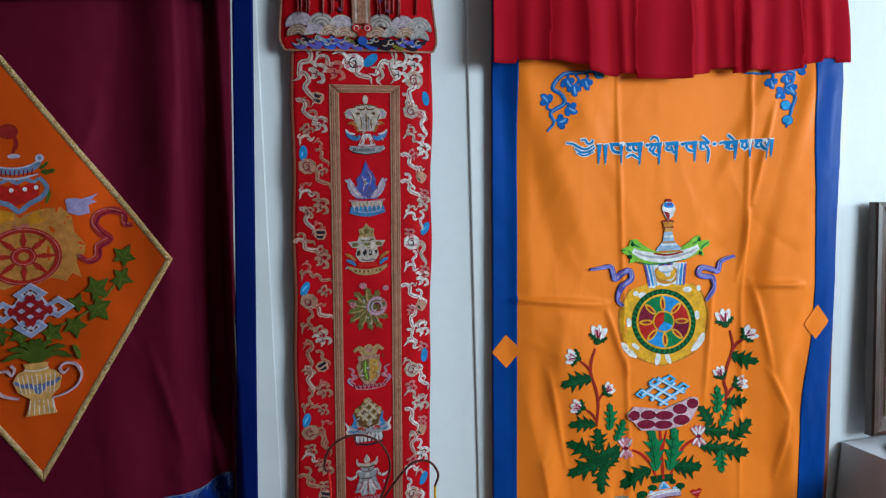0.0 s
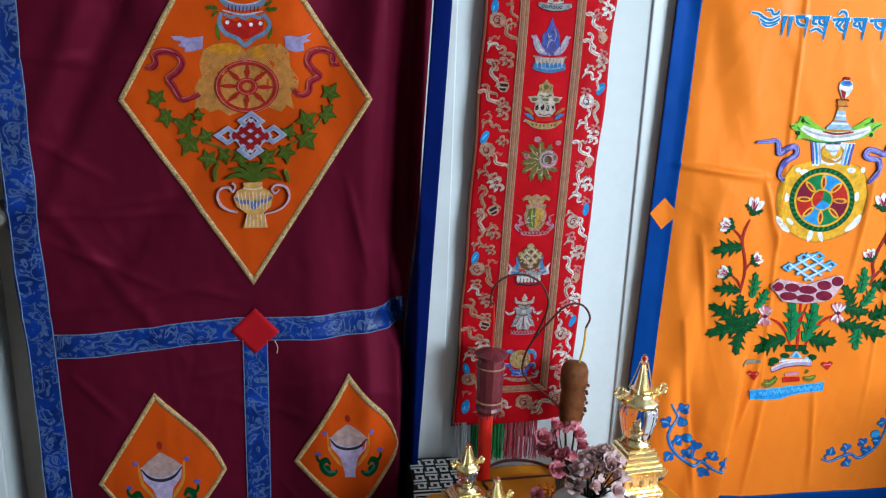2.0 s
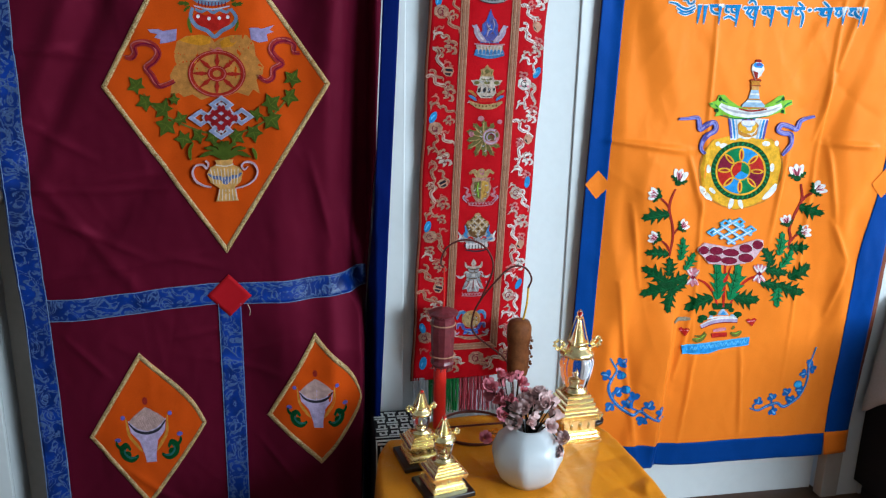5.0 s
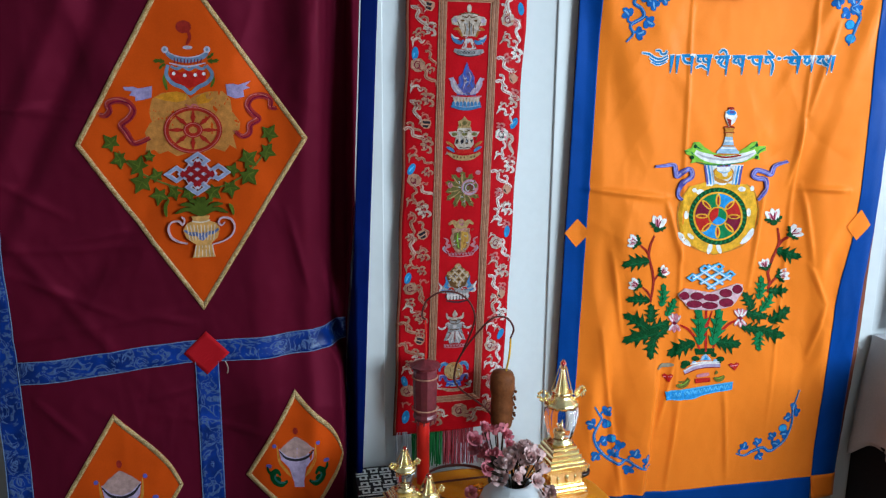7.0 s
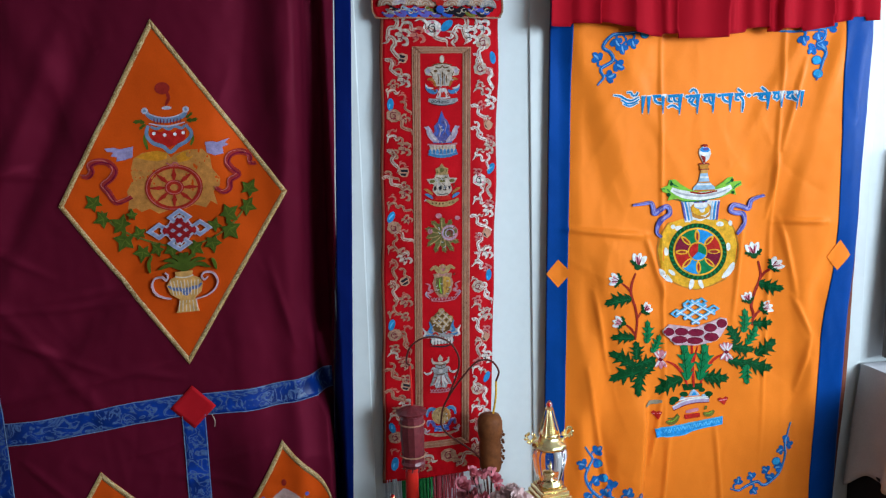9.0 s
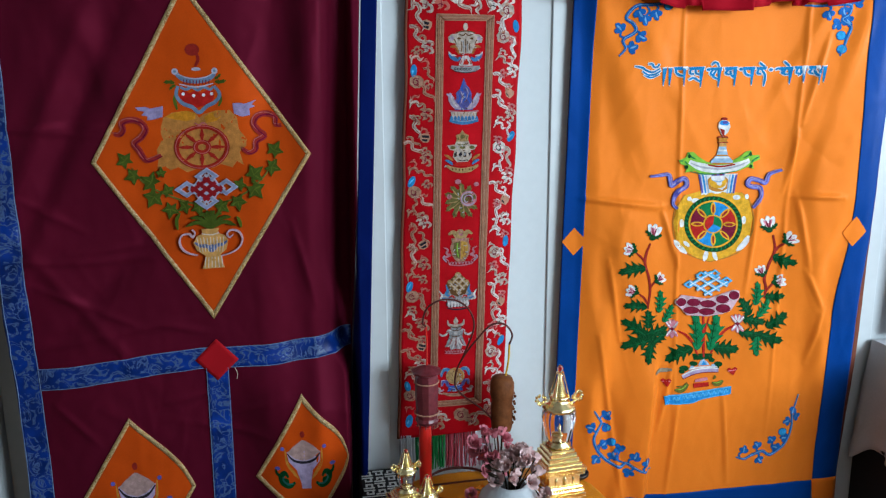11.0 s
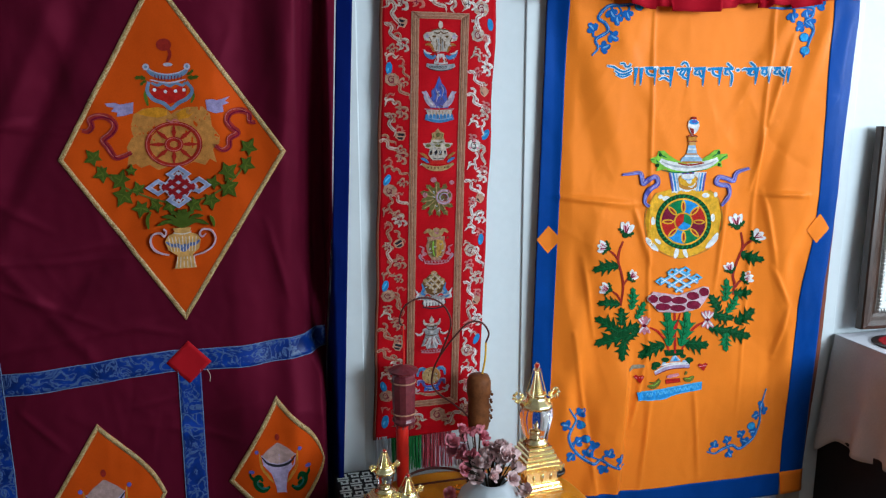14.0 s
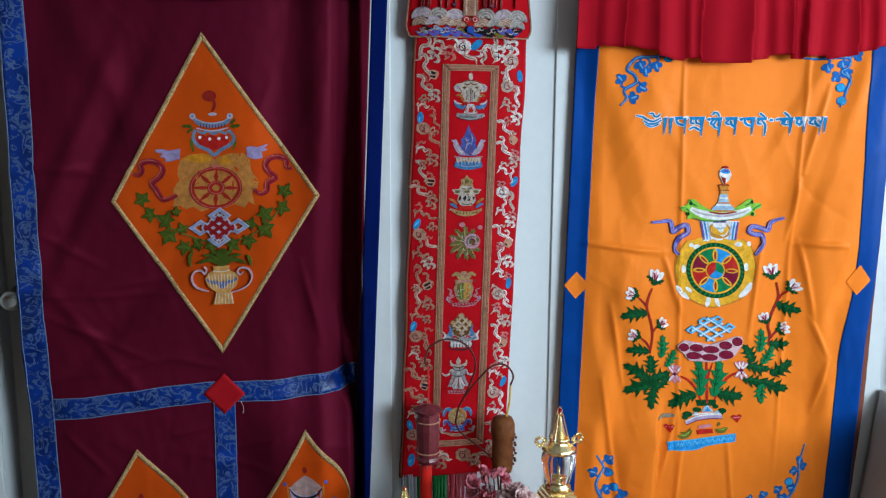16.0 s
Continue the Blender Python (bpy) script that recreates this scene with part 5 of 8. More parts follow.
n.lay("chain", thread((0.26, 0.22, 0.16)), rib([(244, 1222), (268, 1210), (292, 1208), (318, 1204)], 17, 0.5))
n.lay("ribbon", T_AZURE, [[(284, 1326), (332, 1322), (384, 1314), (460, 1300), (520, 1288), (582, 1278), (580, 1310), (520, 1320), (462, 1334), (400, 1356), (340, 1360), (290, 1362)]], label="turquoise embroidered water band")
n.lay("ribbon_wave", T_SKY, [q for k in range(11) for q in rib([(298 + 25 * k, 1352 - 4.2 * k), (308 + 25 * k, 1334 - 4.4 * k), (315 + 25 * k, 1348 - 4.5 * k), (323 + 25 * k, 1332 - 4.6 * k)], 5, 0.6)])
n.lay("ribbon_edge", T_SKY, rib([(284, 1326), (384, 1314), (460, 1300), (582, 1278)], 4, 0.8) + rib([(290, 1362), (400, 1356), (462, 1334), (580, 1310)], 4, 0.8))


# corner scrolls: a winding vine with curled trefoils and round buds
def trefoil(u, v, a, r):
    """A curled leaf of three lobes, its foot at u, v and its tip towards a degrees."""
    out = []
    for turn, k in ((0, 1.0), (62, 0.82), (-62, 0.82)):
        q = radians(a + turn)
        out += rib([(u - 0.15 * r * math.cos(q), v - 0.15 * r * math.sin(q)), (u + 0.5 * r * k * math.cos(q), v + 0.5 * r * k * math.sin(q)), (u + r * k * math.cos(q + 0.25), v + r * k * math.sin(q + 0.25))], 0.62 * r, 0.35, 4)
    return out


def scroll(vine, leaves, buds, size=0.024):
    s = Needle(oc, y_orange, (0, 0), 1.0)
    s.at = lambda u, v: (u, v)
    s.lift = 0.0016
    main = s.lay("scroll", T_SCROLL, rib(vine, 0.0095, 0.5), label="blue embroidered corner scroll")
    base = s.lift
    line = smooth_line(vine, 8)
    for x, z in leaves + buds:
        p = min(line, key=lambda q: (q[0] - x) ** 2 + (q[1] - z) ** 2)
        a = math.degrees(math.atan2(z - p[1], x - p[0]))
        s.lift = base
        bent = ((p[0] + x) / 2 + 0.4 * (p[1] - z), (p[1] + z) / 2 + 0.4 * (x - p[0]))
        hook = (x + 0.010 * math.cos(radians(a + 100)), z + 0.010 * math.sin(radians(a + 100)))
        s.lay("scroll_curl", T_SCROLL, rib([(p[0], p[1]), bent, (x, z), hook], 0.0062, 0.5), main)
        if (x, z) in buds:
            bud_at = s.lay("scroll_bud", T_SCROLL, disc(x, z, 0.0145, 0.0135, 14), main)
            s.lay("bud_face", T_SKYBUD, disc(x, z, 0.0128, 0.0118, 14), bud_at)
        else:
            lf = s.lay("scroll_leaf", T_SCROLL, trefoil(x, z, a, size), main)
            s.lay("leaf_light", T_SCROLL_LIGHT, rib([(x, z), (x + 0.4 * size * math.cos(radians(a + 8)), z + 0.4 * size * math.sin(radians(a + 8))), (x + 0.8 * size * math.cos(radians(a + 16)), z + 0.8 * size * math.sin(radians(a + 16)))], 0.0050, 0.3), lf)
    s.lift = base + 0.0006
    s.lay("scroll_light", T_SCROLL_LIGHT, rib([(u + 0.0018, v + 0.0012) for u, v in vine], 0.0024, 0.5), main)


T_SCROLL, T_SCROLL_LIGHT, T_SKYBUD = thread((0.012, 0.115, 0.40)), thread((0.16, 0.36, 0.62)), thread((0.03, 0.32, 0.66))
scroll([(-0.182, 1.782), (-0.225, 1.776), (-0.262, 1.772), (-0.300, 1.768), (-0.325, 1.738), (-0.305, 1.722), (-0.298, 1.700), (-0.332, 1.678), (-0.325, 1.655), (-0.343, 1.634)],
       [(-0.242, 1.754), (-0.273, 1.740), (-0.291, 1.755), (-0.287, 1.690), (-0.338, 1.704), (-0.312, 1.656)], [(-0.205, 1.772)])
scroll([(0.215, 1.778), (0.262, 1.776), (0.309, 1.780), (0.352, 1.778), (0.350, 1.752), (0.330, 1.738), (0.358, 1.718), (0.350, 1.690), (0.343, 1.665), (0.333, 1.636)],
       [(0.283, 1.758), (0.321, 1.729), (0.369, 1.784), (0.330, 1.768), (0.345, 1.740)], [(0.331, 1.694), (0.336, 1.655)])
scroll([(-0.378, 0.580), (-0.362, 0.556), (-0.350, 0.536), (-0.366, 0.512), (-0.376, 0.486), (-0.362, 0.448), (-0.330, 0.412), (-0.290, 0.390), (-0.270, 0.402), (-0.245, 0.386), (-0.215, 0.372), (-0.182, 0.369)],
       [(-0.340, 0.556), (-0.380, 0.524), (-0.346, 0.462), (-0.362, 0.424), (-0.290, 0.444), (-0.313, 0.420), (-0.248, 0.418), (-0.260, 0.376), (-0.206, 0.394)], [(-0.334, 0.518), (-0.317, 0.472)])
scroll([(0.311, 0.582), (0.302, 0.550), (0.292, 0.515), (0.296, 0.480), (0.286, 0.440), (0.264, 0.408), (0.226, 0.382), (0.200, 0.396), (0.165, 0.384), (0.140, 0.372), (0.112, 0.380)],
       [(0.297, 0.536), (0.281, 0.497), (0.305, 0.505), (0.276, 0.438), (0.232, 0.430), (0.250, 0.404), (0.184, 0.412), (0.188, 0.371), (0.136, 0.398)], [(0.262, 0.460)], 0.021)

# the greeting in Tibetan script: head strokes, stems that taper downwards and the strokes between
def bar(a, b, y=0):
    return [[(a - 3, 361 + y), (b + 2, 358 + y), (b, 375 + y), (a + 3, 377 + y)]]


def stem(a, b, low, y=0):
    return [[(a, 368 + y), (b, 366 + y), ((a + b) / 2 + 1, low), ((a + b) / 2 - 4, low - 4)]]


def sa(x):
    return bar(x, x + 60) + stem(x + 42, x + 62, 460) + rib([(x + 20, 372), (x + 4, 392), (x + 24, 402)], 11, 0.7) + rib([(x + 26, 378), (x + 34, 402), (x + 52, 418)], 12, 0.7)


def ba(x, low=458):
    return bar(x, x + 62) + stem(x + 40, x + 62, low) + rib([(x + 8, 370), (x + 10, 388), (x + 24, 402), (x + 50, 408)], 12, 0.8)


glyphs = [
    rib([(160, 358), (192, 364), (216, 380), (246, 388), (284, 370)], 10, 0.6) + rib([(224, 346), (242, 346), (252, 362), (270, 360), (278, 346)], 9, 0.7) + rib([(198, 384), (226, 402), (262, 398), (288, 380)], 10, 0.6) + rib([(206, 404), (240, 416), (282, 400)], 8, 0.6),
    stem(298, 322, 456), stem(330, 354, 456), ba(364),
    bar(440, 514) + stem(490, 514, 466) + rib([(448, 370), (446, 392), (464, 398)], 11, 0.7) + rib([(470, 370), (474, 392), (492, 400)], 11, 0.7) + rib([(440, 428), (466, 418), (498, 438)], 11, 0.6),
    disc(538, 374, 10, 8, 8),
    rib([(552, 350), (566, 336), (582, 342), (590, 360)], 10, 0.7) + bar(548, 604, 3) + stem(582, 604, 464) + rib([(560, 374), (548, 396), (568, 406)], 11, 0.7) + rib([(576, 378), (562, 408), (586, 424)], 11, 0.7),
    sa(622), disc(704, 372, 10, 8, 8), ba(714, 456),
    rib([(800, 336), (814, 348), (828, 358)], 11, 0.6) + bar(788, 836) + rib([(798, 372), (792, 392), (812, 398)], 11, 0.7) + rib([(810, 372), (832, 406), (830, 462)], 12, 0.5),
    disc(862, 374, 10, 8, 8),
    rib([(926, 330), (940, 344), (952, 358)], 11, 0.6) + bar(908, 966) + stem(944, 968, 452) + rib([(884, 374), (902, 368), (920, 380), (914, 396)], 11, 0.7) + rib([(932, 374), (924, 396), (946, 400)], 11, 0.7),
    bar(978, 1036, -4) + stem(1014, 1038, 442) + rib([(992, 368), (986, 390), (1004, 396)], 11, 0.7) + rib([(1006, 368), (1010, 392), (998, 406)], 10, 0.6),
    [[(x, y - 5) for x, y in p] for p in sa(1050)], [[(x, y - 9) for x, y in p] for p in stem(1116, 1138, 450)],
]


def swell(poly, by):
    """The outline of a stroke, pushed outwards."""
    mx, my = sum(p[0] for p in poly) / len(poly), sum(p[1] for p in poly) / len(poly)
    out = []
    for x, y in poly:
        d = math.hypot(x - mx, y - my) or 1
        out.append((x + by * (x - mx) / d, y + by * (y - my) / d))
    return out


for strokes in glyphs:
    g = Needle(oc, y_orange, (0, 0), 1.0)
    g.at = lambda u, v: (-0.296 + (u - 160) * 0.000608, 1.605 - (v - 360) * 0.00053 + (u - 160) * 0.0000005)
    g.lift = 0.0014
    rim = g.lay("letter", T_WHITE, [swell(q, 5.5) for q in strokes], label="blue embroidered Tibetan letter with white outline")
    g.lift += 0.0007
    g.lay("letter_face", T_LETTER, strokes, rim)


# crimson pleated pelmet of the orange curtain
pleats = [-0.56, -0.425, -0.352, -0.262, -0.168, -0.118, 0.018, 0.085, 0.158, 0.196, 0.268, 0.352, 0.415, 0.478, 0.60]


def pleat_at(x, z):
    """Which pleat a place is in and how far across it; the folds wander a little."""
    x += 0.006 * math.sin(z * 9 + x * 20)
    k = max(i for i in range(len(pleats) - 1) if pleats[i] <= max(x, -0.559))
    return k, min(1, (x - pleats[k]) / (pleats[k + 1] - pleats[k]))


def y_skirt(x, z):
    a = ease(2.14, 1.84, z)
    k, f = pleat_at(x, z)
    w = min(1, (pleats[k + 1] - pleats[k]) / 0.08)
    return -0.058 - a * (0.026 * w * (f ** 1.4 if k % 3 else 1 - f ** 0.8) + 0.006 * math.sin(f * 6.3)) + 0.003 * noise.noise((x * 12, z * 6, 5))


pel = thing("pelmet", (0.0, -0.05, 1.77), "crimson pleated cloth pelmet over the orange curtain", "pelmet")
cloth("skirt", lambda u, v: (lerp(-0.492, 0.487 + 0.030 * v, u) + 0.004 * math.sin(v * 3), lerp(2.16, 1.796 - 0.032 * ease(0.08, 0.34, u) + 0.012 * ease(0.50, 0.62, u) + 0.031 * ease(0.68, 0.97, u) + 0.004 * (pleat_at(lerp(-0.492, 0.517, u), 1.8)[0] * 37 % 5 - 2), v)), 260, 30, y_skirt, CRIMSON, pel)
rod = bmesh.new()
bmesh.ops.create_cone(rod, cap_ends=True, segments=16, radius1=0.012, radius2=0.012, depth=1.14, matrix=Matrix.Translation((0.02, -0.04, 2.17)) @ Matrix.Rotation(math.pi / 2, 4, "Y"))
box(rod, -0.53, -0.51, -0.05, WALL_Y, 2.15, 2.19)
box(rod, 0.55, 0.57, -0.05, WALL_Y, 2.15, 2.19)
part("rod", rod, BROWNWOOD, pel)


# ---- the red brocade hanging ----
def strip_left(z):
    return lerp(-0.975, -0.932, (z - 0.54) / 1.27) + 0.0012 * math.sin(z * 21)


def strip_right(z):
    return lerp(-0.660, -0.612, (z - 0.54) / 1.27) + 0.0012 * math.sin(z * 19 + 1)


def y_strip(x, z):
    s = (x - strip_left(z)) / 0.31
    return 0.008 - 0.016 * bump_at(s, 0.45, 0.5) + 0.004 * math.sin(z * 23 + 4 * s) * (abs(s - 0.5) * 2) ** 2 + 0.003 * noise.noise((x * 6, z * 5, 7)) + 0.0016 * noise.noise((x * 24, z * 42, 2)) + 0.012 * ease(0.85, 1.0, s)


SB = 0.532
hang = thing("wall_hanging", (-0.82, -0.01, 0.45), "long red brocade wall hanging with eight embroidered symbols and fringe", "wall hanging")
cloth("panel", lambda u, v: (lerp(strip_left(lerp(1.96, SB, v)), strip_right(lerp(1.96, SB, v)), u), lerp(1.96, SB, v) + (0.010 * u if v == 1 else 0)), 34, 150, y_strip, SILK_RED, hang)
# a narrow brown strip along the panel's left edge
cloth("edging", lambda u, v: (strip_left(lerp(1.96, SB, v)) - 0.006 + 0.008 * u, lerp(1.96, SB, v)), 2, 100, y_strip, LINING, hang, lift=0.0008, label="narrow brown strip down the left edge")
fo = ((-0.857, 1.744), (-0.696, 1.742), (-0.728, 0.628), (-0.884, 0.626))
fi = ((-0.837, 1.727), (-0.718, 1.727), (-0.748, 0.646), (-0.864, 0.644))
for k in range(4):
    a, b = k, (k + 1) % 4
    strip = cloth("frame_braid", patch(fo[a], fo[b], fi[b], fi[a]), 16 if k % 2 == 0 else 110, 3, y_strip, COPPER_BRAID, hang, lift=0.0014, label="copper gold woven braid")
    for f, m in ((0.02, 0), (0.26, 1), (0.5, 0), (0.72, 1), (0.95, 0)):
        g = [[(lerp(fo[q][0], fi[q][0], w), lerp(fo[q][1], fi[q][1], w)) for q in (a, b)] for w in (f, f + 0.11)]
        cloth("braid_line", patch(g[0][0], g[0][1], g[1][1], g[1][0]), 16 if k % 2 == 0 else 110, 1, y_strip, (T_TAN, thread((0.38, 0.16, 0.09)))[m], strip, lift=0.0021)


# the strip's silks are older and duller
MUTED = {T_WHITE: dull((0.52, 0.46, 0.45)), T_CREAM: dull((0.46, 0.37, 0.31)), T_AZURE: dull((0.05, 0.17, 0.36)), T_INDIGO: dull((0.085, 0.085, 0.27)), T_GOLD: dull((0.46, 0.25, 0.05)), T_STRAW: dull((0.37, 0.23, 0.10)), T_PINK: dull((0.45, 0.17, 0.20)),
         T_LILAC: dull((0.37, 0.29, 0.38)), T_GREY: dull((0.28, 0.27, 0.28)), T_OLIVE: dull((0.13, 0.11, 0.035)), T_TAN: dull((0.36, 0.19, 0.125)), T_OCHRE: dull((0.36, 0.14, 0.04)), T_PALEBLUE: dull((0.22, 0.30, 0.42))}


# eight emblems, in half millimetres round their middles
def emblem(k, x, z):
    e = Needle(hang, y_strip, (x, z), (0.000528, 0.000514), 0.0, 0.0016)

    def L(name, material, polys, parent=None, label=""):
        return e.lay(name, MUTED.get(material, material), polys, parent, label)
    two = lambda polys: both(polys, 0)
    if k == 0:      # parasol
        m = L("parasol", T_CREAM, [[(-92, -66), (-76, -82), (-46, -86), (-22, -102), (22, -102), (46, -86), (76, -82), (92, -66), (84, -42), (52, -36), (46, 4), (30, 14), (-30, 14), (-46, 4), (-52, -36), (-84, -42)]] + disc(0, -122, 12, 20, 10), label="embroidered parasol symbol")
        L("outline", T_BROWN, two(rib([(-92, -64), (-60, -56), (-48, -30)], 5, 0.5) + rib([(-40, -84), (-12, -78), (0, -90)], 6, 0.5) + disc(-34, -62, 11, 6, 8) + rib([(-24, -48), (-20, -20), (-24, 6)], 5, 0.6)) + rib([(-52, -92), (0, -100), (52, -92)], 6, 0.6) + rib([(0, -60), (0, 8)], 6, 0.6), m)
        L("side_head", T_LILAC, two(disc(-72, -62, 12, 11, 10)), m)
        L("pillar", T_GREY, two(rib([(-12, -50), (-10, -20), (-12, 10)], 7, 0.6)), m)
        L("streamer", T_OCHRE, two(rib([(-80, -18), (-58, -22), (-46, -4), (-34, 18)], 15, 0.35)), m)
        L("streamer_line", T_RED, two(rib([(-74, -8), (-56, -10), (-44, 8)], 5, 0.35)), m)
        L("scarf", T_AZURE, two(rib([(-88, 14), (-70, 36), (-46, 46), (-28, 34)], 20, 0.4)), m)
        L("scarf_edge", T_WHITE, two(rib([(-90, 6), (-74, 22), (-50, 26)], 9, 0.4)), m)
        L("skirt", T_WHITE, [[(-16, 26), (16, 26), (38, 76), (0, 82), (-38, 76)]], m)
        L("skirt_heart", T_RED, [[(-8, 44), (8, 44), (14, 72), (-14, 72)]] + two(rib([(-20, 48), (-30, 70)], 5, 0.5)), m)
        L("seat", T_GREY, rib([(-76, 84), (-40, 94), (0, 98), (40, 94), (76, 84)], 30, 0.55), m)
        L("seat_line", T_BLACK, [q for i in range(8) for q in ring(-56 + 16 * i, 93 + 3 * math.sin(i * 0.45), 4, 7, 8)] + rib([(-66, 104), (0, 114), (66, 104)], 4, 0.5), m)
    elif k == 1:    # pair of fish round a blue jewel
        m = L("jewel", T_INDIGO, [[(-48, 40), (-54, 0), (-40, -22), (-42, -50), (-22, -70), (-14, -92), (0, -128), (14, -90), (28, -76), (40, -50), (40, -22), (54, 0), (48, 40)]], label="embroidered twin fish symbol")
        L("jewel_line", T_BLUE, rib([(0, -112), (-12, -70), (8, -40), (-6, 0)], 9, 0.4) + two(rib([(-30, -52), (-22, -26), (-34, 4)], 7, 0.4)), m)
        L("jewel_line", T_LILAC, rib([(10, -80), (22, -54), (14, -20)], 5, 0.4) + rib([(-18, -60), (-8, -30), (-18, 10)], 5, 0.4), m)
        for s in (-1, 1):
            f = L("fish", T_LILAC, rib([(s * 74, -50), (s * 66, -14), (s * 48, 14), (s * 18, 34)], 30, 0.3) + rib([(s * 92, -46), (s * 74, -34), (s * 62, -24)], 14, 0.3), m)
            L("fish_belly", T_WHITE, rib([(s * 68, -30), (s * 56, 0), (s * 34, 24)], 9, 0.4), f)
        L("bowl_rim", T_PINK, rib([(-78, 44), (0, 54), (78, 44)], 10, 0.7), m)
        L("bowl", T_CREAM, [[(-70, 50), (70, 50), (58, 92), (-58, 92)]], m)
        L("bowl_line", T_TAN, [q for i in range(7) for q in rib([(-51 + 17 * i, 56), (-46 + 15.3 * i, 90)], 4, 0.8)], m)
        L("water", T_AZURE, [q for i in range(8) for q in petals(-66 + 19 * i, 104, 1, 34, 17, 90)] + rib([(-78, 96), (0, 108), (78, 96)], 18, 0.5), m)
        L("water_line", T_PALEBLUE, rib([(-72, 90), (0, 100), (72, 90)], 5, 0.6), m)
    elif k == 2:    # vase
        m = L("vase", T_CREAM, [[(-82, -38), (-40, -42), (-34, -58), (34, -58), (40, -42), (82, -38), (66, -14), (44, -10), (52, 24), (30, 52), (-30, 52), (-52, 24), (-44, -10), (-66, -14)]], label="embroidered treasure vase symbol")
        L("flame", T_STRAW, [[(0, -118), (14, -100), (34, -92), (30, -70), (36, -58), (-36, -58), (-30, -70), (-34, -92), (-14, -100)]], m)
        L("flame_line", T_OLIVE, disc(0, -84, 13, 11, 10) + two(rib([(-26, -86), (-20, -66)], 6, 0.5)), m)
        L("vase_line", T_OLIVE, two(disc(-52, -26, 15, 9, 10)) + rib([(-30, -46), (0, -40), (30, -46)], 6, 0.6) + disc(0, -26, 16, 8, 10), m)
        L("vase_line", T_BLACK, [[(-44, 4), (-30, -4), (-34, 24), (-46, 22)], [(-22, 10), (-6, -6), (-2, 12), (-14, 26)], [(4, 24), (10, -4), (22, 8), (16, 26)], [(30, 4), (46, 0), (40, 22), (34, 10)]] + rib([(-28, 40), (0, 46), (28, 40)], 4, 0.5), m)
        L("scarf", T_OCHRE, two(rib([(-96, 12), (-74, 24), (-52, 44)], 14, 0.35)), m)
        L("scarf", T_AZURE, two(rib([(-92, 40), (-70, 50), (-52, 66)], 15, 0.35)), m)
        L("scarf", T_RED, [[(-40, 56), (40, 56), (46, 74), (-46, 74)]], m)
        L("seat", T_STRAW, rib([(-86, 72), (-44, 92), (0, 98), (44, 92), (86, 72)], 26, 0.45), m)
        L("seat_line", T_BROWN, [q for i in range(7) for q in disc(-54 + 18 * i, 90 + 4 * math.sin(i * 0.52), 4, 6, 8)], m)
    elif k == 3:    # lotus
        m = L("leaf", T_OLIVE, [q for a, l in ((95, 96), (60, 92), (130, 100), (160, 104), (190, 96), (215, 108), (245, 110), (275, 104), (300, 112), (330, 100), (15, 84)) for q in leaf(0, 0, a, l, 46, 3)], label="embroidered lotus symbol")
        L("leaf_edge", T_STRAW, [q for a, l in ((95, 80), (130, 86), (160, 90), (190, 82), (215, 92), (245, 94), (275, 88), (300, 96), (330, 86)) for q in rib([(20 * math.cos(radians(a)), -20 * math.sin(radians(a))), (l * 0.6 * math.cos(radians(a + 5)), -l * 0.6 * math.sin(radians(a + 5))), (l * math.cos(radians(a)), -l * math.sin(radians(a)))], 6, 0.3)], m)
        L("bud", T_PINK, disc(-22, -100, 17, 14, 10) + disc(78, -84, 14, 12, 10) + disc(-70, -20, 13, 15, 10), m)
        b = L("bloom", T_PINK, disc(34, -6, 46, 44), m)
        L("bloom_fold", T_LILAC, ring(34, -6, 34, 41, 20, 0.95, 0.1, 0.85) + ring(34, -4, 20, 26, 16, 0.95, 0.3, 1.1), b)
        L("bloom_heart", T_MAROON, rib([(20, -14), (34, -20), (46, -8), (36, 8)], 6, 0.4) + rib([(24, 4), (34, 14), (50, 10)], 5, 0.4), b)
    elif k == 4:    # conch
        m = L("conch", T_TAN, [[(-50, -50), (50, -50), (46, -26), (56, 0), (46, 46), (22, 82), (-22, 82), (-46, 46), (-56, 0), (-46, -26)]], label="embroidered golden conch symbol")
        L("conch_side", T_OLIVE, [[(-36, -26), (-2, -34), (-2, 68), (-24, 60), (-40, 10)]], m)
        L("conch_side", T_GOLD, [[(2, -34), (38, -26), (42, 10), (26, 58), (2, 68)]], m)
        L("conch_line", T_LIME, rib([(-16, -24), (-18, 20), (-10, 58)], 6, 0.5), m)
        L("conch_line", T_OCHRE, rib([(18, -24), (22, 16), (12, 56)], 6, 0.5), m)
        L("conch_top", T_STRAW, rib([(-66, -72), (-40, -86), (-20, -62), (0, -52), (20, -62), (40, -86), (66, -72)], 26, 0.4) + disc(0, -78, 22, 22, 14), m)
        L("conch_top_line", T_PINK, disc(0, -70, 14, 8, 10) + rib([(-24, -50), (0, -42), (24, -50)], 6, 0.5) + ring(0, -82, 8, 12, 12), m)
        L("scarf", T_PINK, two(rib([(-92, 0), (-70, 12), (-76, 34), (-56, 44), (-84, 58), (-64, 76)], 11, 0.35)), m)
        L("scarf_line", T_LILAC, two(rib([(-86, 44), (-94, 60), (-74, 84)], 7, 0.35)), m)
        L("seat", T_PINK, [q for i in range(8) for q in rib([(-66 + 18 * i, 80), (-60 + 18 * i, 94), (-54 + 18 * i, 84)], 6, 0.5)] + rib([(-64, 98), (0, 104), (64, 98)], 5, 0.5), m)
    elif k == 5:    # knot
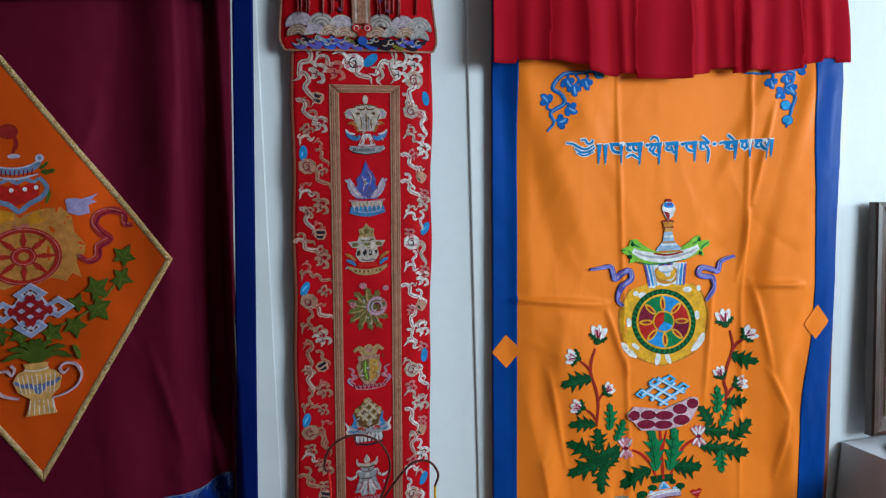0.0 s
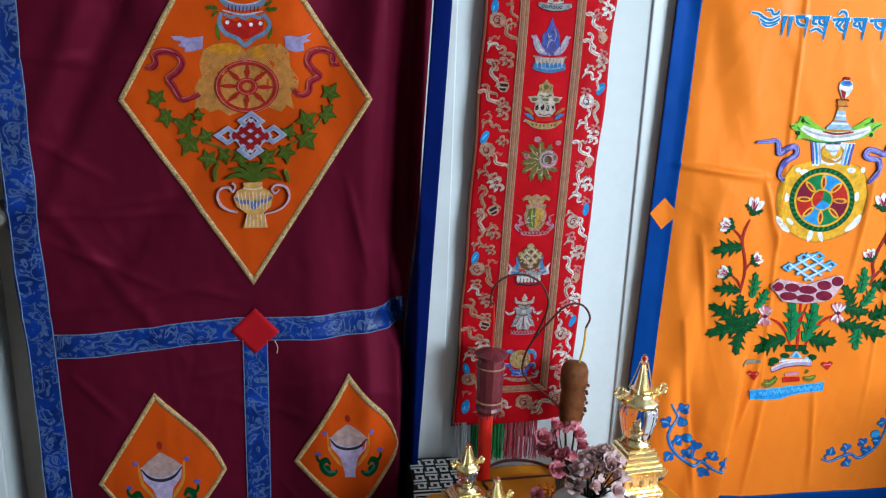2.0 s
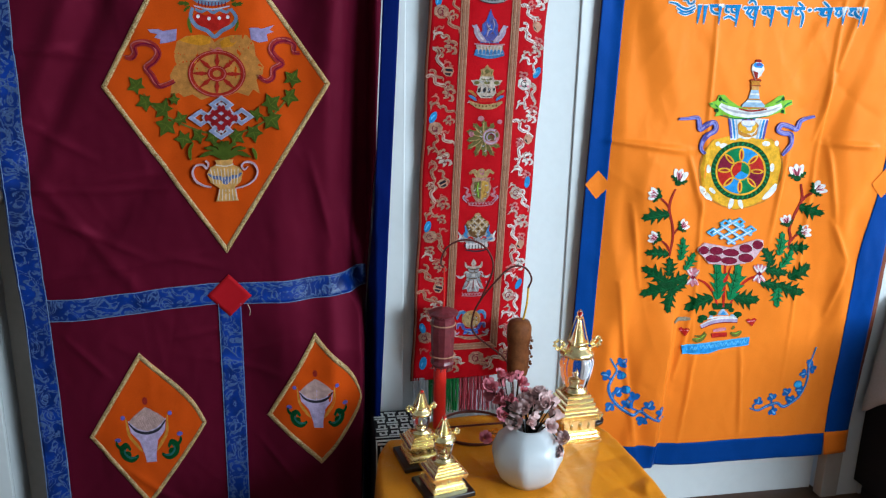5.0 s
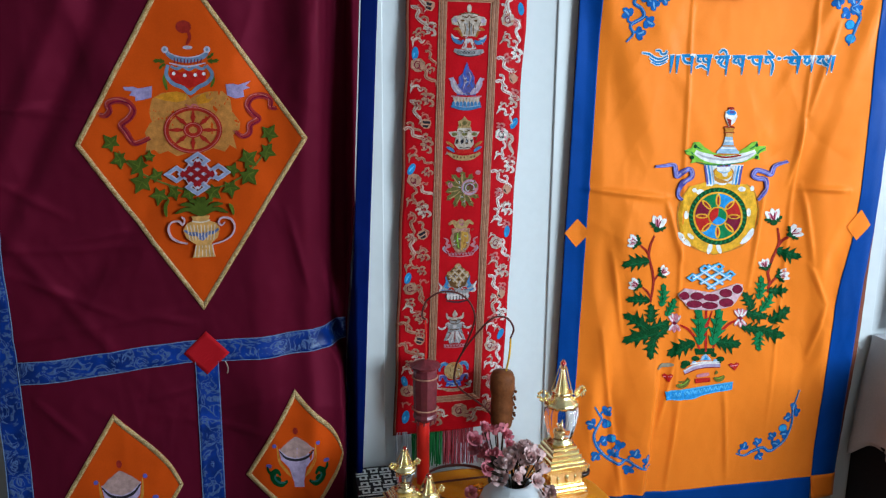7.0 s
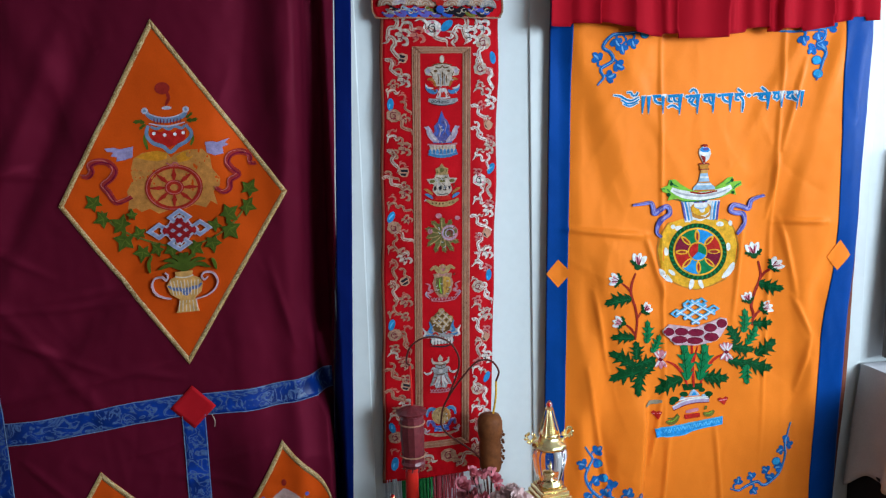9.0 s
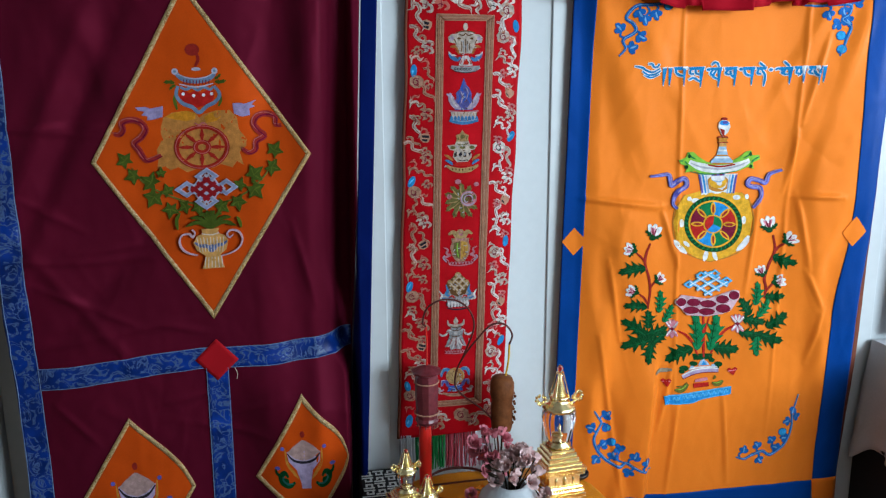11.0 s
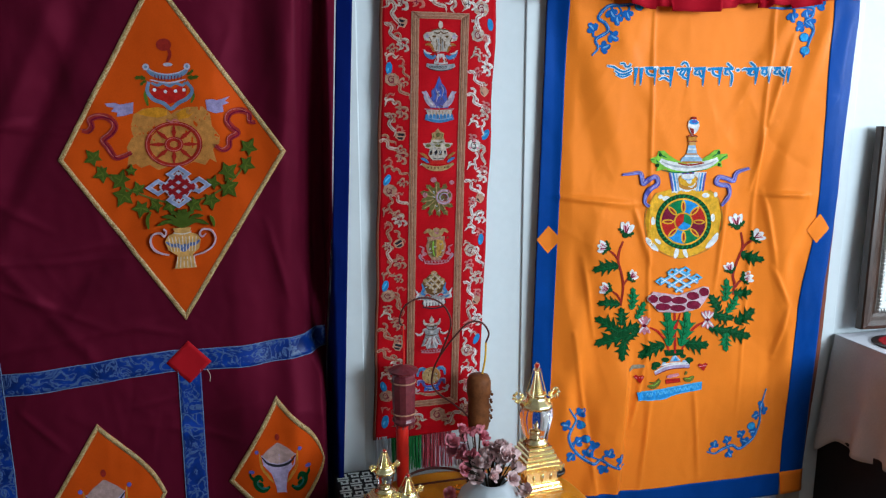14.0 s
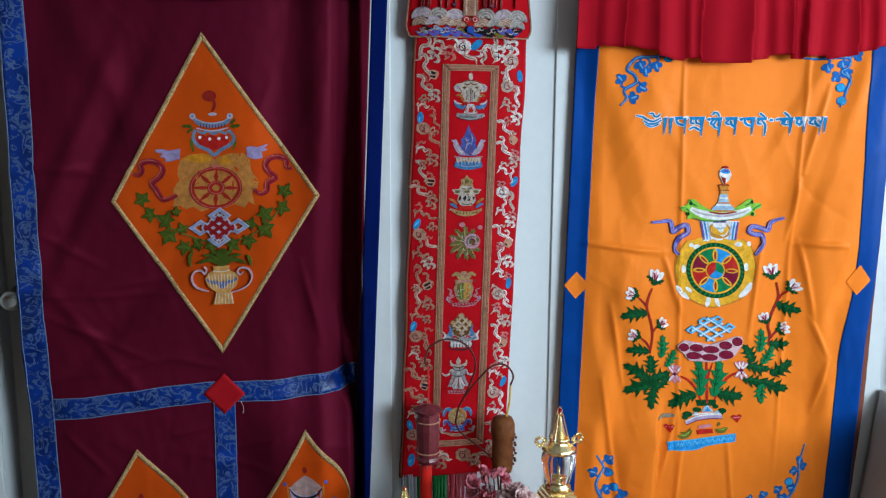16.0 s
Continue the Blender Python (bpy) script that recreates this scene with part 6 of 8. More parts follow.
        m = L("cloud", T_GREY, two(disc(-60, 26, 34, 20) + disc(-36, 44, 30, 18) + disc(-30, 2, 28, 24)) + disc(0, 20, 40, 34), label="embroidered endless knot symbol")
        L("scarf", T_AZURE, two(rib([(-66, -40), (-56, -12), (-66, 12), (-46, 26)], 16, 0.35) + rib([(-92, 30), (-64, 40), (-40, 30)], 9, 0.3)), m)
        L("scarf", T_WHITE, two(rib([(-104, -8), (-90, 18), (-96, 40), (-70, 50)], 11, 0.3)), m)
        L("knot_ground", T_BROWN, [[(0, -112), (66, -46), (40, 14), (0, 30), (-40, 14), (-66, -46)]], m)
        L("knot", T_STRAW, lattice(4, -44, 62, 68, 3, 15) + disc(0, -96, 17, 14, 10) + disc(-46, -56, 13, 12, 10) + disc(48, -54, 13, 12, 10), m)
        L("knot_line", T_CREAM, lattice(4, -43, 60, 66, 3, 5), m)
        L("scarf", T_RED, two(rib([(-52, 30), (-34, 24), (-20, 36)], 10, 0.4)), m)
        L("seat", T_WHITE, [q for i in range(7) for q in petals(-51 + 17 * i, 90, 1, 38, 18, 90)], m)
        L("seat_line", T_BLACK, [q for i in range(6) for q in rib([(-42 + 17 * i, 66), (-42 + 17 * i, 90)], 4, 0.6)] + rib([(-64, 94), (0, 104), (64, 94)], 8, 0.5) + two(rib([(-62, 60), (-64, 80)], 5, 0.5)), m)
    elif k == 6:    # banner
        m = L("banner", T_GREY, [[(-34, -62), (34, -62), (26, -40), (42, -26), (36, 0), (60, 66), (36, 60), (28, 84), (0, 78), (-28, 84), (-36, 60), (-60, 66), (-36, 0), (-42, -26), (-26, -40)]], label="embroidered victory banner symbol")
        L("banner_top", T_CREAM, rib([(-46, -92), (-38, -66), (0, -58), (38, -66), (46, -92)], 15, 0.35) + [[(0, -110), (14, -86), (10, -70), (-10, -70), (-14, -86)]], m)
        L("banner_band", T_BROWN, rib([(-36, -56), (0, -50), (36, -56)], 6, 0.6) + rib([(-30, -38), (0, -30), (30, -38)], 4, 0.6) + rib([(-38, -4), (0, 4), (38, -4)], 5, 0.5), m)
        L("banner_fold", T_WHITE, two(rib([(-12, 10), (-22, 40), (-46, 62)], 11, 0.4) + rib([(-6, 14), (-10, 46), (-20, 78)], 8, 0.4)) + rib([(0, -26), (0, -6)], 18, 0.7), m)
        L("banner_fold", T_DKRED, two(rib([(-20, 14), (-34, 44), (-42, 58)], 4, 0.4)) + rib([(0, 10), (0, 74)], 5, 0.5), m)
        L("banner_edge", T_WHITE, two(rib([(-92, -16), (-76, -4), (-58, -8), (-46, -20)], 11, 0.3) + rib([(-52, -24), (-40, -36), (-24, -30)], 8, 0.4)), m)
        L("seat", T_PINK, [q for i in range(8) for q in rib([(-58 + 16 * i, 84), (-52 + 16 * i, 98), (-46 + 16 * i, 88)], 5, 0.5)] + rib([(-60, 102), (0, 106), (60, 102)], 5, 0.5), m)
    else:           # wheel
        m = L("scarf", T_AZURE, two(rib([(-78, -10), (-74, -40), (-54, -54), (-34, -44), (-50, -26)], 20, 0.4)), label="embroidered golden wheel symbol")
        L("scarf_edge", T_PALEBLUE, two(rib([(-84, -20), (-70, -56), (-44, -64)], 6, 0.4)), m)
        L("flourish", T_INDIGO, two(rib([(-74, 44), (-70, 18), (-50, 22), (-40, 44), (-18, 56)], 18, 0.4)), m)
        L("flourish", T_LILAC, two(rib([(-80, 46), (-78, 14), (-56, 10)], 5, 0.4) + rib([(-104, 60), (-86, 74), (-64, 66)], 9, 0.35)), m)
        L("wheel", T_STRAW, disc(0, -12, 52, 50, 24), m)
        L("wheel_line", T_OCHRE, ring(0, -12, 36, 46, 28) + [q for i in range(8) for q in petals(12 * math.cos(i * math.pi / 4), -12 + 12 * math.sin(i * math.pi / 4), 1, 26, 9, -45 * i)], m)
        L("wheel_hub", T_BROWN, ring(0, -12, 8, 13, 14) + [q for i in range(8) for q in disc(30 * math.cos(0.39 + i * math.pi / 4), -12 + 30 * math.sin(0.39 + i * math.pi / 4), 5, 5, 6)], m)
        L("base", T_BLUE, [[(-34, 46), (34, 46), (44, 78), (-44, 78)]], m)
        L("base_line", T_PALEBLUE, rib([(-34, 54), (0, 62), (34, 54)], 7, 0.5) + rib([(-40, 72), (0, 78), (40, 72)], 6, 0.5), m)
        L("seat", T_TAN, rib([(-72, 86), (-36, 98), (0, 102), (36, 98), (72, 86)], 17, 0.5), m)
        L("seat_line", T_CREAM, two(rib([(-100, 52), (-86, 62), (-92, 82), (-70, 92)], 8, 0.35)), m)


ticks = random.Random(5)
for k, (x, z) in enumerate(((-0.777, 1.648), (-0.782, 1.510), (-0.786, 1.374), (-0.787, 1.241), (-0.792, 1.106), (-0.799, 0.976), (-0.806, 0.844), (-0.808, 0.714))):
    emblem(k, x, z)
    e = Needle(hang, y_strip, (x, z), 0.001, 0.0, 0.0030)
    for m in (T_BROWN, T_GREY):
        marks = []
        for i in range(6):
            u, v, a = ticks.gauss(0, 15), ticks.uniform(-26, 34), ticks.uniform(0, 3.14)
            marks += rib([(u, v), (u + 4 * math.cos(a), v + 4 * math.sin(a)), (u + 8 * math.cos(a + 0.5), v + 8 * math.sin(a + 0.5))], 2.0, 0.4, 3)
        tagged(e.lay("stitches", m, marks), kind="stuff")

# clouds, blossoms and blue jewels woven down the sides
rng = random.Random(11)


def cloud_figure(x, z, kind, m, spin, size=0.00056):
    e = Needle(hang, y_strip, (x, z), size, 0.0, 0.0012)
    pale = m is T_WHITE
    m = dull((0.66, 0.60, 0.56)) if pale else MUTED.get(m, m)
    c, s = math.cos(spin), math.sin(spin)
    turn = lambda polys: [[(u * c - v * s, u * s + v * c) for u, v in p] for p in polys]
    if kind == "wisp":
        line = [(-44, -62), (-16, -58), (2, -34), (-8, -6), (14, 18), (36, 34), (30, 62)]
        ob = e.lay("cloud_wisp", m, turn(rib(line, 19, 0.08) + disc(-28, -55, 13, 10, 12)))
        e.lay("wisp_line", T_DKRED, turn(rib([(u - 2, v + 2) for u, v in line], 3, 0.1) + ring(-28, -55, 3, 6, 10, 1, 0, 0.7)), ob)
    elif kind == "curl":
        line = [(-40, 18), (-22, -12), (8, -14), (18, 10), (42, 4)]
        ob = e.lay("cloud_curl", m, turn(rib(line, 17, 0.08) + rib([(-22, -8), (-30, -26), (-14, -34)], 9, 0.15)))
        e.lay("curl_line", T_DKRED, turn(rib([(-30, 8), (-18, -8), (6, -8), (20, 8)], 4, 0.4)), ob)
    elif kind == "cluster":
        ob = e.lay("cloud_knot", m, turn(rib([(-38, -30), (-18, -34), (-10, -16), (-30, -6)], 15, 0.4) + rib([(-12, -30), (14, -38), (34, -30), (24, -14)], 15, 0.4) + rib([(-30, 0), (-8, -6), (6, 10), (-14, 26)], 15, 0.4) + rib([(6, -4), (28, -2), (38, 18), (18, 30)], 15, 0.4) + disc(0, 0, 16, 16, 12)))
        e.lay("cluster_line", T_BLACK if pale else T_MAROON, turn(rib([(-24, -22), (-6, -18), (8, -26), (22, -20)], 4, 0.5) + rib([(-18, 8), (0, 2), (16, 10)], 4, 0.5) + rib([(2, -14), (4, 16)], 4, 0.5)), ob)
    elif kind == "bloom":
        ob = e.lay("blossom", m, turn([[(-40, -18), (-20, -36), (12, -38), (38, -22), (42, 8), (22, 32), (-8, 36), (-38, 18)]]))
        e.lay("blossom_line", T_BLACK if pale else T_MAROON, turn(ring(0, -2, 17, 22, 18, 1, 0.1, 0.85) + rib([(-8, -8), (6, -8), (8, 8), (-4, 12)], 6, 0.5)), ob)
        e.lay("blossom_heart", T_PINK if pale else T_TAN, turn(disc(-24, 14, 9, 7, 8) + disc(24, 12, 9, 7, 8) + disc(0, -28, 9, 6, 8)), ob)
    elif kind == "jewel":
        ob = e.lay("jewel", thread((0.02, 0.20, 0.46)), turn(disc(0, 0, 19, 36, 16)))
        e.lay("jewel_shine", T_SKY, turn(rib([(4, -22), (-4, 2), (-6, 20)], 8, 0.4)), ob)
    elif kind == "bat":
        ob = e.lay("motif", T_TAN, turn([[(-30, -14), (-10, -26), (22, -26), (30, -6), (24, 22), (-4, 28), (-28, 14)]]))
        e.lay("motif_line", T_BLACK, turn([[(-22, -12), (20, -18), (24, -4), (-14, 2)], [(-18, 10), (18, 4), (14, 20), (-12, 20)]]), ob)


order = ("bat", "wisp", "cluster", "curl", "jewel", "bloom", "wisp", "curl", "cluster", "wisp")
for side in (0, 1):
    z, k = 1.715, 4 * side
    while z > 0.625:
        kind = order[k % len(order)]
        x0, x1 = (strip_left(z), lerp(-0.884, -0.857, (z - 0.63) / 1.12)) if side == 0 else (lerp(-0.728, -0.696, (z - 0.63) / 1.12), strip_right(z))
        f = 0.26 if k % 2 else 0.74
        if kind == "jewel":
            f = 0.12 if side == 0 else 0.88
        # tanner left and paler right figures paint in the light from the right
        m = (T_TAN, T_TAN, thread((0.52, 0.36, 0.29)), T_CREAM)[rng.randrange(4)] if side == 0 else (T_CREAM, T_WHITE, T_WHITE)[rng.randrange(3)]
        cloud_figure(lerp(x0 + 0.012, x1 - 0.010, f), z, kind, m, rng.uniform(-0.5, 0.5) + (0.0 if side == 0 else 0.2), 0.00047)
        small = ("curl", "wisp", "cluster")[k % 3]
        cloud_figure(lerp(x0 + 0.012, x1 - 0.010, 1 - f) + rng.uniform(-0.004, 0.004), z - 0.012, small, (T_TAN if k % 3 else thread((0.46, 0.13, 0.10))) if side == 0 else (T_CREAM, T_WHITE, thread((0.50, 0.16, 0.15)))[k % 3], rng.uniform(-0.8, 0.8), 0.00034)
        z -= 0.0300
        k += 1
for x, z, kind, m, a in ((-0.915, 1.785, "wisp", T_CREAM, 1.0), (-0.865, 1.795, "curl", T_CREAM, 0.1), (-0.80, 1.790, "bloom", T_WHITE, 0), (-0.762, 1.797, "jewel", T_WHITE, 0.9), (-0.715, 1.785, "wisp", T_CREAM, 0.5), (-0.66, 1.79, "cluster", T_WHITE, 0),
                         (-0.845, 1.770, "cluster", thread((0.46, 0.13, 0.10)), 0), (-0.79, 1.768, "wisp", T_CREAM, -0.4), (-0.66, 1.755, "bloom", T_CREAM, 0), (-0.70, 1.768, "cluster", T_WHITE, 0), (-0.745, 1.765, "curl", T_CREAM, 1.2), (-0.885, 1.768, "cluster", T_CREAM, 0.4), (-0.825, 1.800, "curl", T_WHITE, 0.8), (-0.690, 1.800, "curl", T_WHITE, 2.0), (-0.735, 1.790, "wisp", T_WHITE, 1.4), (-0.905, 1.735, "wisp", T_CREAM, 0.2), (-0.672, 1.725, "wisp", T_WHITE, 0.6),
                         (-0.90, 0.598, "wisp", T_TAN, 1.2), (-0.845, 0.592, "curl", T_CREAM, 0.2), (-0.79, 0.597, "bloom", T_TAN, 0), (-0.74, 0.592, "wisp", T_CREAM, 1.3), (-0.70, 0.60, "bloom", T_TAN, 0), (-0.945, 0.585, "jewel", T_TAN, 0.2), (-0.76, 0.575, "cluster", T_TAN, 0), (-0.865, 0.572, "cluster", T_TAN, 0)):
    cloud_figure(x, z, kind, m, a)


# flared header with waves
def y_head(x, z):
    return -0.022 + 0.003 * math.sin(x * 40 + 2) + 0.010 * ease(0.12, 0.18, abs(x + 0.783))


def head_edge(v):
    """Half the header's width, v from its top to its rounded foot."""
    return 0.148 + 0.027 * min(1, v / 0.86) - 0.013 * max(0, (v - 0.90) / 0.10) ** 2


HX = -0.7835
head = cloth("header", lambda u, v: (HX + (2 * u - 1) * head_edge(v), lerp(2.10, 1.814, v)), 30, 40, y_head, SILK_RED, hang, label="red header embroidered with waves")
h = Needle(head, y_head, (0, 0), 1.0)
h.at = lambda u, v: (u, v)
h.lift = 0.002
foot = [(HX + sx * head_edge(v), lerp(2.10, 1.814, v)) for sx, v in ((-1, 0.05), (-1, 0.4), (-1, 0.7), (-1, 0.90), (-1, 0.97))]
h.lay("header_edge", COPPER_BRAID, rib(foot + [(HX - 0.158, 1.815), (HX - 0.08, 1.815), (HX, 1.816), (HX + 0.08, 1.816), (HX + 0.158, 1.816)] + [(2 * HX - x, z) for x, z in reversed(foot)], 0.0042, 0.9))
tide = random.Random(8)
inks = (MUTED[T_TAN], MUTED[T_GREY], dull((0.24, 0.21, 0.21)), MUTED[T_LILAC])
deep_inks = (T_BLUE, T_INDIGO, MUTED[T_GREY], T_BLACK, T_OLIVE, MUTED[T_PALEBLUE], T_INDIGO)
for k in range(27):
    x = HX - 0.139 + 0.0103 * k
    z = 1.820 + 0.014 * (k % 3) / 2
    h.lay("water_stripe", deep_inks[tide.randrange(7)], rib([(x - 0.012, z + 0.010), (x, z + 0.002), (x + 0.012, z), (x + 0.020, z + 0.006)], 0.0085, 0.35))
for k in range(9):
    x, z = HX - 0.128 + 0.032 * k, 1.833 + 0.006 * (k % 2)
    h.lay("foam_curl", MUTED[T_CREAM], ring(x, z, 0.0045, 0.0068, 12, 0.9, 0.15, 0.95) + rib([(x - 0.006, z - 0.002), (x - 0.012, z - 0.008), (x - 0.020, z - 0.006)], 0.0028, 0.3))
base_lift = h.lift
for row, (z, r, count) in enumerate(((1.846, 0.023, 9), (1.866, 0.029, 7))):
    for k in range(count):
        x = HX - 0.136 + 0.272 * k / (count - 1) + tide.uniform(-0.004, 0.004)
        h.lift = base_lift + 0.0008 * (1 - row) + 0.0001 * k
        if abs(x - HX) < 0.026 and row:
            continue
        w = h.lay("wave", inks[tide.randrange(4)], ring(x, z + tide.uniform(-0.003, 0.003), 0.002, r, 18, 0.9, -0.03, 0.53), label="embroidered breaking wave")
        h.lay("wave_line", MUTED[T_CREAM], ring(x, z, r * 0.82, r * 0.92, 18, 0.9, 0, 0.5) + ring(x, z, r * 0.56, r * 0.66, 14, 0.9, 0, 0.5) + ring(x, z, r * 0.26, r * 0.37, 14, 0.9, 0, 0.5), w)
h.lift = base_lift + 0.0016
for k in range(22):
    x = HX + (-1) ** k * tide.uniform(0.028, 0.140)
    z0, z1 = 1.885 + tide.uniform(0, 0.012), 1.925 + tide.uniform(0, 0.07)
    h.lay("spray", dull(((0.44, 0.07, 0.07), (0.40, 0.12, 0.11), (0.34, 0.04, 0.04))[k % 3]), rib([(x, z0), (x + 0.002, lerp(z0, z1, 0.5)), (x - 0.001, z1)], tide.uniform(0.0016, 0.0036), 0.1))
for k in range(10):
    x, z, a = HX + (0.045 + tide.uniform(-0.012, 0.014)) * (-1) ** k, 1.905 + 0.016 * (k // 2), tide.uniform(0, 6)
    h.lay("spray", dull((0.16, 0.05, 0.12)), rib([(x, z), (x + 0.006 * math.cos(a), z + 0.006 * math.sin(a)), (x + 0.010 * math.cos(a + 1.0), z + 0.010 * math.sin(a + 1.0))], 0.004, 0.3))
h.lay("centre_braid", COPPER_BRAID, [[(HX - 0.020, 1.872), (HX + 0.020, 1.872), (HX + 0.020, 2.09), (HX - 0.020, 2.09)]])
h.lay("centre_line", MUTED[T_CREAM], rib([(HX - 0.012, 1.874), (HX - 0.012, 2.08)], 0.004, 1) + rib([(HX + 0.012, 1.874), (HX + 0.012, 2.08)], 0.004, 1))
h.lay("centre_knot", T_RED, disc(HX - 0.012, 1.862, 0.010, 0.009, 12) + disc(HX + 0.012, 1.862, 0.010, 0.009, 12) + disc(HX, 1.851, 0.010, 0.008, 12))
h.lay("centre_knot", MUTED[T_WHITE], ring(HX - 0.012, 1.862, 0.0045, 0.0065, 12) + ring(HX + 0.012, 1.862, 0.0045, 0.0065, 12))
h.lay("centre_jewel", T_BLUE, disc(HX, 1.835, 0.010, 0.010, 12))

# fringe
for name, x0, x1, m in (("grey", -0.975, -0.930, FRINGE_GREY), ("green", -0.928, -0.838, FRINGE_GREEN), ("rose", -0.836, -0.745, FRINGE_RED), ("pale", -0.80, -0.69, FRINGE_PALE)):
    bm = bmesh.new()
    count = int((x1 - x0) / 0.0035)
    top = 0.540 if name != "pale" else 0.492
    for k in range(count):
        x = x0 + (x1 - x0) * (k + 0.5) / count
        y = 0.002 + rng.uniform(-0.004, 0.004)
        end = 0.430 + rng.uniform(-0.006, 0.006)
        tube([(x, y, top), (x + rng.uniform(-0.002, 0.002), y - 0.003, 0.482), (x + rng.uniform(-0.005, 0.005), y - rng.uniform(0, 0.008), end)], 0.0021, 5, bm, 2)
    tagged(part("fringe", bm, m, hang, name + " silk fringe"), kind="stuff")
# ---- the altar table ----
TZ = 0.43
outline = smooth_line([(-1.118, -0.74), (-1.116, -0.50), (-1.108, -0.30), (-1.080, -0.17), (-1.02, -0.10), (-0.90, -0.045), (-0.70, -0.035), (-0.52, -0.06), (-0.455, -0.14), (-0.425, -0.26), (-0.418, -0.45), (-0.420, -0.60), (-0.422, -0.74)], 14)
outline = [(p[0], p[1]) for p in outline] + [(-0.60, -0.755), (-0.77, -0.76), (-0.94, -0.755)]
table = thing("altar_table", (-0.77, -0.4, 0), "low wooden altar table under an amber cloth", "table")
part("tabletop", boxes((-1.06, -0.47, -0.70, -0.11, TZ - 0.042, TZ - 0.013), bevel=0.004), BROWNWOOD, table)
for x in (-1.03, -0.50):
    for y in (-0.67, -0.14):
        part("leg", boxes((x - 0.025, x + 0.025, y - 0.025, y + 0.025, 0, TZ - 0.035), bevel=0.004), BROWNWOOD, table)
spread = thing("tablecloth", (-0.77, -0.4, TZ), "amber yellow cloth draped over the altar table", "tablecloth")
CLOTH_WRINKLES = Crumple(-1.13, -0.40, -0.78, 0.0, 23, 110)
bm = bmesh.new()
mid = (-0.77, -0.40)
rings = []
count = len(outline)
for ring_at, drop in ((0.0, 0.0), *((k / 70, 0.0) for k in range(3, 67)), (0.965, 0.0), (0.985, -0.003), (1.0, -0.012), (1.008, -0.05), (1.015, -0.15), (1.03, -0.27), (1.04, -0.33)):
    row = []
    for i, (x, y) in enumerate(outline):
        px, py = lerp(mid[0], x, ring_at), lerp(mid[1], y, ring_at)
        fold = 1 + (0.035 * math.sin(i * 0.39) * min(1, -drop * 5) if drop < -0.01 else 0)
        px, py = lerp(mid[0], px, fold), lerp(mid[1], min(py, 0.0), fold)
        wave = 0.0030 * noise.noise((px * 12, py * 12, 3)) + CLOTH_WRINKLES(px, py) * (4.5 if py < -0.25 else 3.0) if drop > -0.02 else 0
        row.append((px, min(py, 0.016), TZ + drop + wave))
    rings.append(row)
verts = [[bm.verts.new(p) for p in row] for row in rings[1:]]
c = bm.verts.new((mid[0], mid[1], TZ))
for i in range(count):
    bm.faces.new((c, verts[0][i], verts[0][(i + 1) % count]))
for a, b in zip(verts, verts[1:]):
    for i in range(count):
        bm.faces.new((a[i], a[(i + 1) % count], b[(i + 1) % count], b[i]))
part("cover", bm, TABLECLOTH, spread, smooth=True)


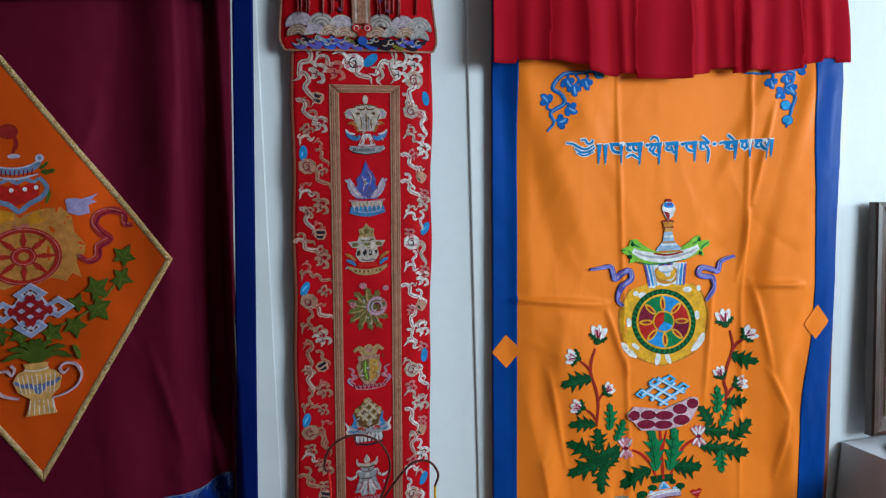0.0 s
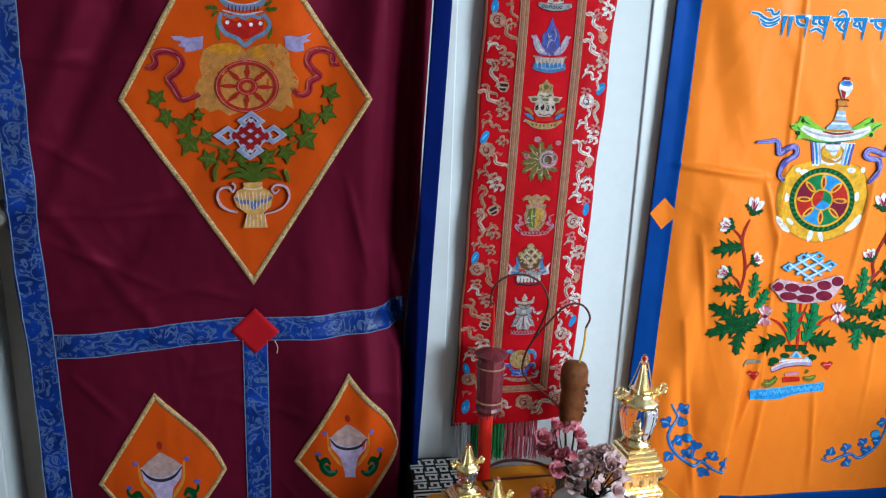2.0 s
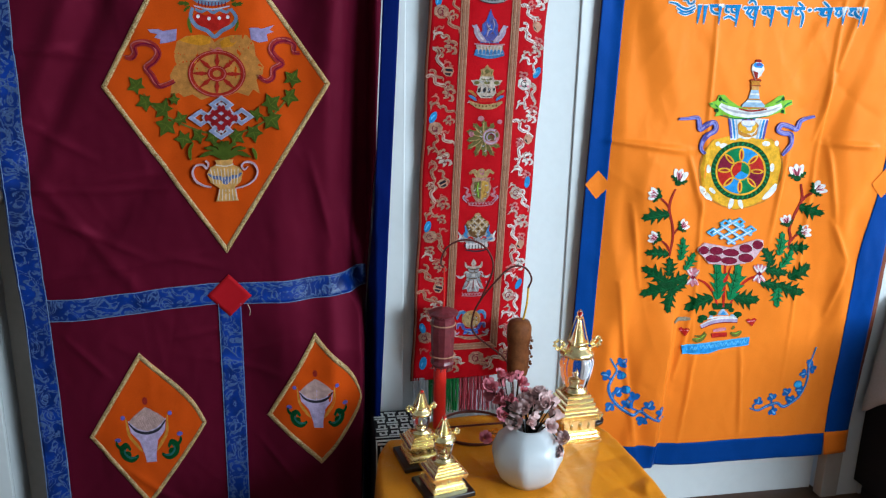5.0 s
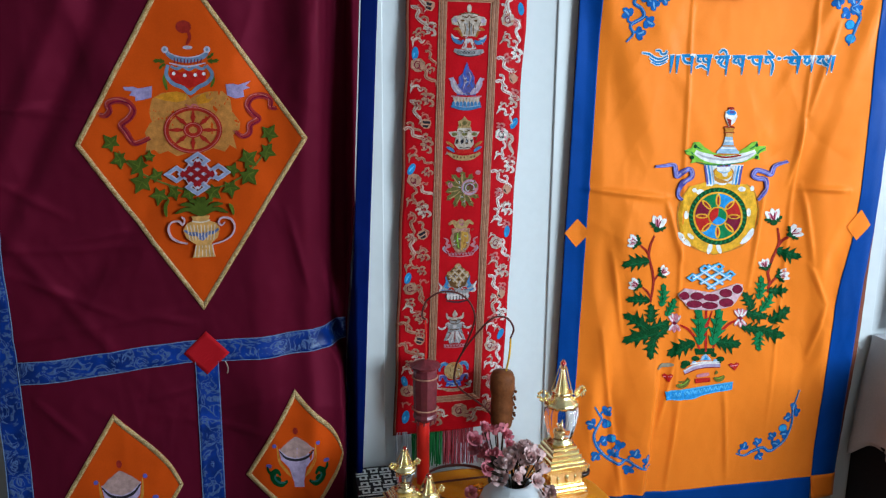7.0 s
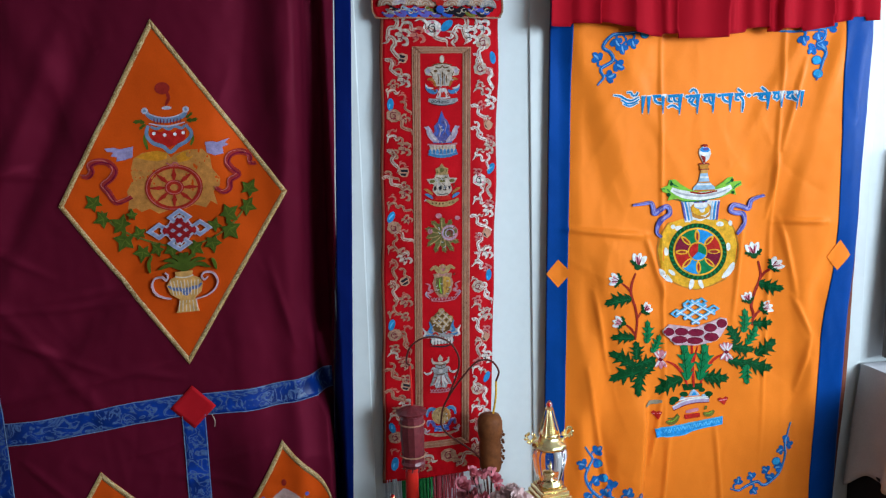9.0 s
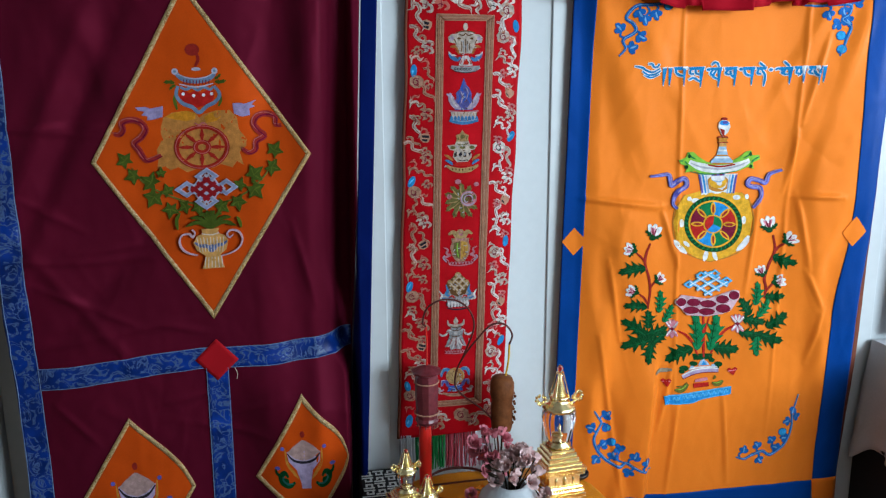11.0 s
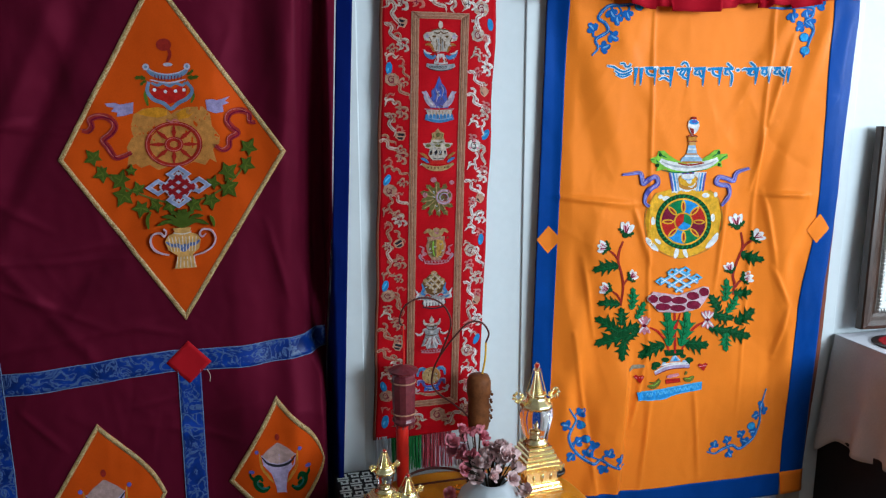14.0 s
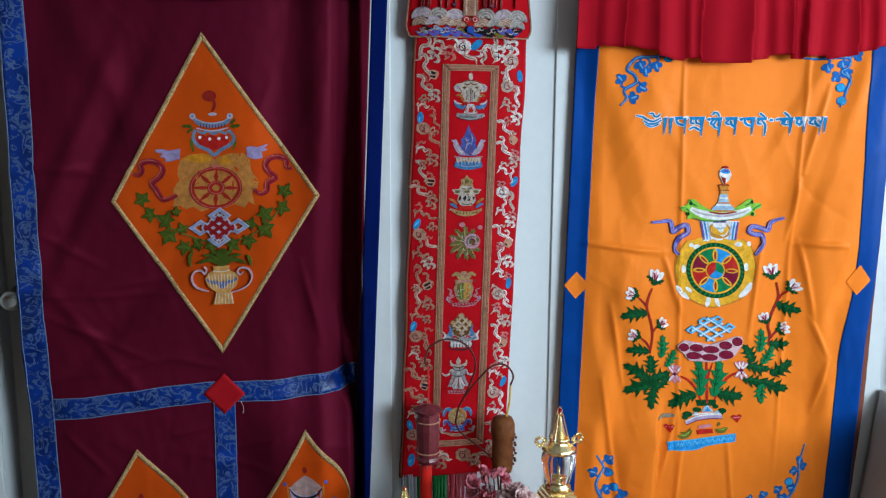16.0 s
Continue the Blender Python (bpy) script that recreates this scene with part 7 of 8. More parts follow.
# ---- gilt reliquaries ----
def reliquary(name, at, turn, height, label, plinth=0.0, side=0.06, bulge=1.2):
    """A small stupa: stepped base, crystal dome, spire and wings, built in its own space."""
    ob = new(name)
    ob.matrix_basis = pose(*at, 0, 0, turn)
    tagged(ob, label, "stupa", "gilt stupas on the altar")
    z0 = plinth
    if plinth:
        part("plinth", boxes((-0.060, 0.060, -0.060, 0.060, 0, plinth), bevel=0.003), BLACKWOOD, ob, "black lacquered plinth")
    k = (height - plinth) / 0.353
    w = side / 0.060
    steps = [(0.060, 0.0), (0.060, 0.008), (0.056, 0.010), (0.056, 0.016), (0.050, 0.028), (0.046, 0.030), (0.046, 0.060), (0.050, 0.063), (0.056, 0.070), (0.058, 0.074), (0.058, 0.082), (0.050, 0.086), (0.050, 0.094), (0.044, 0.096), (0.044, 0.106), (0.039, 0.108), (0.039, 0.118), (0.034, 0.120), (0.034, 0.126)]
    base = part("base", tower([(h * w, z0 + z * k) for h, z in steps]), GOLD, ob, "stepped gilt base")
    for z, reach, n in ((0.022, 0.0555, 13), (0.067, 0.0560, 13), (0.078, 0.0600, 15)):
        bm = bmesh.new()
        for s in range(4):
            c, q = math.cos(s * math.pi / 2), math.sin(s * math.pi / 2)
            for i in range(n):
                o = (i / (n - 1) - 0.5) * 1.86 * reach * w
                m = Matrix.Translation((c * reach * w - q * o, q * reach * w + c * o, z0 + z * k))
                bmesh.ops.create_cube(bm, size=1.0, matrix=m @ Matrix.Diagonal((0.0042 * w, 0.0042 * w, 0.0085 * k, 1)))
        part("beading", bm, GOLD, base)
    bm = bmesh.new()
    for s in range(4):
        c, q = math.cos(s * math.pi / 2), math.sin(s * math.pi / 2)
        for o, r in ((-0.026, 0.007), (0, 0.010), (0.026, 0.007)):
            bmesh.ops.create_uvsphere(bm, u_segments=10, v_segments=7, radius=r * w, matrix=Matrix.Translation((c * 0.046 * w - q * o * w, q * 0.046 * w + c * o * w, z0 + 0.045 * k)) @ Matrix.Diagonal((0.6, 0.6, 1.3 * k / w, 1)))
    part("relief", bm, GOLD, base)
    part("lotus_ring", lathe([(r * w, z0 + z * k) for r, z in ((0.030, 0.126), (0.036, 0.128), (0.034, 0.134), (0.027, 0.138), (0.028, 0.141), (0.022, 0.143))], 32, lobes=16, deep=0.12), GOLD, ob, "gilt lotus ring", True)
    part("dome", lathe([(r * w * bulge, z0 + z * k) for r, z in ((0.020, 0.142), (0.028, 0.146), (0.031, 0.160), (0.036, 0.185), (0.0395, 0.207), (0.038, 0.222), (0.029, 0.231), (0.016, 0.236))], 40, lobes=10, deep=0.07), CRYSTAL, ob, "clear ribbed crystal dome", True)
    part("relic", lathe([(r * w, z0 + z * k) for r, z in ((0.004, 0.143), (0.014, 0.146), (0.010, 0.152), (0.014, 0.160), (0.012, 0.170), (0.004, 0.176), (0.005, 0.186), (0.001, 0.196))], 18), GOLD, ob, "small gilt figure inside the dome", True)
    part("canopy", lathe([(r * w, z0 + z * k) for r, z in ((0.024, 0.226), (0.040 * bulge ** 0.5, 0.229), (0.043 * bulge ** 0.5, 0.236), (0.038 * bulge ** 0.5, 0.243), (0.030, 0.249), (0.026, 0.256), (0.025, 0.262), (0.029, 0.264), (0.022, 0.268))], 32, lobes=12, deep=0.10), GOLD, ob, "gilt canopy", True)
    for s in (-1, 1):
        f = 0.90 * bulge ** 0.7
        bm = tube([(s * 0.030 * w, 0, z0 + 0.244 * k), (s * 0.046 * w * f, 0, z0 + 0.247 * k), (s * 0.062 * w * f, 0, z0 + 0.258 * k), (s * 0.066 * w * f, 0, z0 + 0.270 * k), (s * 0.056 * w * f, 0, z0 + 0.276 * k)], 0.0030 * w, 8, taper=0.5)
        for j in range(10):
            q = j * 0.62
            m = Matrix.Translation((s * (0.054 + 0.013 * math.cos(q)) * w * f, 0.005 * math.sin(2 * q) * w, z0 + (0.260 + 0.011 * math.sin(q)) * k)) @ Euler((0.6 * math.sin(j), q, 0.4 * j)).to_matrix().to_4x4()
            bmesh.ops.create_uvsphere(bm, u_segments=8, v_segments=6, radius=0.0066 * w, matrix=m @ Matrix.Diagonal((1, 0.4, 0.7, 1)))
        part("wing", bm, GOLD, ob, "gilt flower wing")
    rings = []
    for i in range(13):
        r = lerp(0.0215, 0.0070, (i / 12) ** 0.8)
        rings += [(r, 0.268 + 0.0046 * i), (r * 0.84, 0.2705 + 0.0046 * i)]
    rings += [(0.010, 0.329), (0.011, 0.332), (0.006, 0.335)]
    part("spire", lathe([(r * w, z0 + z * k) for r, z in rings], 20), GOLD, ob, "ringed gilt spire")
    for a in range(4):
        c, q = math.cos(a * math.pi / 2 + math.pi / 4), math.sin(a * math.pi / 2 + math.pi / 4)
        part("garland", tube([(0.031 * c * w, 0.031 * q * w, z0 + 0.262 * k), (0.022 * c * w, 0.022 * q * w, z0 + 0.288 * k), (0.010 * c * w, 0.010 * q * w, z0 + 0.330 * k)], 0.0016 * w, 6), GOLD, ob)
    part("finial", lathe([(r * w, z0 + z * k) for r, z in ((0.003, 0.334), (0.0075, 0.337), (0.009, 0.342), (0.0055, 0.349), (0.0012, 0.353))], 14), CRYSTAL, ob, "crystal finial", True)
    part("finial_jewel", lathe([(r * w, z0 + z * k) for r, z in ((0.001, 0.337), (0.004, 0.340), (0.004, 0.344), (0.001, 0.347))], 10), CANDLE, ob, "red jewel")
    return ob


reliquary("stupa", (-0.549, -0.190, TZ), 6, 0.372, "tall gilt stupa with a crystal dome on the altar")
small = reliquary("stupa", (-0.957, -0.408, TZ), 14, 0.198, "small gilt stupa on a black lacquered plinth", 0.014, 0.045, 0.80)
copy_thing(small, pose(-0.990, -0.262, TZ, 0, 0, 9))

# ---- wire stand with two hanging lanterns ----
stand = thing("lantern_stand", (-0.815, -0.105, TZ), "dark wire stand with a ring foot and two curled hooks", "lantern stand")
bm = bmesh.new()
hoop = [(-0.815 + 0.102 * math.cos(a), -0.122 + 0.098 * math.sin(a), TZ + 0.005) for a in (math.tau * i / 24 for i in range(25))]
part("ring_foot", tube(hoop, 0.0040, 8, steps=2), WIRE, stand)
part("cross_bar", tube([(-0.915, -0.118, TZ + 0.007), (-0.80, -0.115, TZ + 0.008), (-0.715, -0.112, TZ + 0.007)], 0.0030, 8), WIRE, stand)
part("stem", tube([(-0.715, -0.112, TZ + 0.008), (-0.700, -0.105, 0.52), (-0.722, -0.10, 0.621), (-0.816, -0.10, 0.708), (-0.825, -0.10, 0.757), (-0.806, -0.10, 0.805), (-0.760, -0.10, 0.864), (-0.721, -0.10, 0.899), (-0.683, -0.10, 0.897), (-0.662, -0.10, 0.866), (-0.670, -0.10, 0.838)], 0.0028, 8), WIRE, stand)
part("stem", tube([(-0.808, -0.10, 0.800), (-0.773, -0.10, 0.891), (-0.786, -0.10, 0.945), (-0.822, -0.10, 0.974), (-0.868, -0.10, 0.978), (-0.905, -0.10, 0.956), (-0.917, -0.10, 0.918), (-0.908, -0.10, 0.905)], 0.0027, 8), WIRE, stand)

lan = thing("lantern", (-0.908, -0.10, 0.61), "maroon silk lantern hanging from a red cord", "lantern", "lanterns on the stand")
part("cord", tube([(-0.908, -0.10, 0.905), (-0.906, -0.10, 0.85), (-0.907, -0.10, 0.785)], 0.0022, 6), CANDLE, lan, "red cord")
part("cap", lathe([(0.024, 0.765), (0.040, 0.772), (0.042, 0.778), (0.030, 0.784), (0.006, 0.793)], 24, (-0.908, -0.10, 0), 8, 0.06), LANTERN, lan)
part("body", lathe([(0.026, 0.768), (0.033, 0.760), (0.034, 0.72), (0.032, 0.67), (0.030, 0.64), (0.034, 0.632), (0.028, 0.622)], 12, (-0.908, -0.10, 0), 6, 0.05), LANTERN, lan)
for z in (0.655, 0.745):
    part("band", tube([(-0.908 + 0.0345 * math.cos(a), -0.10 + 0.0345 * math.sin(a), z) for a in (math.tau * i / 16 for i in range(17))], 0.0022, 6, None, 1), T_TAN, lan, "copper thread band")
bm = bmesh.new()
for a in range(10):
    x, y = -0.908 + 0.028 * math.cos(a * math.tau / 10), -0.10 + 0.028 * math.sin(a * math.tau / 10)
    tube([(x, y, 0.632), (x + 0.002, y, 0.622), (x, y, 0.612)], 0.0022, 5, bm, 2)
part("tassel", bm, LANTERN, lan)

lan = thing("lantern", (-0.686, -0.10, 0.57), "carved brown wooden lantern hanging from a yellow cord", "lantern", "lanterns on the stand")
part("cord", tube([(-0.670, -0.10, 0.838), (-0.672, -0.10, 0.79), (-0.682, -0.10, 0.735)], 0.0028, 6), thread((0.75, 0.42, 0.03)), lan, "yellow cord")
part("body", lathe([(0.010, 0.746), (0.028, 0.742), (0.034, 0.726), (0.034, 0.690), (0.029, 0.672), (0.031, 0.655), (0.030, 0.596), (0.027, 0.582), (0.015, 0.572)], 20, (-0.690, -0.10, 0), 8, 0.04), BROWNWOOD, lan, smooth=True)
bm = bmesh.new()
for i in range(12):
    bmesh.ops.create_uvsphere(bm, u_segments=8, v_segments=6, radius=0.0045, matrix=Matrix.Translation((-0.655 + 0.004 * math.sin(i * 2.1), -0.098 - 0.004 * (i % 2), 0.69 - 0.008 * i)))
part("bead_string", bm, BROWNWOOD, lan, "dark brown beads")

cand = thing("candle", (-0.913, -0.10, TZ), "thick red candle standing on the altar cloth", "candle")
part("wax", lathe([(0.0175, 0), (0.0178, 0.002), (0.0176, 0.180), (0.0165, 0.184), (0.012, 0.185), (0.010, 0.181)], 28, (-0.913, -0.10, TZ)), CANDLE, cand, smooth=True)
part("wick", tube([(-0.913, -0.10, TZ + 0.180), (-0.912, -0.10, TZ + 0.186), (-0.911, -0.10, TZ + 0.188)], 0.0010, 5), MEANDER_B, cand)

# ---- vase and silk flowers ----
vase = thing("vase", (-0.745, -0.402, TZ), "round white ceramic vase with broad facets", "vase")
prof = [(0.036, 0.0), (0.052, 0.004), (0.074, 0.028), (0.088, 0.062), (0.089, 0.085), (0.078, 0.115), (0.057, 0.136), (0.042, 0.145), (0.038, 0.150), (0.034, 0.150), (0.036, 0.140), (0.030, 0.10)]
VX, VY = -0.745, -0.402
bm, rings = bmesh.new(), []
for r, z in prof:
    ring_of = []
    for i in range(56):
        a = math.tau * i / 56
        s = math.tau / 7
        f = (a + 2.2 * z) % s - s / 2
        k = lerp(1.0, math.cos(s / 2) / math.cos(f) * 1.05, 1.05 * min(1, max(0, math.sin(math.pi * (0.08 + z / 0.165)))))
        ring_of.append(bm.verts.new((VX + r * k * math.cos(a), VY + r * k * math.sin(a), TZ + z)))
    rings.append(ring_of)
for a, b in zip(rings, rings[1:]):
    for i in range(56):
        bm.faces.new((a[i], a[(i + 1) % 56], b[(i + 1) % 56], b[i]))
bm.faces.new(rings[0]), bm.faces.new(rings[-1])
part("body", bm, CERAMIC, vase, smooth=True)


def rose(bm, at, size, tilt, rows=3):
    """A silk rose of cupped petals round a bud."""
    spin = Matrix.Translation(at) @ Euler((tilt[0], tilt[1], rng.uniform(0, 6))).to_matrix().to_4x4()
    for row in range(rows):
        count = (3, 5, 6)[row]
        rad, lean_out, tall = size * (0.20, 0.40, 0.58)[row], (0.02, 0.22, 0.55)[row], size * (1.0, 1.0, 0.9)[row]
        for i in range(count):
            a = math.tau * (i + 0.5 * row) / count + rng.uniform(-0.15, 0.15)
            grid = []
            for j in range(5):
                q = j / 4
                line = []
                for k in range(5):
                    s = (k - 2) / 2
                    width = (0.9 if row else 1.3) * math.sin(math.pi * (0.16 + 0.70 * q)) * (math.pi / count) * 1.7
                    r = rad * (0.35 + 0.65 * q) + lean_out * size * 0.45 * q * q
                    zz = tall * q * (1 - 0.16 * s * s) - 0.25 * size * lean_out * q ** 3
                    line.append(bm.verts.new(spin @ Vector((r * math.cos(a + s * width), r * math.sin(a + s * width), zz))))
                grid.append(line)
            for j in range(4):
                for k in range(4):
                    bm.faces.new((grid[j][k], grid[j][k + 1], grid[j + 1][k + 1], grid[j + 1][k]))


bunch = thing("flower_bunch", (-0.735, -0.395, TZ + 0.12), "bunch of dusty pink silk roses in the white vase", "flowers")
for i in range(26):
    q, a = ((i + 0.5) / 26) ** 0.6, i * 2.4
    dx, dy, dz = 0.062 * q * math.cos(a) + 0.012, 0.052 * q * math.sin(a), 0.232 - 0.062 * q * q + rng.uniform(-0.008, 0.008)
    if i in (21, 24):
        dx, dy, dz = (0.070, -0.05, 0.140) if i == 21 else (0.064, -0.06, 0.108)
    s = rng.uniform(0.0155, 0.019)
    bm = bmesh.new()
    rose(bm, (-0.735 + dx, -0.395 + dy, TZ + dz - 0.012), s * 1.38, (rng.uniform(0.1, 0.6) + 0.5 * (dy < 0), rng.uniform(-0.3, 0.3) + dx * 6))
    part("rose", bm, ROSE_DUSTY, bunch, smooth=True)
    part("stalk", tube([(-0.745 + dx * 0.15, -0.402 + dy * 0.15, TZ + 0.11), (-0.74 + dx * 0.5, -0.40 + dy * 0.5, TZ + 0.16), (-0.735 + dx, -0.395 + dy, TZ + dz + 0.002)], 0.0016, 5), TWIG, bunch)
for i in range(12):
    a = rng.uniform(1.9, 4.0)
    p = Vector((-0.750 + 0.030 * math.cos(a), -0.405 + 0.026 * math.sin(a), TZ + rng.uniform(0.150, 0.195)))
    bm = bmesh.new()
    lf = [bm.verts.new(p + Vector((0.032 * q * math.cos(a) + w * math.sin(a), 0.032 * q * math.sin(a) - w * math.cos(a), 0.026 * q - 0.008 * q * q))) for q, w in ((0, 0), (0.4, 0.010), (0.8, 0.007), (1.1, 0), (0.8, -0.007), (0.4, -0.010))]
    bm.faces.new(lf)
    made = bmesh.ops.extrude_face_region(bm, geom=bm.faces[:])
    bmesh.ops.translate(bm, vec=(0, 0, 0.0008), verts=[v for v in made["geom"] if isinstance(v, bmesh.types.BMVert)])
    part("leaf", bm, TWIG, bunch)

spray = thing("flower_spray", (-0.745, -0.20, TZ), "spray of pink silk blossoms lying beside the vase", "flowers")
for i, (x, y, z, s) in enumerate(((-0.812, -0.20, 0.605, 0.020), (-0.785, -0.20, 0.632, 0.019), (-0.752, -0.20, 0.618, 0.021), (-0.728, -0.20, 0.608, 0.020), (-0.770, -0.21, 0.570, 0.021), (-0.742, -0.21, 0.545, 0.020), (-0.715, -0.20, 0.575, 0.019), (-0.775, -0.22, 0.530, 0.020), (-0.825, -0.23, 0.470, 0.017), (-0.74, -0.21, 0.505, 0.018), (-0.798, -0.21, 0.588, 0.020), (-0.765, -0.19, 0.600, 0.020), (-0.732, -0.21, 0.628, 0.018), (-0.755, -0.22, 0.560, 0.021), (-0.790, -0.20, 0.560, 0.018), (-0.728, -0.20, 0.540, 0.020))):
    bm = bmesh.new()
    x += 0.014
    rose(bm, (x, y, z - 0.012), s * 1.35, (rng.uniform(0.3, 1.1), rng.uniform(-0.5, 0.5)))
    part("blossom", bm, ROSE_PINK, spray, smooth=True)
    part("twig", tube([(-0.745, -0.20, TZ), (lerp(-0.745, x, 0.5) + 0.01, -0.20, lerp(TZ, z, 0.55)), (x, y, z + 0.004)], 0.0016, 5), TWIG, spray)
heap = thing("marigold_petals", (-0.74, -0.19, TZ), "orange petals heaped on the altar cloth", "petals", kind="stuff")
bm = bmesh.new()
for i in range(40):
    m = Matrix.Translation((-0.745 + rng.gauss(0, 0.022), -0.19 + rng.gauss(0, 0.015), TZ + 0.004 + abs(rng.gauss(0, 0.009)))) @ Euler((rng.uniform(-1, 1), rng.uniform(-1, 1), rng.uniform(0, 6))).to_matrix().to_4x4()
    bmesh.ops.create_uvsphere(bm, u_segments=7, v_segments=5, radius=0.007, matrix=m @ Matrix.Diagonal((1, 0.8, 0.3, 1)))
part("petal_heap", bm, ORANGE_BITS, heap)
# small dark tray behind the tall stupa
tray = thing("incense_dish", (-0.462, -0.145, TZ), "small dark dish beside the tall stupa", "dish")
part("bowl", lathe([(0.012, 0.0), (0.018, 0.002), (0.028, 0.012), (0.029, 0.020), (0.026, 0.020), (0.018, 0.006)], 24, (-0.468, -0.145, TZ)), BLACKWOOD, tray, smooth=True)

# ---- black box with a white key pattern, behind the altar ----
chest = thing("patterned_box", (-1.03, -0.055, 0), "black box with a white key-fret pattern behind the altar", "box")
BX = (-1.098, -0.958, -0.150, 0.012)
part("body", boxes((BX[0], BX[1], BX[2], BX[3], 0, 0.436), bevel=0.004), MEANDER_B, chest)
def fret(x, z, w, flip_it, flat):
    """One hook of the key pattern."""
    bars = [(0, 0, 1.12, 0.2), (0.80, 0.2, 1, 0.9), (0.25, 0.70, 0.80, 0.9), (0.25, 0.38, 0.45, 0.70)]
    bm = bmesh.new()
    for a, b, c, e in bars:
        if flip_it:
            b, e = 1 - e, 1 - b
        if flat:
            box(bm, x + a * w, x + c * w, z + b * w, z + e * w, 0.436, 0.4372)
        else:
            box(bm, x + a * w, x + c * w, BX[2] - 0.0012, BX[2], z + b * w, z + e * w)
    return bm


for i in range(4):
    for j in range(4):
        part("fret", fret(BX[0] + 0.006 + 0.0335 * i, BX[2] + 0.012 + 0.036 * j, 0.029, (i + j) % 2 == 0, True), MEANDER_W, chest)
    for j in range(3):
        part("fret", fret(BX[0] + 0.006 + 0.0335 * i, 0.392 - 0.036 * j, 0.029, (i + j) % 2 == 0, False), MEANDER_W, chest)
for row in ((BX[0], BX[1], BX[2] - 0.0012, BX[2], 0.426, 0.431), (BX[0] + 0.001, BX[0] + 0.005, BX[2] - 0.0012, BX[2], 0.2, 0.43)):
    part("line", boxes(row), MEANDER_W, chest)
part("line", boxes((BX[0], BX[1], BX[2] + 0.002, BX[2] + 0.006, 0.436, 0.4372)), MEANDER_W, chest)

# ---- side table with white cloth, mirror ----
RT = 0.735
side = thing("side_table", (1.0, -0.3, 0), "dark side table beneath a white cloth", "table")
part("tabletop", boxes((0.60, 1.75, -0.62, 0.0, RT - 0.03, RT - 0.003), bevel=0.003), DARK, side)
part("carcass", boxes((0.605, 1.72, -0.58, 0.010, 0.40, RT - 0.03), (0.572, 1.73, -0.60, 0.020, 0.06, 0.40), bevel=0.003), DARK, side)
for x in (0.605, 1.69):
    for y in (-0.55, -0.05):
        part("foot", boxes((x - 0.03, x + 0.03, y - 0.03, y + 0.03, 0, 0.06)), DARK, side)
cover = thing("side_table_cloth", (1.0, -0.3, RT), "white and pale lilac cloth hanging over the side table", "tablecloth")
part("top", boxes((0.592, 1.76, -0.63, 0.010, RT - 0.002, RT + 0.001), bevel=0.0008), LINEN, cover)
bm = bmesh.new()
layers = []
for back in (0, 0.0016):
    grid = []
    for j in range(22):
        v = j / 21
        row = []
        for i in range(61):
            u = i / 60
            y = lerp(0.010, -0.66, u)
            low = 0.385 + 0.006 * math.sin(u * 14) - 0.055 * ease(0.15, 0.03, u)
            x = 0.590 - (0.026 + 0.018 * bump_at(u, 0.10, 0.04) + 0.018 * math.sin(u * 27 + 0.6) + 0.008 * math.sin(u * 51)) * v ** 0.8 * ease(0, 0.25, v + 0.05) + back - 0.003 * v
            row.append(bm.verts.new((x - 0.006 * v * noise.noise((u * 14, v * 3, 2)) - 0.004 * noise.noise((u * 30, v * 9, 5)) * v, y + 0.012 * v * math.sin(u * 13), lerp(RT, low, v))))
        grid.append(row)
    layers.append(grid)
    for j in range(21):
        for i in range(60):
            bm.faces.new((grid[j][i], grid[j][i + 1], grid[j + 1][i + 1], grid[j + 1][i]))
for i in range(60):
    bm.faces.new((layers[0][21][i], layers[0][21][i + 1], layers[1][21][i + 1], layers[1][21][i]))
part("side_drape", bm, LINEN_SHEER, cover, "sheer lilac drape", True)
bm = bmesh.new()
rows = []
for j in range(16):
    v = j / 15
    rows.append([bm.verts.new((lerp(0.592, 1.76, i / 60), -0.632 - 0.015 * math.sin(i * 0.7) * v - 0.01 * v, lerp(RT, 0.36, v))) for i in range(61)])
for a, b in zip(rows, rows[1:]):
    for i in range(60):
        bm.faces.new((a[i], a[i + 1], b[i + 1], b[i]))
part("front_drape", bm, LINEN, cover, smooth=True)
runner = thing("red_cloth", (0.60, -0.37, RT), "bright red cloth hanging over the side table's edge", "cloth")
bm = bmesh.new()
box(bm, 0.535, 0.541, -0.50, -0.298, 0.575, RT + 0.004)
box(bm, 0.535, 0.80, -0.50, -0.298, RT + 0.002, RT + 0.006)
bmesh.ops.subdivide_edges(bm, edges=bm.edges[:], cuts=6, use_grid_fill=True)
for v in bm.verts:
    if v.co.z < RT:
        v.co.x += 0.006 * math.sin(v.co.y * 60) * (RT - v.co.z) / 0.15
part("cloth", bm, REDPATCH, runner)
mat = thing("patterned_mat", (0.72, -0.13, RT), "small round patterned mat on the white cloth", "mat")
part("disc", lathe([(0.095, 0.0), (0.098, 0.002), (0.096, 0.005), (0.080, 0.006)], 40, (0.725, -0.145, RT + 0.001)), BLACKWOOD, mat)
part("inlay", lathe([(0.078, 0.006), (0.076, 0.0072), (0.060, 0.0075)], 40, (0.725, -0.145, RT + 0.001), 20, 0.10), REDPATCH, mat, "red patterned ring")
part("inlay", lathe([(0.052, 0.007), (0.050, 0.0085), (0.030, 0.0088)], 32, (0.725, -0.145, RT + 0.001), 12, 0.2), T_PALEBLUE, mat, "pale blue patterned centre")

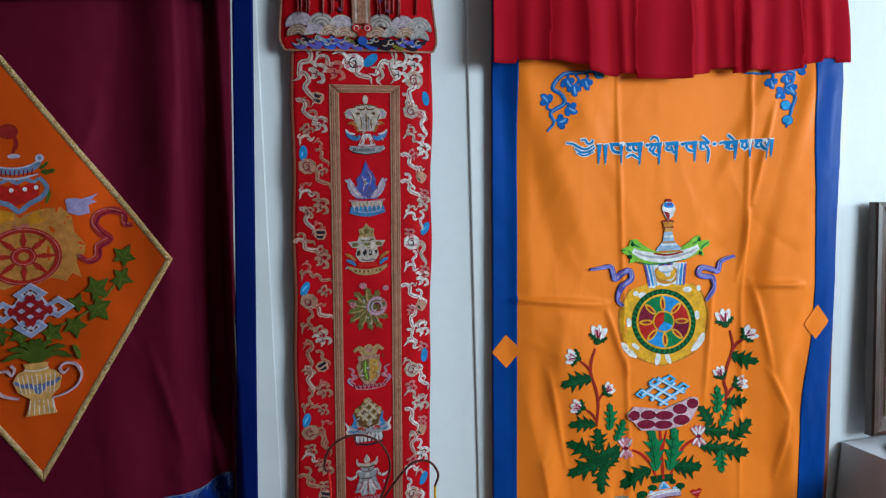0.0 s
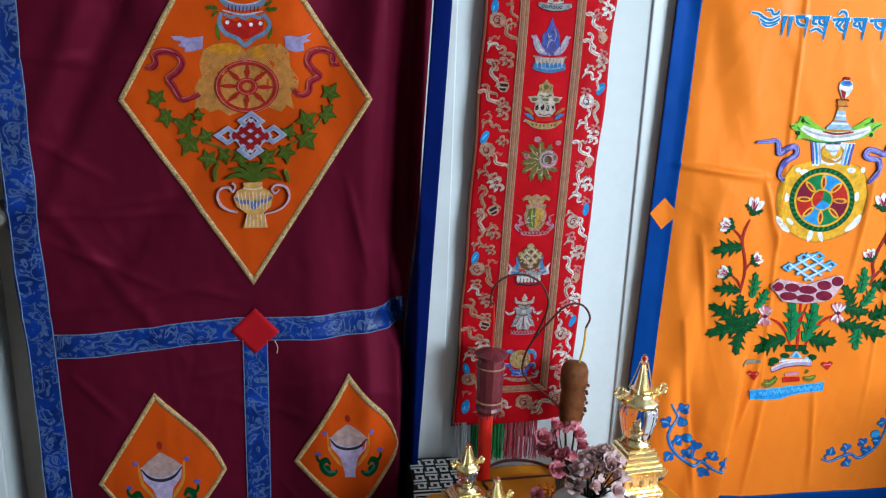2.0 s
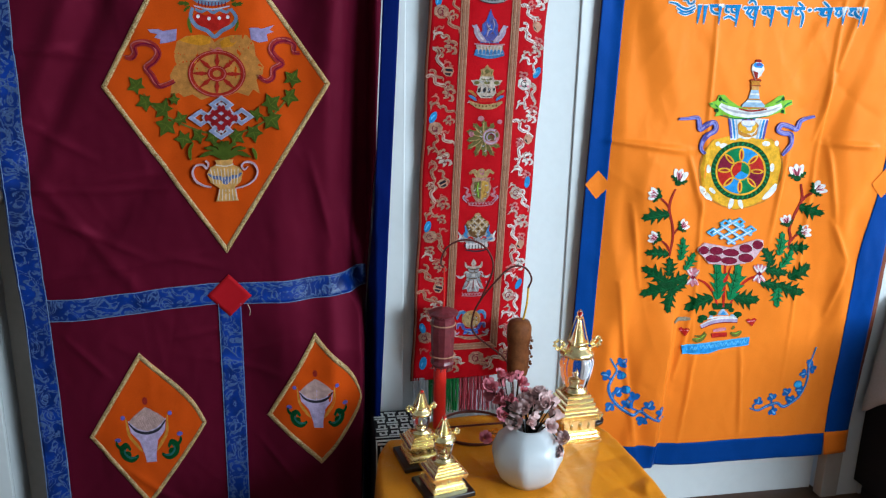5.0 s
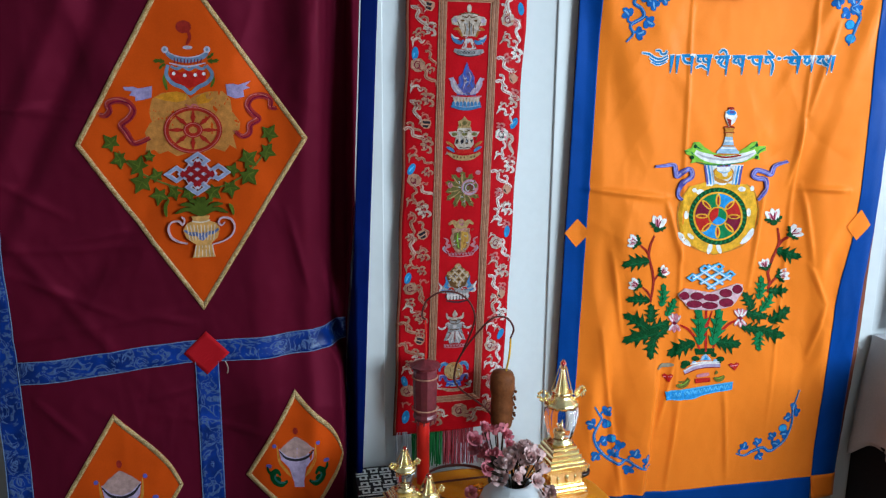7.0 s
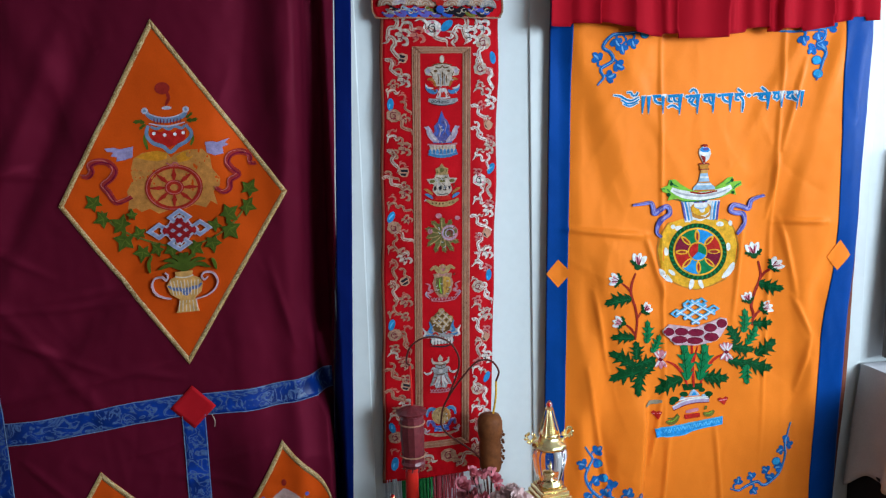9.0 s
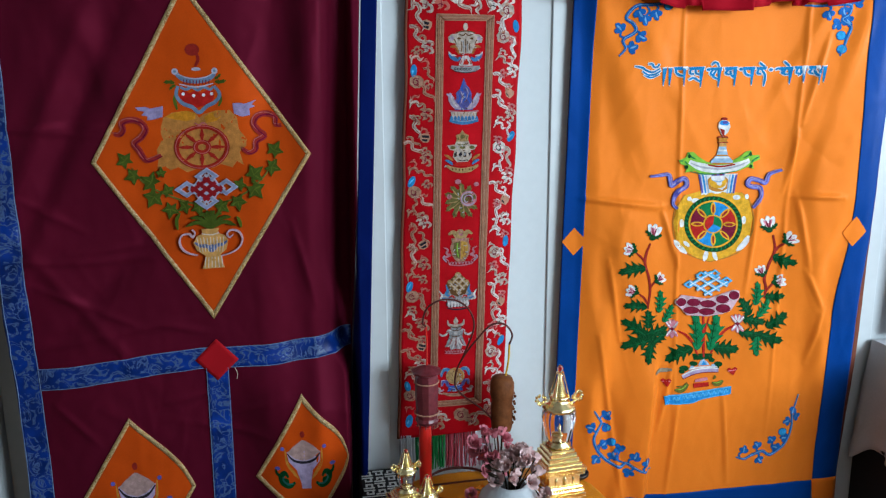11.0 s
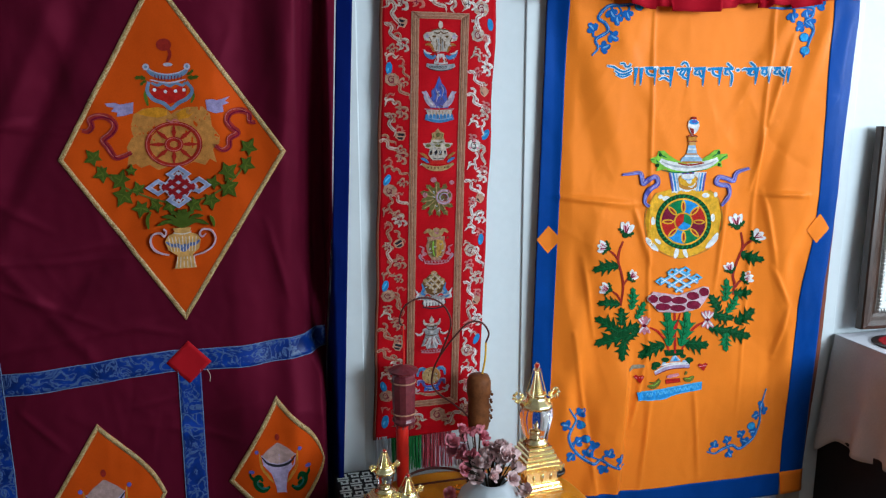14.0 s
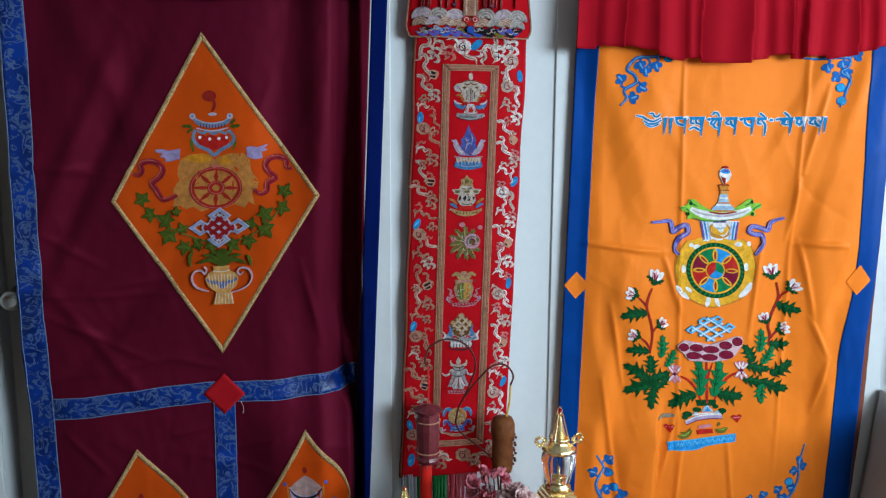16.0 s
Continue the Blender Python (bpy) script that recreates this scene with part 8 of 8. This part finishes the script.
mirror = new("mirror")
mirror.matrix_basis = pose(0.990, -0.020, RT + 0.016, -2.0, 2.0, 0)
tagged(mirror, "mirror in a dark carved wooden frame leaning on the wall", "mirror")
MW, MH = 0.70, 0.665
def moulding(w, h, wide, y0, y1):
    """A mitred frame with a raised outer edge; the opening is w by h."""
    bm = bmesh.new()
    prof = [(0.0, y1), (0.0, lerp(y1, y0, 0.5)), (wide * 0.25, lerp(y1, y0, 0.62)), (wide * 0.45, y0 + 0.004), (wide * 0.75, y0), (wide * 0.95, y0 + 0.003), (wide, y0 + 0.010), (wide, y1)]
    loops = []
    for o, y in prof:
        loops.append([bm.verts.new(p) for p in ((-w / 2 - o, y, wide - o), (w / 2 + o, y, wide - o), (w / 2 + o, y, wide + h + o), (-w / 2 - o, y, wide + h + o))])
    for a, b in zip(loops, loops[1:]):
        for i in range(4):
            bm.faces.new((a[i], a[(i + 1) % 4], b[(i + 1) % 4], b[i]))
    return bm


part("frame", moulding(MW - 0.11, MH - 0.11, 0.055, -0.034, 0.0), FRAMEWOOD, mirror, "dark walnut frame")
w, h = MW - 0.11, MH - 0.11
bm = bmesh.new()
for i in range(46):
    for x in (-w / 2 + 0.008, w / 2 - 0.008):
        bmesh.ops.create_uvsphere(bm, u_segments=7, v_segments=5, radius=0.0075, matrix=Matrix.Translation((x, -0.024, 0.055 + h * (i + 0.5) / 46)))
    for z in (0.055 + 0.008, 0.055 + h - 0.008):
        bmesh.ops.create_uvsphere(bm, u_segments=7, v_segments=5, radius=0.0075, matrix=Matrix.Translation((-w / 2 + w * (i + 0.5) / 46, -0.024, z)))
part("beading", bm, SILVER, mirror, "silvered bead moulding")
for row in ((-w / 2, -w / 2 + 0.035, -0.018, 0, 0.055, 0.055 + h), (w / 2 - 0.035, w / 2, -0.018, 0, 0.055, 0.055 + h), (-w / 2 + 0.035, w / 2 - 0.035, -0.018, 0, 0.055, 0.09), (-w / 2 + 0.035, w / 2 - 0.035, -0.018, 0, 0.02 + h, 0.055 + h)):
    part("mount", boxes(row), MEANDER_W, mirror, "white inner mount")
part("glass", boxes((-w / 2 + 0.035, w / 2 - 0.035, -0.010, -0.004, 0.09, 0.02 + h)), MIRROR, mirror, "mirror glass")

# ---- floor planks ----
plank_mesh = None
for i in range(14):
    for j in range(5):
        x0, y0 = XL + 1.2 * (j + 0.5 * (i % 2)) + 0.02, 0.03 - 0.13 * (i + 1)
        if plank_mesh is None:
            bm = boxes((0, 1.196, 0, 0.126, -0.012, 0), bevel=0.0015)
            plank_mesh = bpy.data.meshes.new("plank")
            bm.to_mesh(plank_mesh)
            bm.free()
            plank_mesh.materials.append(FLOORMAT)
        ob = new("plank", plank_mesh)
        ob.parent = floor
        ob.location = (x0, y0 + 1.7, 0)
part("planking", boxes((XL, XR, YB, 0.03 - 0.13 * 14 - 0.002, -0.012, 0)), FLOORMAT, floor)
